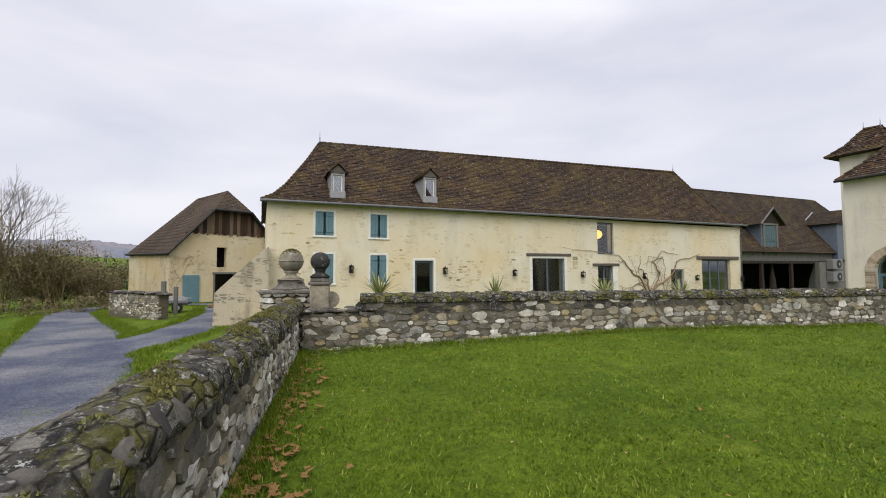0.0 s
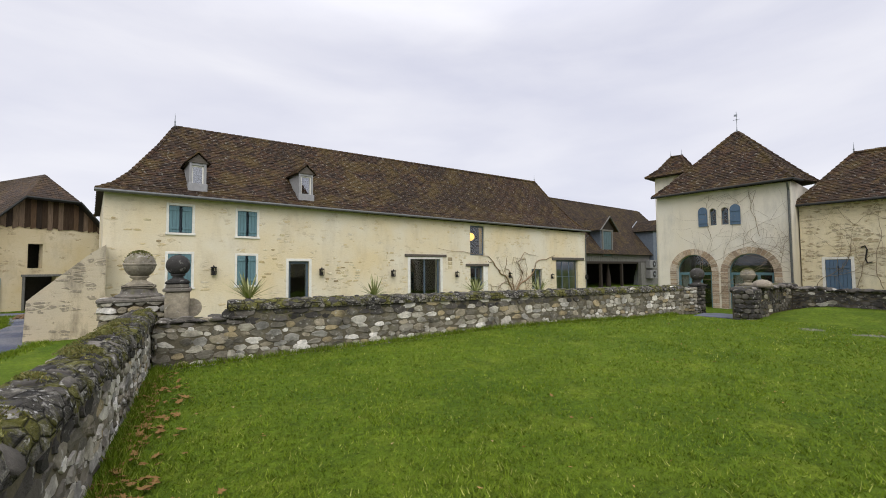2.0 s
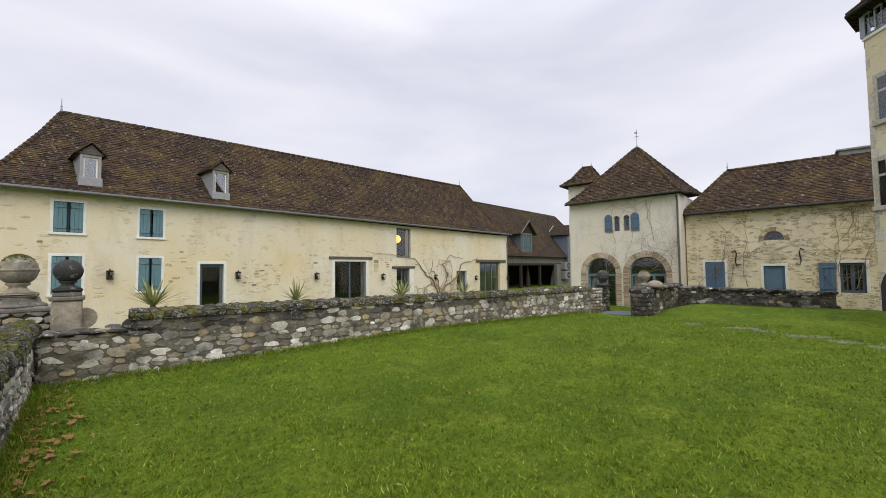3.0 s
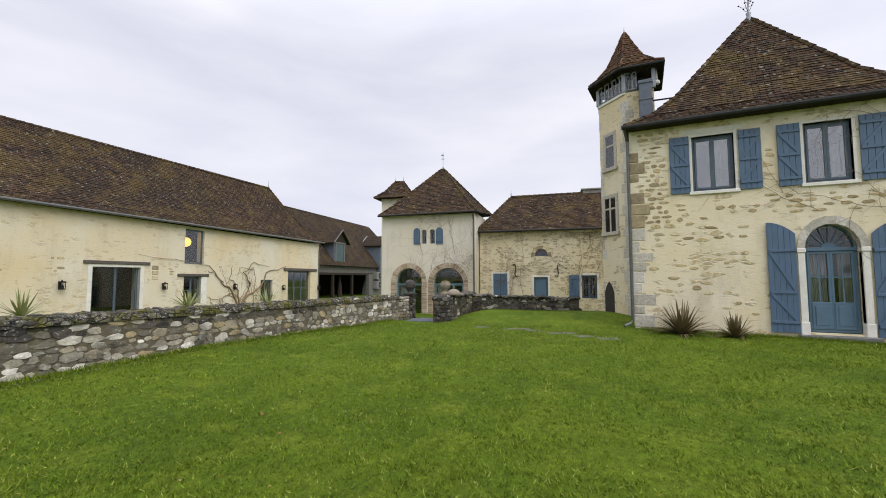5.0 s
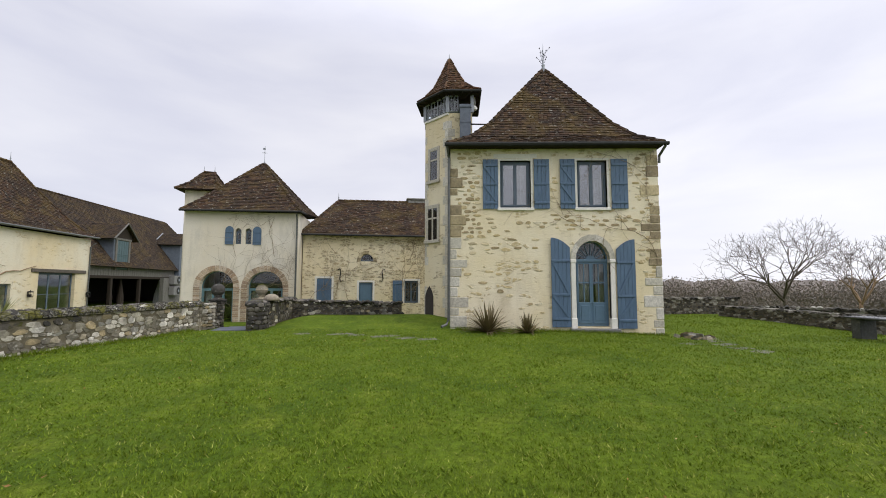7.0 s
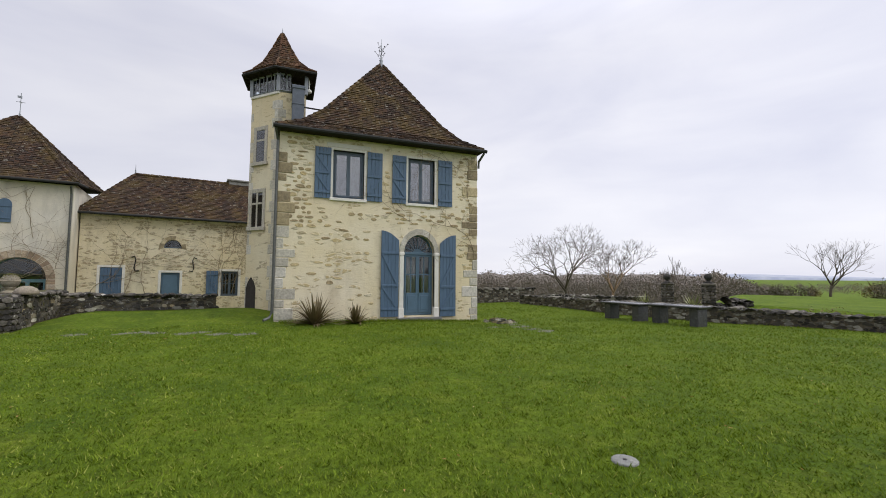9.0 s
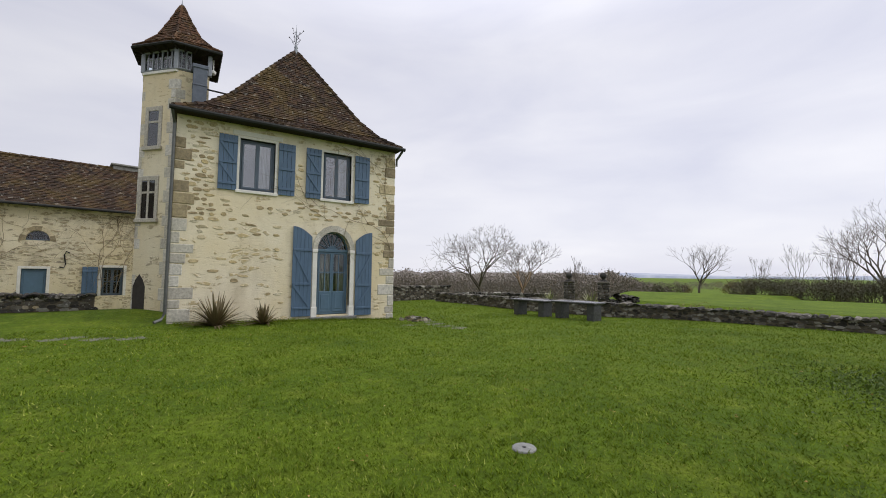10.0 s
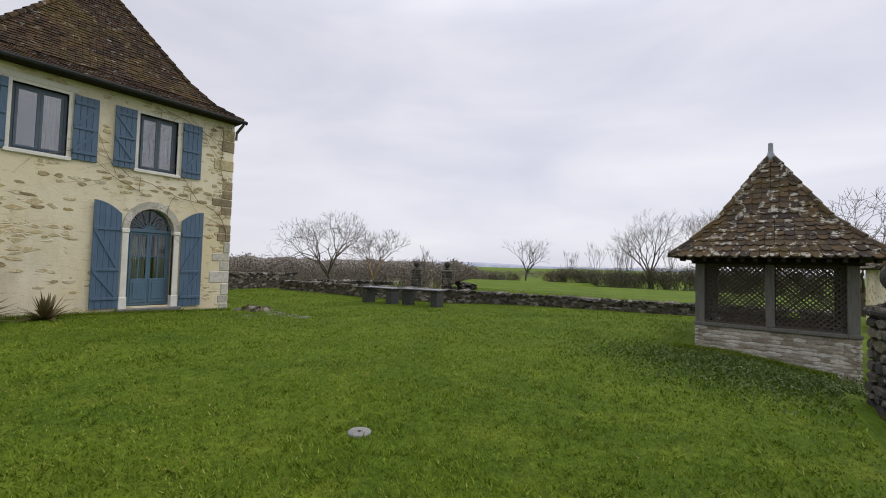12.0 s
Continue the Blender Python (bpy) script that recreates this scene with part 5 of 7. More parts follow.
tiles(rt, (15.4, 2.2, 5.85), (15.4, -0.8, 5.85), (17.65, -0.8, 7.32), (17.65, 2.2, 7.32), 0.16, 0.22, seed=18)
tagged(part("roof_tiles", rt, M_TILE_DARK, lt), kind="stuff")
part("flashing", Shape().tube([(15.4, 2.2, 5.9), (17.65, 2.2, 7.36)], 0.06, 5), M_LEAD, lt)
part("end_wall", Shape().box(12.6, 17.5, -0.5, -0.13, -0.9, 2.1), M_GREYWOOD, shed)
for z in (0.25, 1.42):
    fan_unit = thing("heat_pump", shed.matrix_world @ pose(14.55, -0.7, z), "grey wall-hung heat pump unit with a round fan grille", "heat pump", "heat pumps")
    part("casing", Shape().cbox(-0.85, 0.85, -0.35, 0.19, 0.0, 0.95, 0.03), M_CASING, fan_unit)
    part("fan_grille", Shape().tube([(0.15, -0.38, 0.48), (0.15, -0.34, 0.48)], 0.38, 18), M_IRON, fan_unit)
    part("fan_hub", Shape().tube([(0.15, -0.40, 0.48), (0.15, -0.37, 0.48)], 0.14, 12), M_LEAD, fan_unit)

# ---------------------------------------------------------------- gatehouse
gate = thing("gatehouse", front(CR - 90, 24.0, -9.95), "pale lime-washed gatehouse with twin brick arches and a pyramid tile roof", "house")
GW, GZ = 5.8, 5.40
gh = [(0.88, 2.56, -0.7, 2.2, 1.35), (3.25, 5.08, -0.7, 2.2, 1.3), (2.55, 2.85, 3.66, 4.52, 4.37), (3.06, 3.37, 3.66, 4.52, 4.37)]
part("wall", pierced(0, GW, -1.0, GZ, 0.5, gh), M_GATE, gate)
walls_back(gate, 0, GW, 0.5, 5.2, -1.0, GZ + 0.1, M_GATE)
hip_roof(gate, flared([(-0.1, -0.3, 5.42), (5.95, -0.3, 5.48), (6.12, 5.2, 5.95), (-0.1, 5.4, 5.45)], ring4(2.97, 3.07, 3.3, 3.4, 9.03), [(0.22, 0.20)]), M_TILE, course=0.14, width=0.18, seed=17, visible=(0, 1, 3), label="steep pyramid roof of brown tiles")
gutter(gate, [(-0.16, -0.36, 5.39), (6.0, -0.36, 5.45), (6.02, 1.3, 5.56)], 0.06)
downpipe(gate, [(GW - 0.05, -0.33, 5.3), (GW - 0.06, -0.08, 5.0), (GW - 0.06, -0.08, -0.6)])
finial(gate, 3.02, 3.35, 8.98, 0.5, 0.05)
part("weather_vane", Shape().tube([(3.02, 3.35, 9.3), (3.02, 3.35, 10.2)], 0.014, 5).tube([(2.86, 3.35, 9.75), (3.18, 3.35, 9.75)], 0.012, 4).tube([(3.02, 3.19, 9.75), (3.02, 3.51, 9.75)], 0.012, 4).slab([(2.9, 9.96), (3.06, 9.93), (3.06, 10.05), (2.9, 10.06)], 3.34, 3.36), M_LEAD, gate)
for x0, x1, zt, zs in ((0.88, 2.56, 2.2, 1.35), (3.25, 5.08, 2.2, 1.3)):
    a, b = arc(x0, x1, zs, zt, 17), arc(x0 - 0.3, x1 + 0.3, zs, zt + 0.3, 17)
    for i in range(17):
        f = 0.06
        p = [Vector(a[i]).lerp(Vector(a[i + 1]), f), Vector(b[i]).lerp(Vector(b[i + 1]), f), Vector(b[i]).lerp(Vector(b[i + 1]), 1 - f), Vector(a[i]).lerp(Vector(a[i + 1]), 1 - f)]
        part("brick", Shape().slab([tuple(v) for v in p], -0.025, 0.2), M_BRICK, gate)
    for side in (0, 1):
        z = -0.7
        while z < zs - 0.02:
            z2 = min(z + 0.11, zs)
            xa, xb = (x0 - 0.3, x0) if side == 0 else (x1, x1 + 0.3)
            part("brick", Shape().cbox(xa, xb, -0.025, 0.2, z + 0.006, z2 - 0.006, 0.008), M_BRICK, gate)
            z = z2
    window(gate, x0 + 0.01, x1 - 0.01, -0.7, 1.28, 0.3, 1, 1, M_TEAL, 3, name="glazed_door", curtain=[(x0 + 0.15, x0 + 0.5)], label="teal glazed doors under the arch")
    fr = Shape()
    pts = arc(x0 + 0.02, x1 - 0.02, 1.28, zt - 0.01)
    for p, r in zip(pts, pts[1:]):
        fr.tube([(p[0], 0.33, p[1]), (r[0], 0.33, r[1])], 0.03, 4)
    ar = part("arch_light", fr, M_TEAL, gate)
    part("pane", Shape().slab(pts, 0.33, 0.335), M_GLASS, ar)
for x0, x1 in ((2.55, 2.85), (3.06, 3.37)):
    window(gate, x0, x1, 3.66, 4.37, 0.15, 1, 3, M_FRAME, 1, edge=0.03)
    part("pane", Shape().slab(arc(x0, x1, 4.37, 4.52, 6), 0.17, 0.175), M_GLASS, gate)
for x0, x1 in ((2.05, 2.46), (3.45, 3.88)):
    s = Shape().slab([(x0, 3.63), (x1, 3.63)] + arc(x0, x1, 4.4, 4.62, 8)[::-1], -0.05, -0.01)
    sh = part("shutter", s, M_BLUE, gate, "blue-grey round-headed shutter")
    for z in (3.8, 4.3):
        part("ledge", Shape().cbox(x0 + 0.02, x1 - 0.02, -0.075, -0.049, z - 0.03, z + 0.03, 0.005), M_BLUE, sh)
for sx, sd in ((0.4, 31), (2.9, 32), (5.2, 33), (2.6, 34), (4.6, 35)):
    creeper(gate, (sx, 0.2 if sx in (0.4, 2.9, 5.2) else 3.0), sd, length=5.0 if sx != 2.6 else 3.2, r=0.018, box=(0.1, 5.7, -0.5, 5.2))
gt = thing("small_turret", front(CR - 90, 26.2, -10.95), "small square turret with a bell-cast tile cap and twin lead finials", "tower")
part("wall", Shape().box(0, 1.85, 0, 1.85, -0.8, 7.0), M_GATE, gt)
hip_roof(gt, [ring4(-0.4, 2.25, -0.4, 2.25, 6.98), ring4(0.2, 1.65, 0.2, 1.65, 7.5), ring4(0.62, 1.23, 0.86, 0.96, 8.25)], M_TILE, course=0.13, width=0.17, seed=23, label="bell-cast brown tile cap")
finial(gt, 0.62, 0.9, 8.2, 0.5, 0.035)
finial(gt, 1.23, 0.9, 8.2, 0.5, 0.035)
part("niche", Shape().slab([(1.0, 6.4), (1.6, 6.4)] + arc(1.0, 1.6, 6.6, 6.9, 8)[::-1], -0.02, 0.05), M_BRICK, gt)

# ---------------------------------------------------------------- stone wing
wing = thing("stone_wing", front(CR - 90, 25.3, -4.1), "low rubble-stone wing with blue shutters and a brown tile roof", "house")
WW, WZ = 7.9, 4.36
wh = [(0.82, 1.66, -0.4, 1.85), (3.22, 4.02, -0.5, 1.62), (5.9, 6.72, 0.4, 1.72), (3.28, 4.05, 2.86, 3.3, 2.88)]
part("wall", pierced(0, WW, -1.0, WZ, 0.5, wh), M_WING, wing)
walls_back(wing, 0, WW, 0.5, 7.0, -1.0, WZ, M_WING)
hip_roof(wing, [ring4(-0.15, WW + 0.3, -0.3, 7.3, 4.4), [(1.65, 3.25, 7.06), (WW + 0.3, 3.25, 7.12), (WW + 0.3, 3.35, 7.12), (1.65, 3.35, 7.06)]], M_TILE, course=0.14, width=0.18, seed=29, visible=(0, 3), label="brown clay tile roof with a hipped end")
gutter(wing, [(-0.15, -0.36, 4.37), (WW + 0.3, -0.36, 4.37)], 0.06)
finial(wing, 1.65, 3.3, 7.1, 0.55, 0.04)
part("chimney", Shape().cbox(6.3, 8.1, 3.2, 4.4, 6.6, 7.35, 0.03).cbox(6.2, 8.2, 3.1, 4.5, 7.3, 7.4, 0.02), M_GREYSLAB, wing)
for x0, x1, z0, z1 in (wh[0], wh[1], wh[2]):
    surround(wing, x0, x1, z0, z1, 0.11, sill=False)
shutter(wing, 0.83, 1.24, -0.38, 1.83, 0.03, M_BLUE, (0.15, 0.85), 1, diag=False, boards=3)
shutter(wing, 1.25, 1.65, -0.38, 1.83, 0.03, M_BLUE, (0.15, 0.85), -1, diag=False, boards=3)
part("door", Shape().cbox(3.23, 4.01, 0.1, 0.16, -0.5, 1.6, 0.01).cbox(3.3, 3.94, 0.08, 0.11, -0.3, 1.5, 0.02), M_BLUE_DOOR, wing, "blue panelled door")
window(wing, 5.9, 6.72, 0.4, 1.72, 0.15, 2, 2, M_FRAME, 2, edge=0.05)
shutter(wing, 5.2, 5.76, 0.38, 1.74, -0.02, M_BLUE, (0.15, 0.85), 1, boards=3)
window(wing, 3.28, 4.05, 2.86, 2.9, 0.15, 1, 1, M_FRAME, 1, edge=0.01)
part("pane", Shape().slab(arc(3.28, 4.05, 2.87, 3.29, 12), 0.2, 0.205), M_GLASS, wing)
ai, ao = arc(3.26, 4.07, 2.86, 3.31, 7), arc(3.06, 4.27, 2.8, 3.5, 7)
for i in range(7):
    part("arch_stone", Shape().slab([ai[i], ao[i], ao[i + 1], ai[i + 1]], -0.02, 0.2), M_QUOIN, wing)
for x, d in ((2.12, 1), (4.62, -1)):
    part("wall_tie", Shape().tube([(x - 0.12 * d, -0.04, 2.35), (x, -0.05, 2.42), (x + 0.06 * d, -0.05, 2.25), (x, -0.05, 1.85), (x + 0.05 * d, -0.05, 1.68), (x + 0.2 * d, -0.04, 1.72)], 0.03, 6), M_IRON, wing, "S-shaped black iron wall tie")
for sx, sd in ((1.8, 41), (5.6, 42), (6.4, 43), (5.9, 44), (0.5, 45), (2.6, 46)):
    creeper(wing, (sx, 0.6), sd, length=4.6, r=0.022, box=(0.1, 7.6, 0, 4.2))

# ---------------------------------------------------------------- rubble walls
def stone_template(seed, rounded=False):
    """A rough stone of unit size: an uneven outline, a domed face towards -y and a flat back."""
    r = random.Random(seed)
    n, s = 8, Shape()
    tx, tz = r.uniform(-0.16, 0.16), r.uniform(-0.16, 0.16)
    outline = []
    for i in range(n):
        a = 2 * math.pi * (i + 0.5 + r.uniform(-0.26, 0.26)) / n
        c, d = math.cos(a), math.sin(a)
        k = 0.5 / (abs(c) ** 5 + abs(d) ** 5) ** 0.2 * r.uniform(0.84, 1.12)
        outline.append((c * k, d * k))
    for y, f in ((0.5, 1.0), (-0.34, 1.0), (-0.46, 0.90)):
        s.v += [(x * f, y + (r.uniform(-0.06, 0.06) + tx * x + tz * z if y < 0 else 0), z * f) for x, z in outline]
    s.v.append((r.uniform(-0.15, 0.15), -0.48, r.uniform(-0.15, 0.15)))
    for k in (0, 1):
        s.f += [(k * n + i, k * n + (i + 1) % n, (k + 1) * n + (i + 1) % n, (k + 1) * n + i) for i in range(n)]
    s.f += [(2 * n + i, 2 * n + (i + 1) % n, 3 * n) for i in range(n)]
    s.f = [q[::-1] for q in s.f] if (Vector(s.v[1]) - Vector(s.v[0])).cross(Vector(s.v[n]) - Vector(s.v[0])).dot(Vector(s.v[0]) * Vector((1, 0, 1))) < 0 else s.f
    return s


STONE_SHAPES = [stone_template(i) for i in range(14)]
COPE_SHAPES = [stone_template(50 + i, True) for i in range(8)]
STONE_MESH = [s.mesh("stone", M_RUBBLE, False) for s in STONE_SHAPES]
COPE_MESH = [s.mesh("coping_stone", M_COPE, True) for s in COPE_SHAPES]
DARK_MESH = [s.mesh("stone", M_COPE, False) for s in STONE_SHAPES]


def rubble_wall(name, m, length, base, top, thick, label, seed, near=None, hmin=0.07, hmax=0.17, wmin=0.11, wmax=0.34, cope=0.13, core=None, joined=None, cope_joined=None, back=False, proud=0.035, round_cope=False, dark_top=0.0):
    """A dry rubble wall in its own frame: x along, y into it. base and top give its heights along x; near: the stretch whose stones are parts."""
    r = random.Random(seed)
    w = thing(name, m, label, "wall")
    n = max(2, int(length / 0.6))
    cs = Shape()
    for i in range(n):
        a, b = length * i / n, length * (i + 1) / n
        za, zb, ta, tb = base(a) - 0.5, base(b) - 0.5, top(a) - cope * 0.6, top(b) - cope * 0.6
        cs.add([(a, 0.016, za), (b, 0.016, zb), (b, thick - 0.016, zb), (a, thick - 0.016, za), (a, 0.016, ta), (b, 0.016, tb), (b, thick - 0.016, tb), (a, thick - 0.016, ta)],
               [(0, 3, 2, 1), (4, 5, 6, 7), (0, 1, 5, 4), (2, 3, 7, 6)] + ([(3, 0, 4, 7)] if i == 0 else []) + ([(1, 2, 6, 5)] if i == n - 1 else []))
    part("core", cs, core or M_MORTAR, w)
    rest, rest_c = Shape(), Shape()
    count = 0

    def lay(x, y, z, sx, sy, sz, tilt, shapes, meshes, name, out):
        nonlocal count
        k = r.randrange(len(shapes))
        t = pose(x, y, z, r.uniform(-4, 4), tilt, r.uniform(-5, 5) + (180 if y > 0.3 and name == "stone" else 0)) @ Matrix.Diagonal((sx, sy, sz, 1))
        if near and near[0] <= x <= near[1] and count < 900:
            ob = new(name, meshes[k])
            ob.parent = w
            ob.matrix_basis = t
            count += 1
        else:
            out.add([t @ Vector(v) for v in shapes[k].v], shapes[k].f)

    sides = [0.0] + ([thick] if back else [])
    for y in sides:
        z = min(base(0), base(length), base(length / 2)) - 0.12
        while z < max(top(0), top(length)) - cope * 0.5:
            h = r.uniform(hmin, hmax)
            x = r.uniform(-0.1, 0.0)
            while x < length:
                hs = h * r.uniform(0.75, 1.45)
                sw = min(wmax, max(wmin, hs * r.uniform(1.1, 2.9)))
                cx = x + sw / 2
                if 0 < cx < length and base(cx) - 0.12 < z + h / 2 < top(cx) - cope * 0.55:
                    lay(cx, y + 0.064 if y == 0 else y - 0.064, z + h / 2 + r.uniform(-0.025, 0.025), sw * 0.99, 0.11 + r.uniform(0, proud), hs * 0.97, r.uniform(-7, 7), STONE_SHAPES, DARK_MESH if z + h > top(cx) - dark_top and r.random() < 0.8 else STONE_MESH, "stone", rest)
                x += sw
            z += h
    if cope and round_cope:
        step, arcn = 0.045, 15
        rows = int(length / step) + 1
        cap_ = Shape()
        for i in range(rows):
            x = length * i / (rows - 1)
            for j in range(arcn):
                a = math.pi * (j / (arcn - 1))
                ca, sa = math.cos(a), math.sin(a)
                ex = (abs(ca) ** 0.75) * (1 if ca > 0 else -1)
                wx, wz = x * 7, j * 0.9
                bulge = 0.030 * noise.noise((wx * 0.55, wz, seed)) + 0.022 * noise.noise((wx * 1.6, wz * 1.7, seed + 9))
                yy = thick / 2 - ex * (thick / 2 + 0.035 + bulge)
                zz = top(x) - cope + 0.004 + (sa ** 0.8) * (cope * 0.98 + bulge)
                cap_.v.append((x, yy, zz))
        cap_.f = [(i * arcn + j, (i + 1) * arcn + j, (i + 1) * arcn + j + 1, i * arcn + j + 1) for i in range(rows - 1) for j in range(arcn - 1)]
        cap_.f += [tuple(range(arcn)), tuple((rows - 1) * arcn + j for j in range(arcn))[::-1]]
        part("coping", cap_, M_COPING_CAP, w, "rounded dark coping with moss and lichen", True)
        x = 0.0
        while x < length:
            sw = r.uniform(0.07, 0.2)
            a = r.uniform(0.35, 2.8)
            yy, zz = thick / 2 - math.cos(a) * (thick / 2 + 0.02), top(x) - cope + math.sin(a) * (cope - 0.015)
            kk = r.randrange(len(COPE_SHAPES))
            t = pose(x + sw / 2, yy, zz, -math.degrees(a), r.uniform(-8, 8), r.uniform(-10, 10)) @ Matrix.Diagonal((sw, 0.07, 0.13 * r.uniform(0.6, 1.3), 1))
            if near and near[0] <= x <= near[1]:
                ob = new("coping_stone", COPE_MESH[kk])
                ob.parent = w
                ob.matrix_basis = t
            else:
                rest_c.add([t @ Vector(v) for v in COPE_SHAPES[kk].v], COPE_SHAPES[kk].f)
            x += sw * r.uniform(0.5, 1.3)
    elif cope:
        x = 0.0
        while x < length:
            sw = r.uniform(0.12, 0.36)
            lay(x + sw / 2, thick / 2, top(x) - cope * 0.45 + r.uniform(-0.02, 0.015), sw * 1.0, thick + 0.10 + r.uniform(-0.04, 0.05), cope * r.uniform(0.95, 1.35), r.uniform(-5, 5), COPE_SHAPES, COPE_MESH, "coping_stone", rest_c)
            x += sw
    if rest.v:
        tagged(part("stones", rest, joined or M_RUBBLE_J, w), kind="stuff")
    if rest_c.v:
        tagged(part("coping", rest_c, cope_joined or M_COPE_J, w), kind="stuff")
    return w


# ---------------------------------------------------------------- ball finials and piers
def ball_finial(name, x, y, z, r, mat, label, moss=False, bowl=False):
    """A stone ball on a moulded foot; bowl: an open planter globe with moss on top."""
    t = thing(name, pose(x, y, z), label, "finial")
    part("foot", Shape().cbox(-r * 1.0, r * 1.0, -r * 1.0, r * 1.0, 0, r * 0.28, 0.02).lathe([(r * 0.95, r * 0.25), (r * 0.8, r * 0.4), (r * 0.5, r * 0.55), (r * 0.42, r * 0.7), (r * 0.62, r * 0.85), (r * 0.62, r * 0.95)], 20), mat, t, "", True)
    prof = [(r * math.sin(math.pi * (0.10 + 0.88 * i / 14)) + 0.004, r * 1.8 - r * math.cos(math.pi * (0.10 + 0.88 * i / 14))) for i in range(15)]
    ball = part("ball", Shape().lathe(prof, 26), mat, t, "", True)
    if bowl:
        part("rim", Shape().lathe([(r * 1.0, r * 1.72), (r * 1.06, r * 1.78), (r * 1.06, r * 1.86), (r * 1.0, r * 1.92)], 26), mat, ball, "", True)
    if moss:
        s = Shape()
        q = random.Random(int(x * 100))
        for _ in range(700):
            a, b = q.uniform(0, 2 * math.pi), abs(q.gauss(0, 0.5))
            p = Vector((r * 1.02 * math.sin(b) * math.cos(a), r * 1.02 * math.sin(b) * math.sin(a), r * 1.8 + r * 1.02 * math.cos(b)))
            d = Vector((q.uniform(-1, 1), q.uniform(-1, 1), q.uniform(0.3, 1))) * 0.03
            e = d.cross(Vector((q.uniform(-1, 1), q.uniform(-1, 1), q.uniform(-1, 1)))).normalized() * 0.014
            s.add([p - e, p + e, p + d], [(0, 1, 2)])
        tagged(part("moss", s, M_MOSS, ball, "green moss growing on the crown"), kind="stuff")
    return t


def pier(name, x, y, z0, z1, w, d, label, seed, turn=0.0, cap=True, dark=False):
    r = random.Random(seed)
    t = thing(name, pose(x, y, 0, 0, 0, turn), label, "pier")
    part("core", Shape().box(-w / 2 + 0.03, w / 2 - 0.03, -d / 2 + 0.03, d / 2 - 0.03, z0 - 0.5, z1 - 0.03), M_MORTAR, t)
    z = z0 - 0.1
    while z < z1 - 0.1:
        h = r.uniform(0.09, 0.17)
        for side in range(4):
            span, off = (w, d / 2) if side % 2 == 0 else (d, w / 2)
            x0 = -span / 2
            while x0 < span / 2 - 0.03:
                sw = min(r.uniform(0.15, 0.32), span / 2 - x0)
                mm = pose(0, 0, 0, 0, 0, side * 90) @ pose(x0 + sw / 2, -off + 0.03, z + h / 2, 0, r.uniform(-4, 4), 0) @ Matrix.Diagonal((sw * 0.95, 0.13, h * 0.92, 1))
                ob = new("stone", (DARK_MESH if dark else STONE_MESH)[r.randrange(14)])
                ob.parent = t
                ob.matrix_basis = mm
                x0 += sw
        z += h
    if cap:
        part("capstone", Shape().cbox(-w / 2 - 0.05, w / 2 + 0.05, -d / 2 - 0.05, d / 2 + 0.05, z1 - 0.1, z1, 0.03), M_COPE, t)
    return t


NEARTOP = 0.92
near_wall = rubble_wall("boundary_wall", front(90, 0.70, -3.4), 12.6, lambda x: 0.0, lambda x: NEARTOP + 0.02 * math.sin(x * 1.3) - 0.0 * x, 0.42, "mossy rubble garden wall with rounded dark coping beside the drive", 11, near=(4.4, 12.6), core=M_MORTAR_PALE, cope=0.2, hmin=0.05, hmax=0.13, wmin=0.06, wmax=0.28, back=True, round_cope=True, dark_top=0.27)
front_wall = rubble_wall("boundary_wall", front(0, 8.25, 0.42), 14.0, lambda x: lawn_z(x + 0.42, 8.2) - 0.02, lambda x: 1.06 - 0.008 * x, 0.46, "long rubble-stone wall with dark mossy coping along the lawn", 12, near=(0, 9.5), core=M_MORTAR_PALE, cope=0.17, hmin=0.06, hmax=0.16, dark_top=0.30, round_cope=True)
low_bit = rubble_wall("step_wall", front(0, 8.27, -0.62), 1.06, lambda x: -0.02, lambda x: 0.78, 0.44, "short low stretch of rubble wall by the gate piers", 14, near=(0, 2), core=M_MORTAR_PALE, cope=0.07)
return_wall = rubble_wall("boundary_wall", front(5, 4.9, 14.5), 3.9, lambda x: 0.05 + 0.05 * x, lambda x: 0.95, 0.46, "dark lichened rubble wall beside the slate path", 15, near=(0, 4), cope=0.14, joined=M_DARKSTONE, dark_top=2.0)
wing_wall = rubble_wall("boundary_wall", front(-87, 18.0, -7.3), 6.3, lambda x: 0.28, lambda x: 0.90 - 0.02 * x, 0.46, "dark lichened dry-stone wall in front of the wing", 16, near=(0, 5), cope=0.12, joined=M_DARKSTONE, hmin=0.05, hmax=0.12, dark_top=2.0)
far_wall = rubble_wall("boundary_wall", front(-82, 20.2, 10.0), 8.2, lambda x: 0.0, lambda x: 0.86, 0.45, "dark dry-stone garden wall beyond the lawn", 17, cope=0.12, joined=M_DARKSTONE, cope_joined=M_DARKSTONE)
far_low = rubble_wall("boundary_wall", front(-132, 25.2, -3.2), 5.6, lambda x: -0.05, lambda x: 0.52, 0.45, "low dark garden wall between far wall and gate posts", 18, cope=0.12, joined=M_DARKSTONE, cope_joined=M_DARKSTONE)
low_wall = rubble_wall("retaining_wall", front(-168, 17.4, -17.9), 24.0, lambda x: -0.12, lambda x: 0.50 - 0.004 * x, 0.5, "low mossy dry-stone wall holding up the pasture", 19, cope=0.1, joined=M_DARKSTONE, cope_joined=M_COPE_J, hmin=0.06, hmax=0.13)

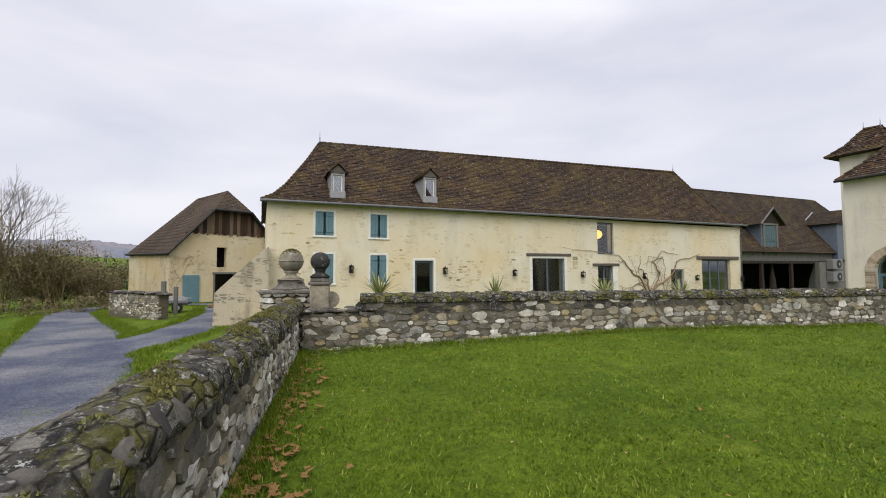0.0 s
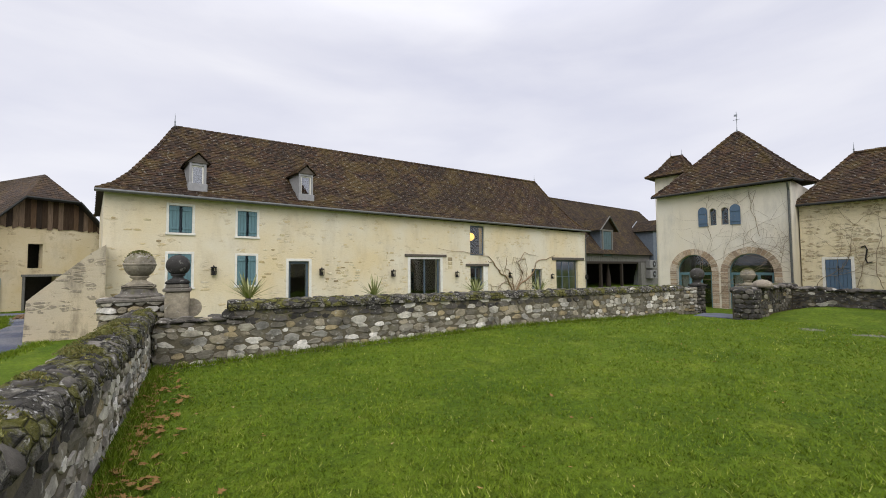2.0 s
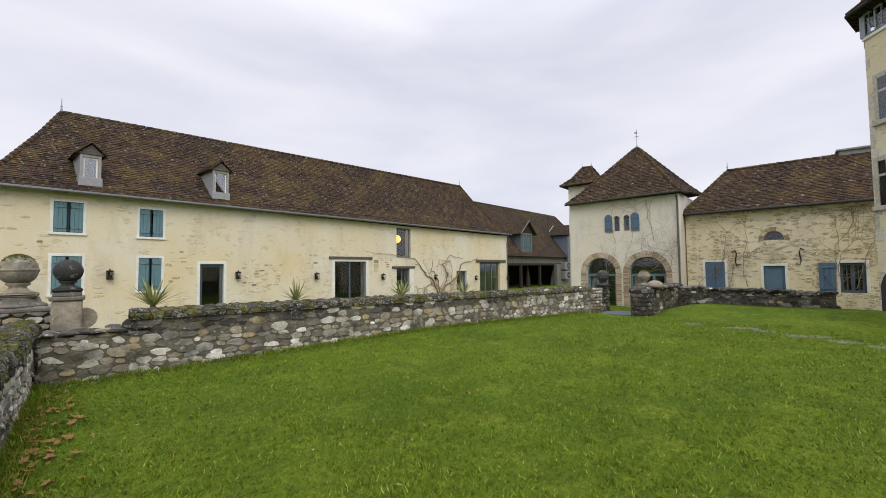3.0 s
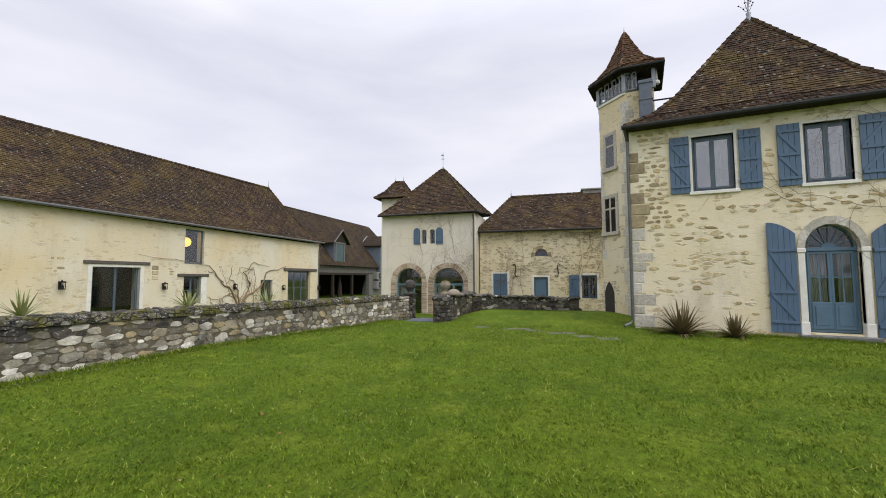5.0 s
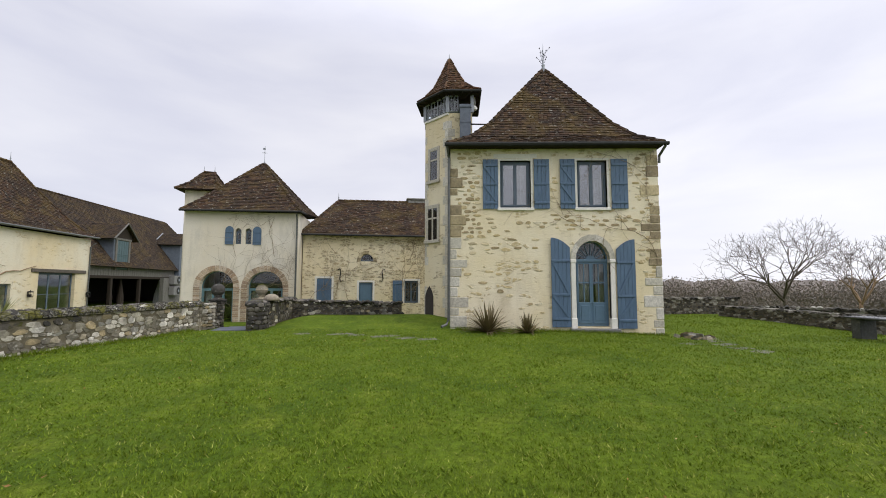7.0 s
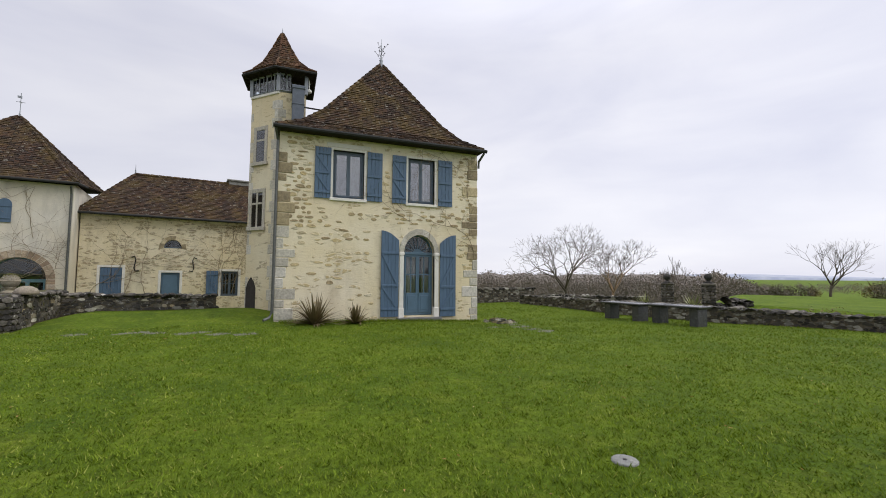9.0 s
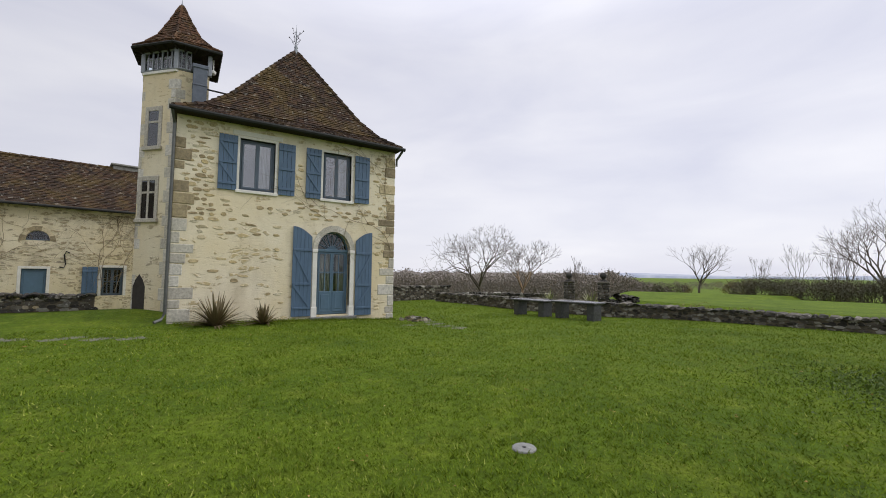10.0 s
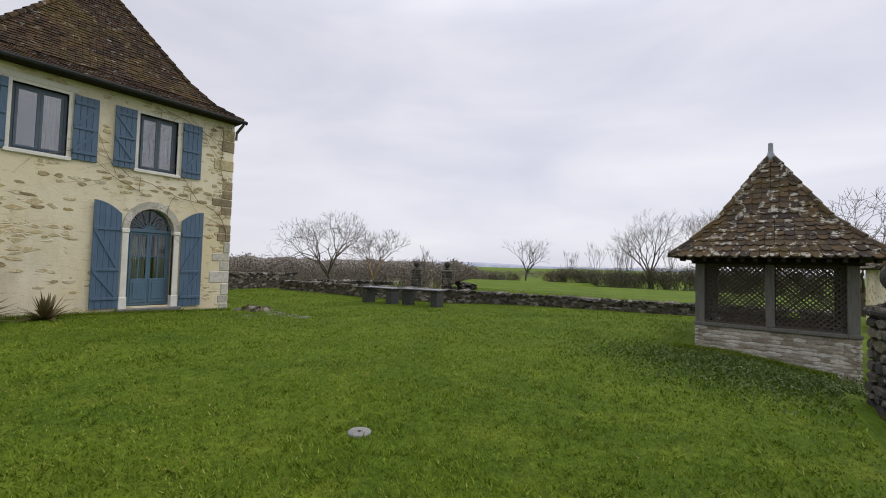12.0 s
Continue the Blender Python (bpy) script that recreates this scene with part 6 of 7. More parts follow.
# moss cushions on the near coping
q = random.Random(58)
s = Shape()
for _ in range(900):
    cx, a, cr = q.uniform(2.0, 12.5), q.gauss(1.75, 0.5), q.uniform(0.018, 0.075)
    if noise.noise((cx * 1.7, a * 0.8, 6)) < 0.0:
        continue
    cy, cz = 0.21 - math.cos(a) * 0.225, NEARTOP - 0.19 + max(0.0, math.sin(a)) * 0.212
    for _ in range(int(1300 * cr)):
        b, u = q.uniform(0, 2 * math.pi), math.sqrt(q.random())
        p_ = Vector((cx + cr * 1.5 * u * math.cos(b), cy + cr * u * math.sin(b), cz + cr * 0.45 * (1 - u * u) - 0.004))
        d_ = Vector((q.gauss(0, 0.5), q.gauss(0, 0.5), 1)) * 0.012
        e_ = Vector((math.cos(b * 7), math.sin(b * 7), 0)) * 0.006
        s.add([p_ - e_, p_ + e_, p_ + d_], [(0, 1, 2)])
tagged(part("moss", s, M_MOSS, near_wall, "yellow-green moss cushions on the coping"), kind="stuff")

# stones that show through the manor's lime coat
EXPOSED_MESH = [t.mesh("exposed_stone", M_EXPOSED, False) for t in STONE_SHAPES]


def exposed_stones(parent, zones, keep_out, seed):
    """zones: x and z ranges and how many stones; none lies in a keep_out rectangle."""
    r = random.Random(seed)
    laid = []
    for x0, x1, za, zb, count in zones:
        for _ in range(count * 4):
            if count <= 0:
                break
            w, h = r.uniform(0.13, 0.34), r.uniform(0.06, 0.13)
            x, z = r.uniform(x0, x1), za + 0.145 * int(r.uniform(0, (zb - za) / 0.145)) + 0.07
            if any(a - w / 2 < x < b + w / 2 and c - h / 2 < z < d + h / 2 for a, b, c, d in keep_out) or any(abs(x - a) < (w + b) * 0.52 and abs(z - c) < (h + d) * 0.52 for a, b, c, d in laid):
                continue
            laid.append((x, w, z, h))
            ob = new("exposed_stone", EXPOSED_MESH[r.randrange(len(EXPOSED_MESH))])
            ob.parent = parent
            ob.matrix_basis = pose(x, 0.036, z, 0, r.uniform(-5, 5), 0) @ Matrix.Diagonal((w, 0.1, h, 1))
            count -= 1


exposed_stones(manor, [(0.3, 1.05, 3.1, 6.15, 58), (0.45, 3.3, 2.7, 4.05, 22), (3.5, 3.72, 3.4, 6.1, 10), (3.3, 6.9, 3.35, 4.0, 24), (6.25, 6.95, 1.9, 6.1, 36), (0.5, 3.3, 0.5, 2.7, 14)],
               [(1.05, 3.5, 4.0, 6.1), (3.72, 6.2, 3.98, 6.0), (3.3, 6.35, 0, 3.36)], 91)
exposed_stones(barn, [(9.2, 11.3, 0.9, 2.0, 26), (12.8, 13.4, 1.9, 2.6, 6), (18.6, 19.3, 1.8, 2.4, 5), (0.3, 2.0, 0.6, 3.8, 14), (5.9, 7.0, 1.2, 3.8, 7)], [(2.0, 3.1, 0.8, 4.5)], 92)

pier("gate_pier", -1.08, 10.05, 0.2, 1.10, 1.05, 0.7, "broad rubble pier with a stone cap under a globe planter", 21)
gp = ball_finial("globe_planter", -1.05, 10.05, 1.26, 0.26, M_URN, "weathered stone globe with a mossy crown on a pier", True, True)
part("plinth", Shape().lathe([(0.40, -0.16), (0.38, -0.12), (0.31, -0.09), (0.28, 0.0)], 20), M_COPE, gp, "lichened sloping plinth", True)
dp = thing("gate_pier", pose(-0.37, 9.0, 0), "narrow dressed stone pier under a dark ball finial", "pier")
part("shaft", Shape().cbox(-0.19, 0.19, -0.19, 0.19, -0.6, 1.22, 0.02), M_URN, dp)
part("capstone", Shape().cbox(-0.22, 0.22, -0.22, 0.22, 1.224, 1.29, 0.015).cbox(-0.18, 0.18, -0.18, 0.18, 1.29, 1.36, 0.015), M_COPE, dp)
part("scroll", Shape().tube([(0.22, -0.08, 0.92), (0.22, 0.08, 0.92)], 0.17, 14), M_URN, dp, "rounded side stone of the pier")
ball_finial("ball_finial", -0.37, 9.0, 1.36, 0.19, M_URN_DARK, "blackened stone ball finial on a moulded foot")
pier("gate_pier", 14.6, 8.35, -0.1, 0.88, 0.5, 0.5, "rubble wall end at the slate path opening", 23, 5, cap=False)
pier("pedestal", 16.75, 9.11, -0.55, 0.84, 0.36, 0.36, "dark stone pedestal before the arches", 28, 10, dark=True)
ball_finial("ball_finial", 16.75, 9.11, 0.84, 0.25, M_URN_DARK, "blackened stone ball finial on a pedestal")
pier("gate_pier", 14.15, 6.25, -0.1, 0.88, 0.5, 0.5, "lichened rubble wall end beside the slate path", 24, 5, cap=False, dark=True)
pier("pedestal", 17.47, 7.68, -0.55, 0.86, 0.34, 0.34, "pale stone pedestal before the arches", 29, 10)
ball_finial("globe_planter", 17.47, 7.68, 0.86, 0.23, M_URN, "small stone globe planter topped with green moss", True, True)
solo("dome_stone", Shape().lathe([(0.26, 0.94), (0.27, 1.0), (0.22, 1.1), (0.12, 1.16), (0.01, 1.18)], 16, 15.0, 6.2), M_BASEWALL, "pale rounded stone lying on the wall", "stone", smooth=True)
for x, y in ((15.89, -18.79), (14.23, -19.53)):
    t = pier("gate_post", x, y, -0.15, 1.28, 0.5, 0.5, "dark slender stone gate post at the lawn's edge", int(x * 10), 40, dark=True)
    ball_finial("ball_finial", x, y, 1.28, 0.17, M_URN_DARK, "dark stone ball on a gate post")
pile = thing("rubble_heap", pose(13.38, -20.12, -0.1), "stepped heap of dark dry stones by the gate post", "stones")
for i in range(70):
    zz = rng.uniform(0, 0.75)
    ob = new("stone", DARK_MESH[rng.randrange(14)])
    ob.parent = pile
    ob.matrix_basis = pose(rng.gauss(0, 0.42 * (1 - zz * 0.7)), rng.gauss(0, 0.3 * (1 - zz * 0.7)), zz * (1 - 0.1), rng.uniform(-20, 20), rng.uniform(-20, 20), rng.uniform(0, 180)) @ Matrix.Diagonal((0.34, 0.24, 0.16, 1))
pier("gate_pier", -1.5, -7.75, -0.35, 1.15, 0.52, 0.52, "tall mossy rubble pier beside the lattice pavilion", 27, 10, dark=True)
ball_finial("ball_finial", -1.5, -7.75, 1.15, 0.22, M_URN_DARK, "dark stone ball finial on a tall pier")

# ---------------------------------------------------------------- paving
path = thing("slate_path", pose(0, 0, 0), "blue slate steps through the wall to the gatehouse", "path", kind="structure")
for i in range(9):
    t = i / 8
    x, y = 14.5 + 7.9 * t, 7.2 + 1.65 * t
    part("slab", Shape().cbox(-0.5, 0.5, -0.62, 0.62, -0.12, 0.0, 0.02, pose(x, y, ground_z(x, y) + 0.035, 0, 0, 12)), M_SLATE, path)
flags = thing("stepping_stones", pose(0, 0, 0), "worn grey flagstones sunk in the turf", "path", kind="structure")
for x, y, a, w in ((13.25, 4.3, 20, 0.8), (13.2, 3.3, 5, 0.9), (13.0, 2.6, -10, 0.7), (12.75, 1.8, 15, 0.9), (12.4, 1.1, 30, 0.7), (12.1, 0.5, 0, 0.6), (13.05, -7.9, 10, 0.8), (12.4, -7.7, 40, 0.7), (11.6, -7.5, 15, 0.8), (10.9, -7.4, 0, 0.6), (10.2, -7.35, 25, 0.7), (13.6, -8.2, 60, 0.6), (11.7, -6.6, 10, 0.5)):
    part("slab", Shape().cbox(-w / 2, w / 2, -0.22, 0.22, -0.1, 0.0, 0.03, pose(x, y, lawn_z(x, y) + 0.004, rng.uniform(-1, 1), rng.uniform(-1, 1), a - 75)), M_FLAG, flags)
corner = thing("rubble_heap", pose(13.9, -7.7, lawn_z(13.9, -7.7)), "few pale broken stones at the foot of the house corner", "stones")
q = random.Random(64)
for i in range(16):
    ob = new("stone", STONE_MESH[q.randrange(14)])
    ob.parent = corner
    ob.matrix_basis = pose(q.uniform(-0.9, 0.35), q.uniform(-0.45, 0.4), 0.03, q.uniform(60, 110), q.uniform(-20, 20), q.uniform(0, 180)) @ Matrix.Diagonal((q.uniform(0.15, 0.42), 0.12, q.uniform(0.12, 0.28), 1))
cap = thing("manhole_cap", pose(2.81, -2.97, lawn_z(2.81, -2.97)), "round pale concrete cap set in the lawn", "cover")
part("disc", Shape().lathe([(0.105, -0.02), (0.108, 0.010), (0.098, 0.018), (0.03, 0.017), (0.005, 0.017)], 28), M_GREYSLAB, cap, "", True)
part("knob", Shape().lathe([(0.018, 0.012), (0.018, 0.020), (0.004, 0.021)], 10), M_IRON, cap)

# ---------------------------------------------------------------- stone tables
def stone_table(x, y, turn, label):
    t = thing("stone_table", pose(x, y, lawn_z(x, y), 0, 0, turn), label, "table", "stone tables on the lawn")
    part("top", Shape().cbox(-0.93, 0.93, -0.38, 0.38, 0.61, 0.68, 0.02), M_TABLE, t)
    for sx in (-0.68, 0.68):
        part("leg", Shape().cbox(sx - 0.15, sx + 0.15, -0.26, 0.26, -0.05, 0.61, 0.02), M_TABLE, t)
    return t


stone_table(12.84, -12.96, 3, "dark wet stone slab table on two block legs")
stone_table(10.69, -13.19, 7, "dark wet stone slab table on block legs beside its twin")

# ---------------------------------------------------------------- lattice pavilion
HC, HS, HR = (-0.28, -12.62), 1.35, -1.7
hut = thing("lattice_pavilion", pose(HC[0], HC[1], 0, 0, 0, 180 + HR), "small square pavilion with lattice sides and a mossy scale-tile roof", "pavilion")
z0, z1 = 0.40, 1.72
for a in range(4):
    bm = pose(0, 0, 0, 0, 0, 90 * a)
    r = random.Random(60 + a)
    zc = -0.55
    base = part("base_wall", Shape().cbox(-HS + 0.02, HS - 0.22, -HS + 0.03, -HS + 0.27, -0.7, z0 - 0.03, 0.02, bm), M_BASEWALL, hut)
    while zc < z0 - 0.08:
        h = r.uniform(0.05, 0.095)
        x = -HS
        while x < HS - 0.02:
            sw = min(r.uniform(0.13, 0.36), HS - x)
            if a in (0, 1, 3):
                ob = new("stone", bpy.data.meshes["stone.wash"] if "stone.wash" in bpy.data.meshes else STONE_SHAPES[3].mesh("stone.wash", M_BASEWALL, False))
                ob.parent = base
                ob.matrix_basis = bm @ pose(x + sw / 2, -HS + 0.05, zc + h / 2, 0, r.uniform(-2, 2), 0) @ Matrix.Diagonal((sw * 1.02, 0.065, h * 1.0, 1))
            x += sw
        zc += h
    part("sill_beam", Shape().cbox(-HS, HS - 0.2, -HS - 0.02, -HS + 0.2, z0 - 0.03, z0 + 0.05, 0.012, bm), M_GREYWOOD, hut)
    part("post", Shape().cbox(-HS + 0.02, -HS + 0.2, -HS + 0.02, -HS + 0.2, z0, z1 + 0.2, 0.015, bm), M_GREYWOOD, hut)
    part("post", Shape().cbox(-0.08, 0.08, -HS + 0.03, -HS + 0.19, z0 + 0.05, z1 + 0.1, 0.012, bm), M_GREYWOOD, hut)
    part("wall_plate", Shape().cbox(-HS - 0.05, HS + 0.05, -HS - 0.02, -HS + 0.22, z1 + 0.02, z1 + 0.2, 0.015, bm), M_DARKWOOD, hut)
    for px0, px1 in ((-HS + 0.2, -0.08), (0.08, HS - 0.18)):
        lat = part("lattice_panel", Shape().box(px0, px1, -HS + 0.09, -HS + 0.13, z0 + 0.05, z0 + 0.09).box(px0, px1, -HS + 0.09, -HS + 0.13, z1 - 0.02, z1 + 0.03), M_LATTICE, hut)
        w, h = px1 - px0, z1 - z0 - 0.08
        step = 0.105
        joint = Shape()
        for d in (1, -1):
            c = -h
            while c < w:
                ua, ub = max(0.0, c), min(w, c + h)
                if ub - ua > 0.04:
                    za, zb = ua - c, ub - c
                    xa, xb = (px0 + ua, px0 + ub) if d > 0 else (px1 - ua, px1 - ub)
                    e = 0.017
                    sl = Shape().slab([(xa - e, z0 + 0.07 + za), (xa + e, z0 + 0.07 + za), (xb + e, z0 + 0.07 + zb), (xb - e, z0 + 0.07 + zb)], -HS + (0.10 if d > 0 else 0.112), -HS + (0.111 if d > 0 else 0.123))
                    sl.v = [tuple(bm @ Vector(v)) for v in sl.v]
                    if a == 0:
                        part("slat", sl, M_LATTICE, lat)
                    else:
                        joint.add(sl.v, sl.f)
                c += step
        if joint.v:
            tagged(part("slats", joint, M_LATTICE, lat), kind="stuff")
        lat.data.transform(bm)
oh = 0.42
hip_roof(hut, [ring4(-HS - oh, HS + oh, -HS - oh, HS + oh, 1.90), ring4(-1.40, 1.40, -1.40, 1.40, 2.26), ring4(-0.96, 0.96, -0.96, 0.96, 2.74), ring4(-0.50, 0.50, -0.50, 0.50, 3.50), ring4(-0.05, 0.05, -0.05, 0.05, 4.26)], M_TILE_HUT, course=0.13, width=0.16, ridge=0.06, seed=37, round_end=True, label="steep mossy scale-tile roof with flared eaves")
for sx in range(-7, 8):
    part("rafter_end", Shape().cbox(sx * 0.22 - 0.035, sx * 0.22 + 0.035, -HS - oh + 0.03, -HS, 1.79, 1.88, 0.008), M_DARKWOOD, hut)
part("lead_cap", Shape().lathe([(0.13, 4.16), (0.10, 4.27), (0.055, 4.38), (0.045, 4.56), (0.05, 4.6), (0.01, 4.62)], 12), M_LEAD, hut, "grey lead cap at the apex", True)
part("dark_floor", Shape().box(-HS + 0.25, HS - 0.25, -HS + 0.25, HS - 0.25, -0.3, 0.1), M_DARK, hut)

# ---------------------------------------------------------------- old barn by the drive
ob_ = thing("old_barn", front(36, 34.6, 10.2), "old ochre barn with a half-hipped tile roof and boarded gable", "barn")
OW, OD = 8.3, 10.5
part("wall", pierced(0, OW, -1.2, 3.0, 0.5, [(3.15, 4.7, -0.95, 1.3), (3.24, 3.98, 1.85, 3.0)]), M_FARBARN, ob_)
part("upper_wall", pierced(1.6, OW - 1.6, 3.0, 4.75, 0.45, [(3.24, 3.98, 3.0, 3.4)]), M_FARBARN, ob_)
part("gable_shoulder", Shape().slab([(0.1, 3.0), (1.6, 3.0), (1.6, 4.65)], 0, 0.45), M_FARBARN, ob_)
part("gable_shoulder", Shape().slab([(OW - 1.6, 3.0), (OW - 0.1, 3.0), (OW - 1.6, 4.7)], 0, 0.45), M_FARBARN, ob_)
part("side_wall", Shape().box(0, 0.45, 0.5, OD, -1.2, 2.9), M_FARBARN, ob_)
part("side_wall", Shape().box(OW - 0.45, OW, 0.5, OD, -1.2, 2.9), M_FARBARN, ob_)
part("back_wall", Shape().box(0.45, OW - 0.45, OD - 0.45, OD, -1.2, 2.9), M_FARBARN, ob_)
# added near-black screen, painted dark of the barn behind its openings
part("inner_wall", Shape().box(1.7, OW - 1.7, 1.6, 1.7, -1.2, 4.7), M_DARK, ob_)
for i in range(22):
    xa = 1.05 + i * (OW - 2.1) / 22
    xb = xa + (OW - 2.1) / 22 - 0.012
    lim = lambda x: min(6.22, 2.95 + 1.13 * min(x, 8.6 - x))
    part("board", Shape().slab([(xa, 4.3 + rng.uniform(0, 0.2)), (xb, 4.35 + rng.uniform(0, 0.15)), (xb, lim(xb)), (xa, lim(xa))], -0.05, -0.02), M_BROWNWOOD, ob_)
# near-black sheet that paints the dark behind the gable boards
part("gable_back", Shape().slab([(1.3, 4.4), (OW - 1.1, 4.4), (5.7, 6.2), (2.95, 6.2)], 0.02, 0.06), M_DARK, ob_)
e, rz, hz = 0.2, 8.12, 6.3
hy, rx = 0.9, 4.3
deck_pts = Shape()
left = [(-e, -0.5, 2.82), (2.88, -0.5, hz), (rx, hy, rz), (rx, 7.3, rz + 0.08), (-e, 10.6, 3.05)]
right = [(8.75, -0.5, 2.82), (5.75, -0.5, hz), (rx, hy, rz), (rx, 7.3, rz + 0.08), (8.75, 10.6, 3.05)]
deck_pts.add(left, [(0, 1, 2, 3, 4)]).add(right, [(4, 3, 2, 1, 0)])
deck_pts.add([left[1], right[1], left[2]], [(0, 1, 2)]).add([left[4], right[4], left[3]], [(1, 0, 2)])
lo_ = len(deck_pts.v)
deck_pts.v += [(x, y, z - 0.12) for x, y, z in deck_pts.v]
deck_pts.f += [tuple(lo_ + i for i in f[::-1]) for f in list(deck_pts.f)]
orf = part("roof", deck_pts, M_DARKWOOD, ob_, "half-hipped brown tile roof")
rt = Shape()
tiles(rt, left[4], left[0], left[1], left[3], 0.16, 0.22, seed=71)
tiles(rt, left[3], left[1], left[2], Vector(left[3]) + Vector((0, 0, 0.01)), 0.16, 0.22, seed=72)
tiles(rt, left[1], right[1], (rx + 0.03, hy, rz), (rx - 0.03, hy, rz), 0.16, 0.22, seed=73)
tiles(rt, right[0], right[4], right[3], right[1], 0.16, 0.22, seed=74)
tagged(part("roof_tiles", rt, M_TILE_FAR, orf), kind="stuff")
part("verge_board", Shape().tube([left[0], left[1]], 0.07, 5).tube([right[0], right[1]], 0.07, 5).tube([left[1], right[1]], 0.08, 5), M_GUTTER, orf)
gutter(ob_, [(-e - 0.05, -0.5, 2.8), (-e - 0.05, 10.6, 3.03)], 0.08)
part("barn_door", Shape().cbox(0.9, 2.0, -0.12, -0.04, -0.95, 1.25, 0.015), M_TEAL, ob_, "blue-grey boarded door leaf")
part("door_frame", Shape().cbox(3.02, 3.15, -0.04, 0.3, -1.0, 1.3, 0.01).cbox(2.95, 5.0, -0.08, 0.3, 1.3, 1.45, 0.01), M_GREYWOOD, ob_)
creeper(ob_, (0.4, -0.8), 77, length=4.4, r=0.03, box=(0.05, 1.6, -1, 2.7))

# rubble yard wall with posts, and the trailer behind it
yard = rubble_wall("yard_wall", pose(-11.8, 25.53, 0, 0, 0, -38.6), 4.2, lambda x: -0.38 - 0.1 * x, lambda x: 0.53 - 0.012 * x, 0.5, "pale rubble yard wall beside the gravel drive", 31, near=(0, 5), core=M_MORTAR_PALE, cope=0.12)
for x, y, h in ((-8.45, 23.3, 1.15), (-8.7, 25.6, 0.8)):
    p = thing("gate_post", pose(x, y, -0.85), "grey weathered wooden gate post", "post")
    part("shaft", Shape().cbox(-0.09, 0.09, -0.09, 0.09, -0.2, h + 0.75, 0.02), M_GREYWOOD, p)
tr = thing("flatbed_trailer", pose(-9.75, 27.0, -0.78, 0, 0, 8), "low galvanised flatbed trailer with a pile of timber", "trailer")
part("bed", Shape().cbox(-1.25, 1.25, -0.6, 0.6, 0.42, 0.52, 0.02), M_GUTTER, tr)
for yy in (-0.6, 0.6):
    part("rail", Shape().tube([(-1.25, yy, 0.72), (1.25, yy, 0.72)], 0.03, 6), M_LEAD, tr)
    for xx in (-1.2, -0.4, 0.4, 1.2):
        part("stake", Shape().tube([(xx, yy, 0.5), (xx, yy, 0.74)], 0.025, 5), M_LEAD, tr)
for xx in (-0.75, 0.75):
    wh_ = part("wheel", Shape().tube([(xx, -0.74, 0.27), (xx, -0.58, 0.27)], 0.27, 14), M_IRON, tr)
    part("rim", Shape().tube([(xx, -0.75, 0.27), (xx, -0.735, 0.27)], 0.15, 10), M_LEAD, wh_)
for i in range(7):
    part("plank", Shape().cbox(-1.1 + rng.uniform(0, 0.4), 0.9 + rng.uniform(0, 0.3), -0.5 + 0.14 * i, -0.4 + 0.14 * i, 0.53, 0.66 + 0.09 * (i % 3), 0.01), M_ROOFLIGHT, tr)
logs = thing("firewood_heap", pose(-7.6, 29.4, -0.82), "small heap of pale cut logs beside the barn door", "logs")
for i in range(9):
    part("log", Shape().tube([(-0.5 + 0.13 * i, -0.3, 0.08 + 0.1 * (i % 2)), (-0.45 + 0.13 * i, 0.3, 0.08 + 0.1 * (i % 2))], 0.08, 7), M_BARK_PALE, logs)

# outbuilding behind the pavilion
out = thing("outbuilding", pose(-6.6, -23.2, -0.2, 0, 0, 180), "low rubble outbuilding with a mossy tile roof", "shed")
part("wall", Shape().box(-3.0, 3.0, -2.2, 2.2, -0.4, 2.1), M_WING, out)
hip_roof(out, [ring4(-3.35, 3.35, -2.55, 2.55, 2.05), [(-1.0, -0.05, 4.6), (1.0, -0.05, 4.6), (1.0, 0.05, 4.6), (-1.0, 0.05, 4.6)]], M_TILE_HUT, course=0.16, width=0.2, seed=51)

# ---------------------------------------------------------------- plants
def strap_plant(name, x, y, z, r, n, mat, label, seed, droop=0.6, wid=0.035):
    q = random.Random(seed)
    t = thing(name, pose(x, y, z), label, "plant")
    for i in range(n):
        a, lean, l = q.uniform(0, 2 * math.pi), q.uniform(0.2, 1.3), r * q.uniform(0.7, 1.2)
        d = Vector((math.cos(a), math.sin(a), 0))
        side = Vector((-math.sin(a), math.cos(a), 0))
        s, pts = Shape(), []
        for k in range(6):
            u = k / 5
            pts.append(d * l * u * math.sin(lean) + Vector((0, 0, l * (u * math.cos(lean) - droop * lean * 0.35 * u * u))) + d * 0.04)
        w = [wid * f for f in (0.6, 1.0, 0.95, 0.75, 0.45, 0.05)]
        verts = []
        for p, ww in zip(pts, w):
            verts += [p - side * ww, p + Vector((0, 0, -0.3 * ww)), p + side * ww]
        s.add(verts, [(3 * k + c, 3 * k + c + 1, 3 * k + c + 4, 3 * k + c + 3) for k in range(5) for c in (0, 1)])
        part("leaf", s, mat, t)
    return t


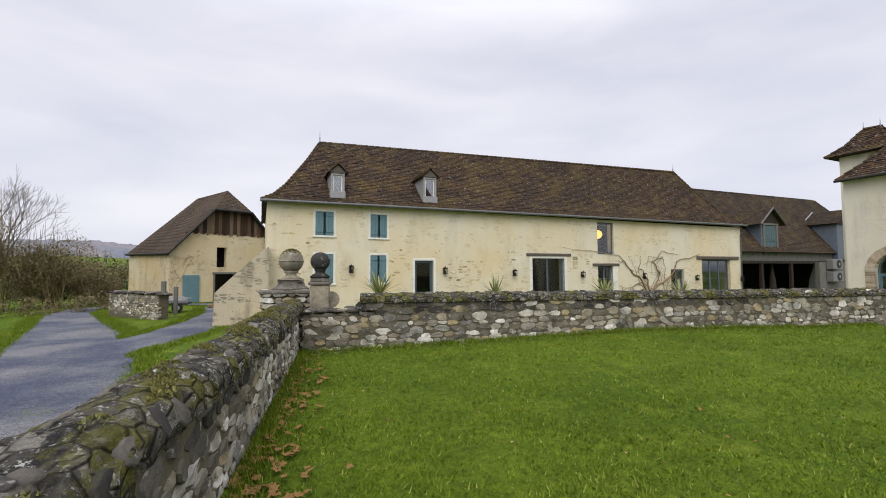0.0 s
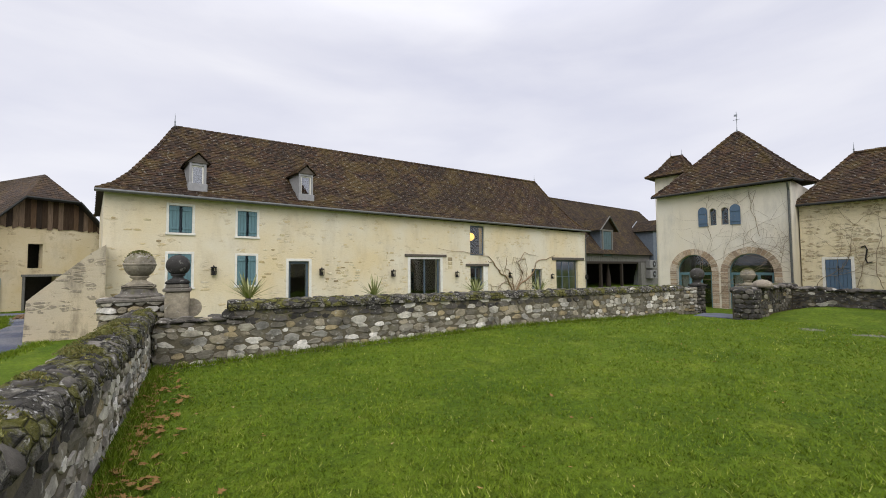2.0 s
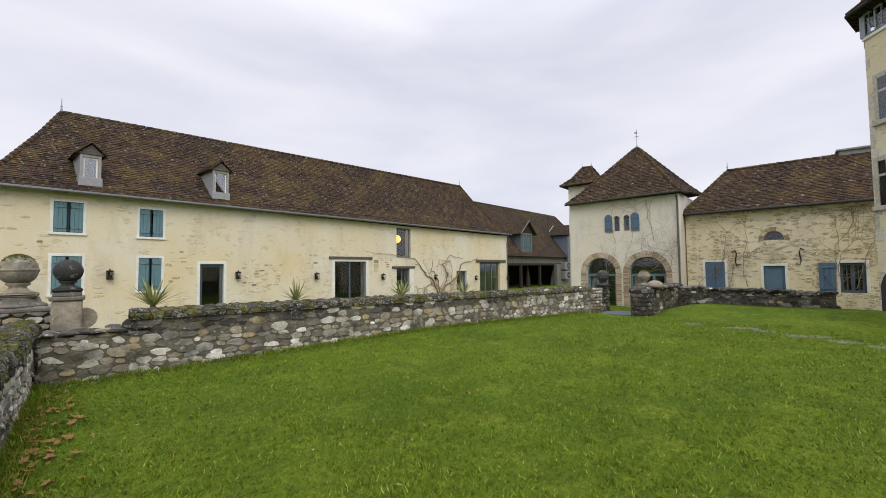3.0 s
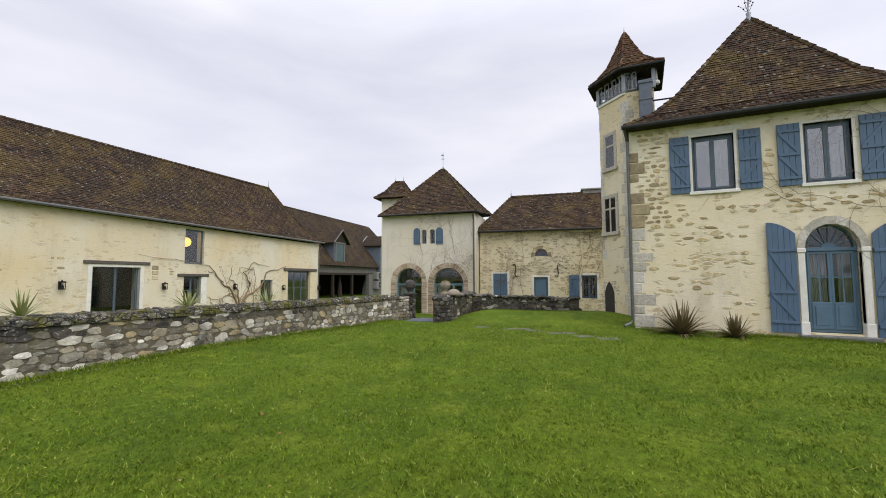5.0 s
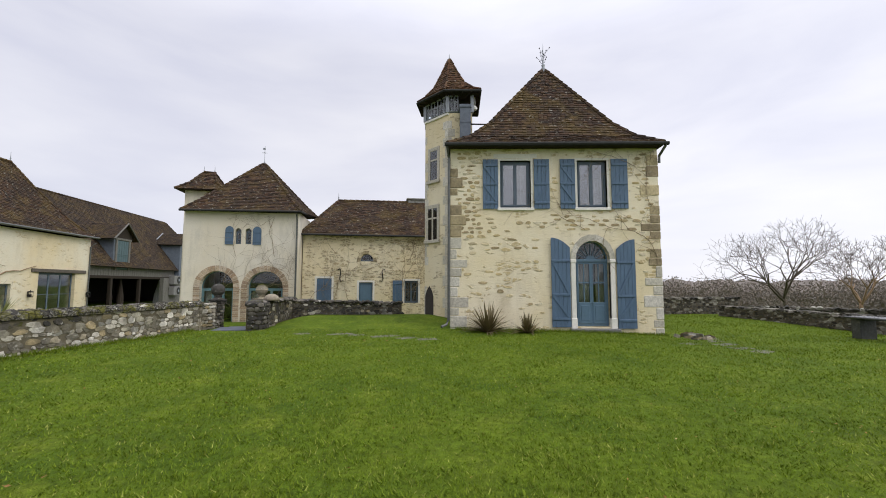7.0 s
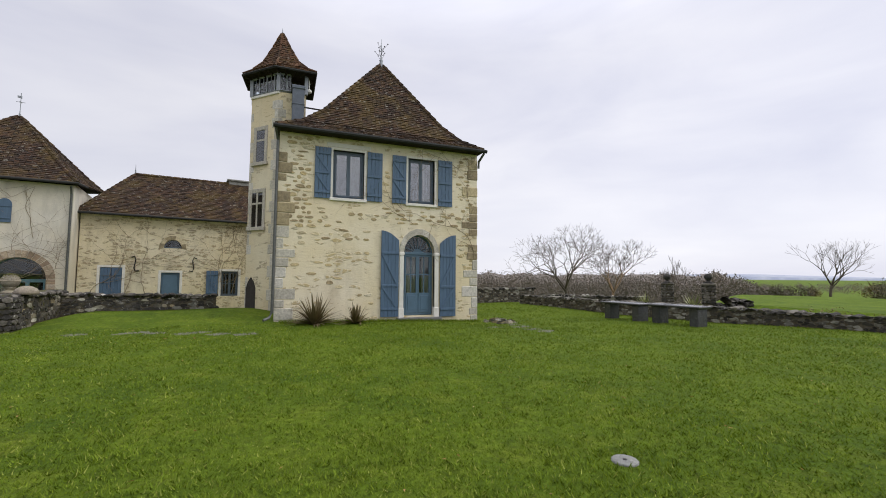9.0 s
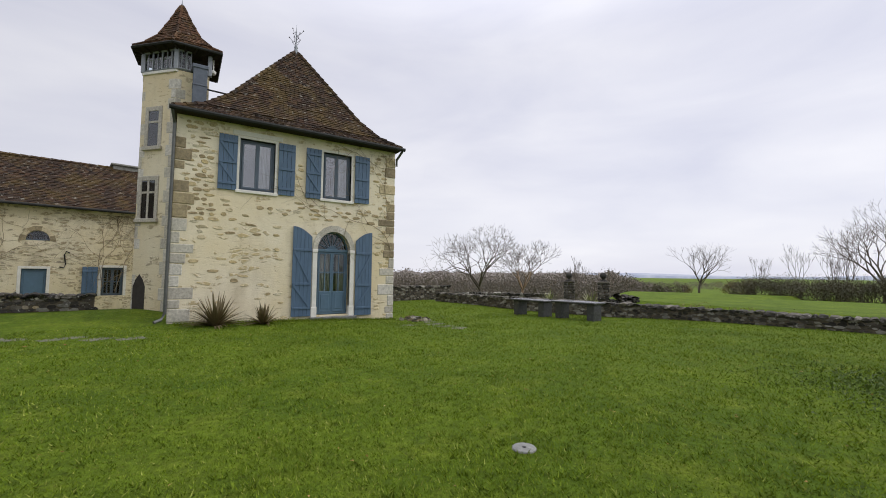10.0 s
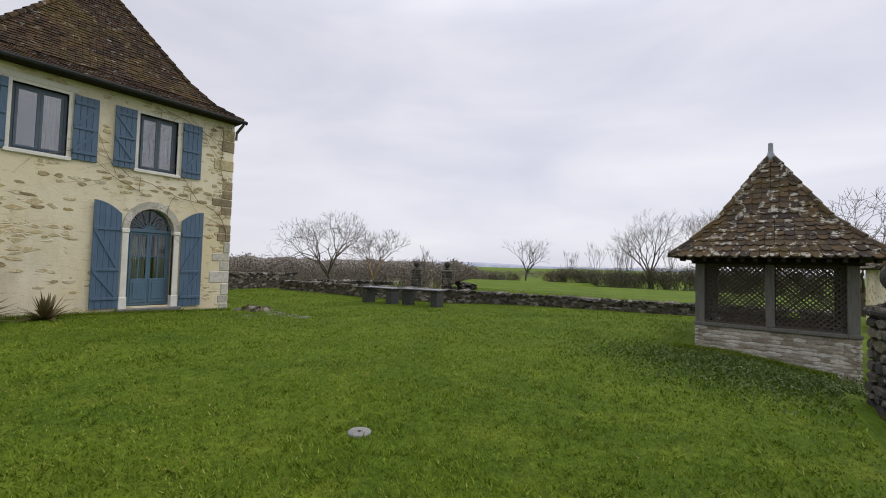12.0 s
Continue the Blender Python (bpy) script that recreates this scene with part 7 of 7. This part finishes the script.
strap_plant("strap_leaf_plant", 13.75, -1.35, lawn_z(13.7, -1.4), 0.98, 120, M_CORDY, "bronze-green spiky strap-leaved clump against the house", 1)
strap_plant("strap_leaf_plant", 13.75, -2.62, lawn_z(13.7, -2.6), 0.66, 80, M_CORDY, "smaller dark purple strap-leaved clump against the house", 2)
for i, (x, y, z, r) in enumerate(((1.25, 13.9, 0.75, 0.85), (5.65, 14.9, 0.6, 0.75), (11.3, 16.4, 0.45, 0.85), (16.35, 17.5, 0.2, 0.95))):
    p = strap_plant("yucca", x, y, z, r, 46, M_YUCCA, "green and cream strap-leaved shrub behind the wall", 10 + i, 0.3, 0.03)
    part("stem", Shape().tube([(0, 0, -1.6), (0, 0, 0.1)], [0.09, 0.07], 7), M_BARK, p)
for i, (x, y) in enumerate(((16.74, -18.15), (14.73, -19.13))):
    strap_plant("yucca", x, y, lawn_z(x, y), 0.85, 50, M_YUCCA, "yellow-green strap-leaved shrub by the gate post", 20 + i, 0.4, 0.03)


def fork(s, tips, p, d, length, r, level, q, spread, rise, most):
    """A limb that bends a little and forks at its end and along its way."""
    pts, rad = [p.copy()], [r]
    for i in range(3):
        d = (d + Vector((q.gauss(0, 0.10), q.gauss(0, 0.10), q.gauss(0, 0.07) + rise * 0.25))).normalized()
        p = p + d * length / 3
        pts.append(p.copy())
        rad.append(max(0.007, r * (1 - 0.12 * (i + 1))))
    (tips if level >= 3 else s).tube(pts, rad, 8 if level == 0 else (5 if level < 3 else 3), level < 1)
    if level >= most:
        return
    kids = q.randint(4, 6) if level == 0 else q.choice((2, 3, 3, 3))
    turn = q.uniform(0, 2 * math.pi)
    for i in range(kids):
        a = turn + 2 * math.pi * i / kids + q.uniform(-0.4, 0.4)
        u = d.orthogonal().normalized()
        side = u * math.cos(a) + d.cross(u) * math.sin(a)
        bend = q.uniform(0.45, 0.95) * spread * (1.15 if level == 0 else 1.0)
        nd = (d * math.cos(bend) + side * math.sin(bend) + Vector((0, 0, rise))).normalized()
        start = pts[-1] if i < 2 else pts[2].lerp(pts[3], q.random())
        fork(s, tips, start, nd, length * (q.uniform(0.85, 1.2) if level == 0 else q.uniform(0.62, 0.88)), max(0.009, r * (0.56 if level else 0.5)), level + 1, q, spread, rise, most)


def bare_tree(x, y, h, seed, label, mat=None, spread=0.8, rise=0.1, most=6, thick=0.026, z=None):
    q = random.Random(seed)
    t = thing("bare_tree", pose(x, y, ground_z(x, y) if z is None else z), label, "tree", "leafless trees")
    s, tips = Shape(), Shape()
    fork(s, tips, Vector((0, 0, -0.3)), Vector((q.uniform(-0.08, 0.08), q.uniform(-0.08, 0.08), 1)), h * 0.27, h * thick, 0, q, spread, rise, most)
    part("trunk", s, mat or M_BARK, t, "", True)
    tagged(part("crown", tips, M_TWIG, t), kind="stuff")
    return t


bare_tree(28.4, -22.3, 6.1, 3, "wide leafless fruit tree behind the garden wall", spread=0.95, rise=0.06)
bare_tree(26.0, -24.8, 5.0, 4, "small leafless tree with a pale tan trunk", M_BARK_PALE, 0.85, 0.12)
bare_tree(29.3, -34.3, 4.2, 5, "thin leafless sapling beyond the gate posts", None, 0.5, 0.3, 5, 0.012)
bare_tree(26.3, -54.1, 5.8, 6, "leafless upright tree in the pasture", spread=0.6, rise=0.10, most=5)
bare_tree(10.5, -54.3, 7.4, 7, "tall leafless oak on the bramble bank", spread=0.66, rise=0.08, thick=0.03)
bare_tree(4.9, -55.0, 7.8, 8, "leafless oak behind the bramble bank", spread=0.6)
bare_tree(-4.2, -30.0, 5.6, 9, "leafless tree behind the pavilion", spread=0.95, rise=0.05)
for i, (x, y, h) in enumerate(((15.5, -51.5, 4.8), (13.6, -53, 4.6), (19.3, -52.5, 3.8), (12.2, -50.4, 5.2), (7.6, -50, 4.6))):
    bare_tree(x, y, h, 30 + i, "spindly leafless sapling on the bank", None, 0.42, 0.3, 4, 0.012)
bare_tree(-25.0, 38.0, 8.0, 41, "tall leafless tree over the hedge by the drive", spread=0.65, rise=0.15)
bare_tree(-28.0, 36.0, 8.0, 42, "leafless ash beside the drive hedge", spread=0.65, rise=0.15)


def thicket(name, spots, mat, label, seed, leaf=0.12, per=260, stems=True, category="shrubs"):
    """Shrubs of many small leaves and stems; spots: x, y, width and height."""
    q = random.Random(seed)
    s = Shape()
    for x, y, w, h in spots:
        z0 = ground_z(x, y)
        lobes = [(q.gauss(0, w * 0.3), q.gauss(0, w * 0.3), h * q.uniform(0.22, 0.8), w * q.uniform(0.2, 0.42)) for _ in range(6)]
        for _ in range(per):
            lx, ly, lz, lr = q.choice(lobes)
            u = Vector((q.gauss(0, 1), q.gauss(0, 1), q.gauss(0, 0.8))).normalized() * lr * q.uniform(0.5, 1.12)
            p = Vector((x + lx, y + ly, z0 + max(0.05, lz + u.z))) + Vector((u.x, u.y, 0))
            a = Vector((q.gauss(0, 1), q.gauss(0, 1), q.gauss(0, 1))).normalized() * leaf * q.uniform(0.5, 1.3)
            b = a.cross(Vector((q.gauss(0, 1), q.gauss(0, 1), q.gauss(0, 1)))).normalized() * leaf * q.uniform(0.12, 0.4)
            s.add([p - a, p + b, p + a, p - b], [(0, 1, 2, 3)])
        if stems:
            for _ in range(16):
                a = q.uniform(0, 2 * math.pi)
                t = Vector((x + math.cos(a) * w * 0.45 * q.random(), y + math.sin(a) * w * 0.45 * q.random(), z0 + h * q.uniform(0.75, 1.2)))
                b = Vector((x + q.gauss(0, 0.3), y + q.gauss(0, 0.3), z0 - 0.1))
                s.tube([b, b.lerp(t, 0.5) + Vector((q.gauss(0, 0.15), q.gauss(0, 0.15), 0.1)), t], [0.03, 0.02, 0.008], 3, False)
    return solo(name, s, mat, label, category, kind="stuff")


q = random.Random(77)
thicket("winter_hedge", [(-16.8 - 0.62 * i + q.gauss(0, 0.6), 35.5 - 1.0 * i + q.gauss(0, 0.6), 2.8 + 0.1 * i, 2.7 + 0.62 * min(i, 6) + q.uniform(-0.6, 0.6)) for i in range(15)], M_HEDGE, "brown leafless winter hedge along the drive", 81, 0.085, 6000)
thicket("winter_hedge", [(-16 - 1.4 * i, 46 - 0.4 * i + q.gauss(0, 1), 4, 3.6 + q.uniform(-0.5, 0.5)) for i in range(9)], M_HEDGE, "far brown hedgerow below the hill", 82, 0.2, 450)
thicket("evergreen", [(-23.6, 49.5, 4.5, 4.2), (-21.0, 50.5, 4, 3.2)], M_PINE, "dark green evergreen bush beyond the hedge", 83, 0.2, 900)
thicket("verge_shrubs", [(-13.5 - 0.9 * i, 30.8 - 1.4 * i, 1.8, 0.9) for i in range(8)], M_HEDGE, "low brown scrub at the drive's verge", 84, 0.08, 700, False)
thicket("bramble_bank", [(18.5 - 0.75 * i + q.gauss(0, 0.4), -49.0 + 0.05 * i + q.gauss(0, 0.5), 2.4, 1.5 + 0.05 * i) for i in range(30)], M_HEDGE_DARK, "dark bramble bank across the pasture", 85, 0.09, 1300)
thicket("golden_shrub", [(21.3, -50.9, 2.0, 1.5), (20.0, -50.2, 1.6, 1.2), (27.0, -52.5, 1.2, 0.8)], M_GOLD, "yellow-brown autumn shrub by the bank", 86, 0.14, 500)
thicket("bramble_bank", [(24.5 + 1.6 * i + q.gauss(0, 1.0), -46 - 1.5 * i, 1.6, 0.9) for i in range(4)], M_HEDGE_DARK, "low scrub patches in the pasture", 87, 0.14, 200)
thicket("wall_ivy", [(7.5, -18.6, 1.2, 0.25), (5.5, -18.1, 1.2, 0.25), (10.0, -19.2, 1.0, 0.3), (9.0, -19.0, 1.0, 0.25), (14.9, -19.9, 0.8, 0.5)], M_GOLD, "yellowing creeper at the foot of the low wall", 88, 0.05, 260, False)
s = Shape()
for i in range(1700):
    near_ = q.random() < 0.76
    a = radians(q.uniform(-61, -20)) if near_ else radians(q.uniform(-92, -56))
    rr = q.uniform(85, 130) if near_ else q.uniform(260, 420)
    x, y = rr * math.cos(a), rr * math.sin(a)
    z = ground_z(x, y)
    h = 1.2 + (0.85 + 0.0085 * rr + 0.9 * noise.noise((math.degrees(a) * 0.45, 1, 4)) + q.uniform(-0.9, 0.5) - z) * smooth(-63, -54, math.degrees(a)) if near_ else q.uniform(3, 6)
    w = q.uniform(1.0, 2.0) if near_ else q.uniform(1.8, 3.4)
    for _ in range(110 if near_ else 120):
        u = Vector((q.gauss(0, 1), q.gauss(0, 1), q.gauss(0, 1))).normalized() * q.uniform(0.3, 1.0)
        p = Vector((x + u.x * w, y + u.y * w, z + h * (0.52 + 0.46 * u.z)))
        d = Vector((q.gauss(0, 0.12), q.gauss(0, 0.12), q.gauss(0.08, 0.16)))
        e_ = Vector((-math.sin(a), math.cos(a), q.gauss(0, 0.8))) * q.uniform(0.05, 0.15)
        s.add([p - e_, p + e_, p + d], [(0, 1, 2)])
tops = []
for i in range(241):
    az = -63 + 46 * i / 240
    a = radians(az)
    for j, (rr, f) in enumerate(((106, 0.0), (108, 0.7), (114, 1.0), (126, 0.9), (134, 0.0))):
        x, y = rr * math.cos(a), rr * math.sin(a)
        z = ground_z(x, y)
        top = 1.2 + (0.75 + 0.0085 * rr + 0.9 * noise.noise((az * 0.45, 1, 4)) + 0.5 * noise.noise((az * 2.3, j, 6)) - z) * smooth(-63, -54, az)
        tops.append((x + 1.2 * noise.noise((az * 3, j, 1)), y, z - 0.5 + f * top))
s.add(tops, [(i * 5 + j, i * 5 + j + 1, i * 5 + j + 6, i * 5 + j + 5) for i in range(240) for j in range(4)])
solo("far_woods", s, M_WOODS, "brown leafless woodland along the valley", "woods", kind="stuff")
s = Shape()
hc, hr = 300, 46
for i in range(hc):
    a = radians(100 + 36 * i / (hc - 1))
    for j in range(hr):
        rr = 330 + 330 * (j / (hr - 1)) ** 1.2
        x, y = rr * math.cos(a), rr * math.sin(a)
        lift = 8 * smooth(0, 4, j) * smooth(0, 20, i) + 5 * noise.noise((x * 0.016, y * 0.016, 1)) + 2.6 * noise.noise((x * 0.1, y * 0.1, 2)) + 1.3 * noise.noise((x * 0.3, y * 0.3, 3))
        s.v.append((x, y, ground_z(x, y) + lift - 3))
s.f = [(i * hr + j, i * hr + j + 1, (i + 1) * hr + j + 1, (i + 1) * hr + j) for i in range(hc - 1) for j in range(hr - 1)]
solo("hill_woods", s, M_HILLWOODS, "woods over the western hill, blue-grey haze in their colour", "woods", kind="stuff")


def fast_tris(name, tri, mat, label, category):
    """One mesh from an array of triangles."""
    n = len(tri)
    me = bpy.data.meshes.new(name)
    me.vertices.add(n * 3)
    me.loops.add(n * 3)
    me.polygons.add(n)
    me.vertices.foreach_set("co", tri.reshape(-1).astype(np.float32))
    me.loops.foreach_set("vertex_index", np.arange(n * 3, dtype=np.int32))
    me.polygons.foreach_set("loop_start", np.arange(0, n * 3, 3, dtype=np.int32))
    me.materials.append(mat)
    me.update()
    me.validate()
    return tagged(new(name, me), label, category, kind="stuff")


g = np.random.default_rng(5)
n = 680000
rad = np.where(g.random(n) < 0.10, 2.4 * np.sqrt(g.random(n)), 2.4 + 23 * g.random(n) ** 1.15)
ang = np.radians(np.where(rad < 2.4, g.uniform(-180, 180, n), g.uniform(-128, 96, n)))
bx, by = rad * np.cos(ang), rad * np.sin(ang)
keep = ((bx > -0.68) | (by < -3.6)) & (bx > -3.2) & (by < 8.2) & ~((np.hypot(bx - 2.81, by + 2.97) < 0.12)) & ((bx < 14.1) | (by < -7.6)) & (by > -16.8 - 0.2 * (bx - 2)) & ((bx > 1.4) | (by > -10.7))
bx, by, rad = bx[keep], by[keep], rad[keep]
bz = np.array([ground_z(x, y) for x, y in zip(bx, by)])
n = len(bx)
patch = np.array([noise.noise((x * 1.3, y * 1.3, 5)) for x, y in zip(bx, by)])
clump = np.array([noise.noise((x * 6.5, y * 6.5, 8)) for x, y in zip(bx, by)])
hgt = g.uniform(0.014, 0.036, n) * (1 + 0.6 * patch) * np.clip(1 + 0.9 * clump, 0.45, 1.8) * (1 + 0.02 * rad)
wid = g.uniform(0.003, 0.0062, n) * (1 + 0.085 * rad)
la, lm = 6.0 * clump + g.normal(0, 1.6, n), g.uniform(0.3, 1.5, n) * hgt
fa = g.uniform(0, 2 * np.pi, n)
base = np.stack([bx, by, bz - 0.004], -1)
side = np.stack([np.cos(fa) * wid, np.sin(fa) * wid, 0 * wid], -1)
tip = base + np.stack([np.cos(la) * lm, np.sin(la) * lm, hgt], -1)
fast_tris("lawn_grass", np.stack([base - side, base + side, tip], 1), M_BLADE, "short green grass blades over the lawn", "grass")
# verge grass along walls and house
n = 26000
u = g.random(n)
pick = g.integers(0, 4, n)
vx = np.where(pick == 0, -0.66 + np.abs(g.normal(0, 0.10, n)), np.where(pick == 1, -0.4 + 14 * u, np.where(pick == 2, 14.35 - np.abs(g.normal(0, 0.12, n)), -1.2 + 2.6 * u)))
vy = np.where(pick == 0, 2 + 6.2 * u, np.where(pick == 1, 8.2 - np.abs(g.normal(0, 0.10, n)), np.where(pick == 2, -0.3 - 7.0 * u, -11.0 + 0.12 * vx + np.abs(g.normal(0, 0.15, n)))))
vz = np.array([lawn_z(x, y) for x, y in zip(vx, vy)])
hh, ww, aa = g.uniform(0.04, 0.13, n), g.uniform(0.004, 0.009, n), g.uniform(0, 2 * np.pi, n)
base = np.stack([vx, vy, vz - 0.01], -1)
side = np.stack([np.cos(aa) * ww, np.sin(aa) * ww, 0 * ww], -1)
tip = base + np.stack([np.cos(aa * 3) * hh * 0.5, np.sin(aa * 3) * hh * 0.5, hh], -1)
fast_tris("verge_grass", np.stack([base - side, base + side, tip], 1), M_BLADE, "longer uncut grass along the walls", "grass")
# tiny yellowed leaves scattered over the turf
n = 900
lx, ly = g.uniform(-0.5, 13.5, n), g.uniform(-15, 8, n)
lz = np.array([lawn_z(x, y) for x, y in zip(lx, ly)]) + g.uniform(0.02, 0.035, n)
mid_, e1, e2 = np.stack([lx, ly, lz], -1), g.normal(0, 0.011, (n, 3)), g.normal(0, 0.013, (n, 3))
e1[:, 2], e2[:, 2] = e1[:, 2] * 0.4, np.abs(e2[:, 2]) * 0.4
fast_tris("leaf_litter", np.stack([mid_ - e1, mid_ + e1, mid_ + e2], 1), M_DEAD, "tiny yellowed leaf scraps scattered over the lawn", "leaves")
# uncut grass along both edges of the drive
edges = []
for pts, wd in ((ROAD, ROAD_W), (FORK, FORK_W)):
    for (a, wa), (b, wb) in zip(zip(pts, wd), list(zip(pts, wd))[1:]):
        edges.append((*a, *b, wa, wb, math.hypot(b[0] - a[0], b[1] - a[1])))
edges = np.array(edges)
n = 70000
e_i = g.choice(len(edges), n, p=edges[:, 6] / edges[:, 6].sum())
ax, ay, cx, cy, wa, wb, ln = edges[e_i].T
u = g.random(n)
off = (0.5 * (wa + (wb - wa) * u) + g.normal(0.0, 0.2, n)) * np.where(g.random(n) < 0.5, 1, -1)
vx, vy = ax + (cx - ax) * u - (cy - ay) / ln * off, ay + (cy - ay) * u + (cx - ax) / ln * off
ok = (vx < -1.3) & (vy > 3)
for x0_, y0_, x1_, y1_, w0_, w1_, l_ in edges:
    f = np.clip(((vx - x0_) * (x1_ - x0_) + (vy - y0_) * (y1_ - y0_)) / l_ ** 2, 0, 1)
    ok &= np.hypot(vx - x0_ - f * (x1_ - x0_), vy - y0_ - f * (y1_ - y0_)) > 0.36 * (w0_ + (w1_ - w0_) * f)
vx, vy = vx[ok], vy[ok]
n = len(vx)
vz = np.array([ground_z(x, y) for x, y in zip(vx, vy)])
hh, ww, aa = g.uniform(0.04, 0.12, n), g.uniform(0.008, 0.02, n), g.uniform(0, 2 * np.pi, n)
base = np.stack([vx, vy, vz - 0.01], -1)
side = np.stack([np.cos(aa) * ww, np.sin(aa) * ww, 0 * ww], -1)
tip = base + np.stack([np.cos(aa * 3) * hh * 0.6, np.sin(aa * 3) * hh * 0.6, hh], -1)
fast_tris("drive_grass", np.stack([base - side, base + side, tip], 1), M_BLADE, "straggling grass along the edges of the drive", "grass")
# clover and ivy on the bank by the pavilion
n = 26000
ix, iy = g.normal(-0.6, 1.3, n), g.normal(-8.9, 1.0, n)
ok = (ix > -3) & (iy > -11.0 + 0.12 * ix) & (iy < -6.0)
ix, iy = ix[ok], iy[ok]
n = len(ix)
iz = np.array([ground_z(x, y) for x, y in zip(ix, iy)]) + g.uniform(0.0, 0.06, n)
c = np.stack([ix, iy, iz], -1)
d1, d2 = g.normal(0, 0.012, (n, 3)), g.normal(0, 0.014, (n, 3))
fast_tris("ground_ivy", np.stack([c - d1, c + d1, c + d2 + np.array([0, 0, 0.02])], 1), M_IVY, "dark clover and ivy on the bank by the pavilion", "plants")

# fallen leaves
lf = []
for k_ in range(5):
    qq = random.Random(90 + k_)
    s = Shape()
    out_ = []
    for i in range(14):
        a = 2 * math.pi * i / 14
        rr = (0.06 if i % 2 else 0.036) * (1.4 if i in (0, 1, 13) else 1.0) * qq.uniform(0.85, 1.2)
        out_.append((rr * math.cos(a), rr * 0.8 * math.sin(a), 0.02 * qq.random()))
    s.add(out_ + [(0, 0, 0.004)], [(i, (i + 1) % 14, 14) for i in range(14)])
    lf.append(s.mesh("fallen_leaf", M_DEAD))
qq = random.Random(99)
spots = [(-0.66 + abs(qq.gauss(0, 0.24)), 2.6 + 5.0 * qq.random() ** 1.6) for _ in range(270)] + [(qq.uniform(0, 12), qq.uniform(-6, 7.5)) for _ in range(16)] + [(-0.15, 6.1), (-0.1, 6.0), (3.75, 3.8), (3.38, 3.14), (8.4, 4.9)]
for x, y in spots:
    ob = new("fallen_leaf", lf[qq.randrange(5)])
    ob.matrix_world = pose(x, y, lawn_z(x, y) + 0.035, qq.uniform(-20, 20), qq.uniform(-20, 20), qq.uniform(0, 360)) @ Matrix.Scale(qq.uniform(0.4, 0.95) if x < 0.2 else qq.uniform(0.35, 0.6), 4)
    tagged(ob, "curled brown fallen oak leaf on the grass", "leaf", "fallen leaves")

# distant ridges
s = Shape()
cols_ = 181
for i in range(cols_):
    a = radians(-210 + 2 * i)
    t = math.degrees(a)
    west = math.exp(-((t - 121) / 16) ** 2) + math.exp(-((t + 239) / 16) ** 2)
    hgt_ = 14 + 16 * noise.noise((i * 0.11, 0, 2)) + 7 * noise.noise((i * 0.4, 3, 2)) + 75 * west
    for r_, f_ in ((2000, -1.0), (2040, 0.4), (2100, 0.85), (2200, 1.0), (2400, -1.0)):
        s.v.append((r_ * math.cos(a), r_ * math.sin(a), -40 if f_ < 0 else hgt_ * f_))
s.f = [(i * 5 + j, (i + 1) * 5 + j, (i + 1) * 5 + j + 1, i * 5 + j + 1) for i in range(cols_ - 1) for j in range(4)]
solo("backdrop", s, M_HILLS, "far ridges on the horizon, blue-grey haze painted into them", "hills", kind="structure", smooth=True)
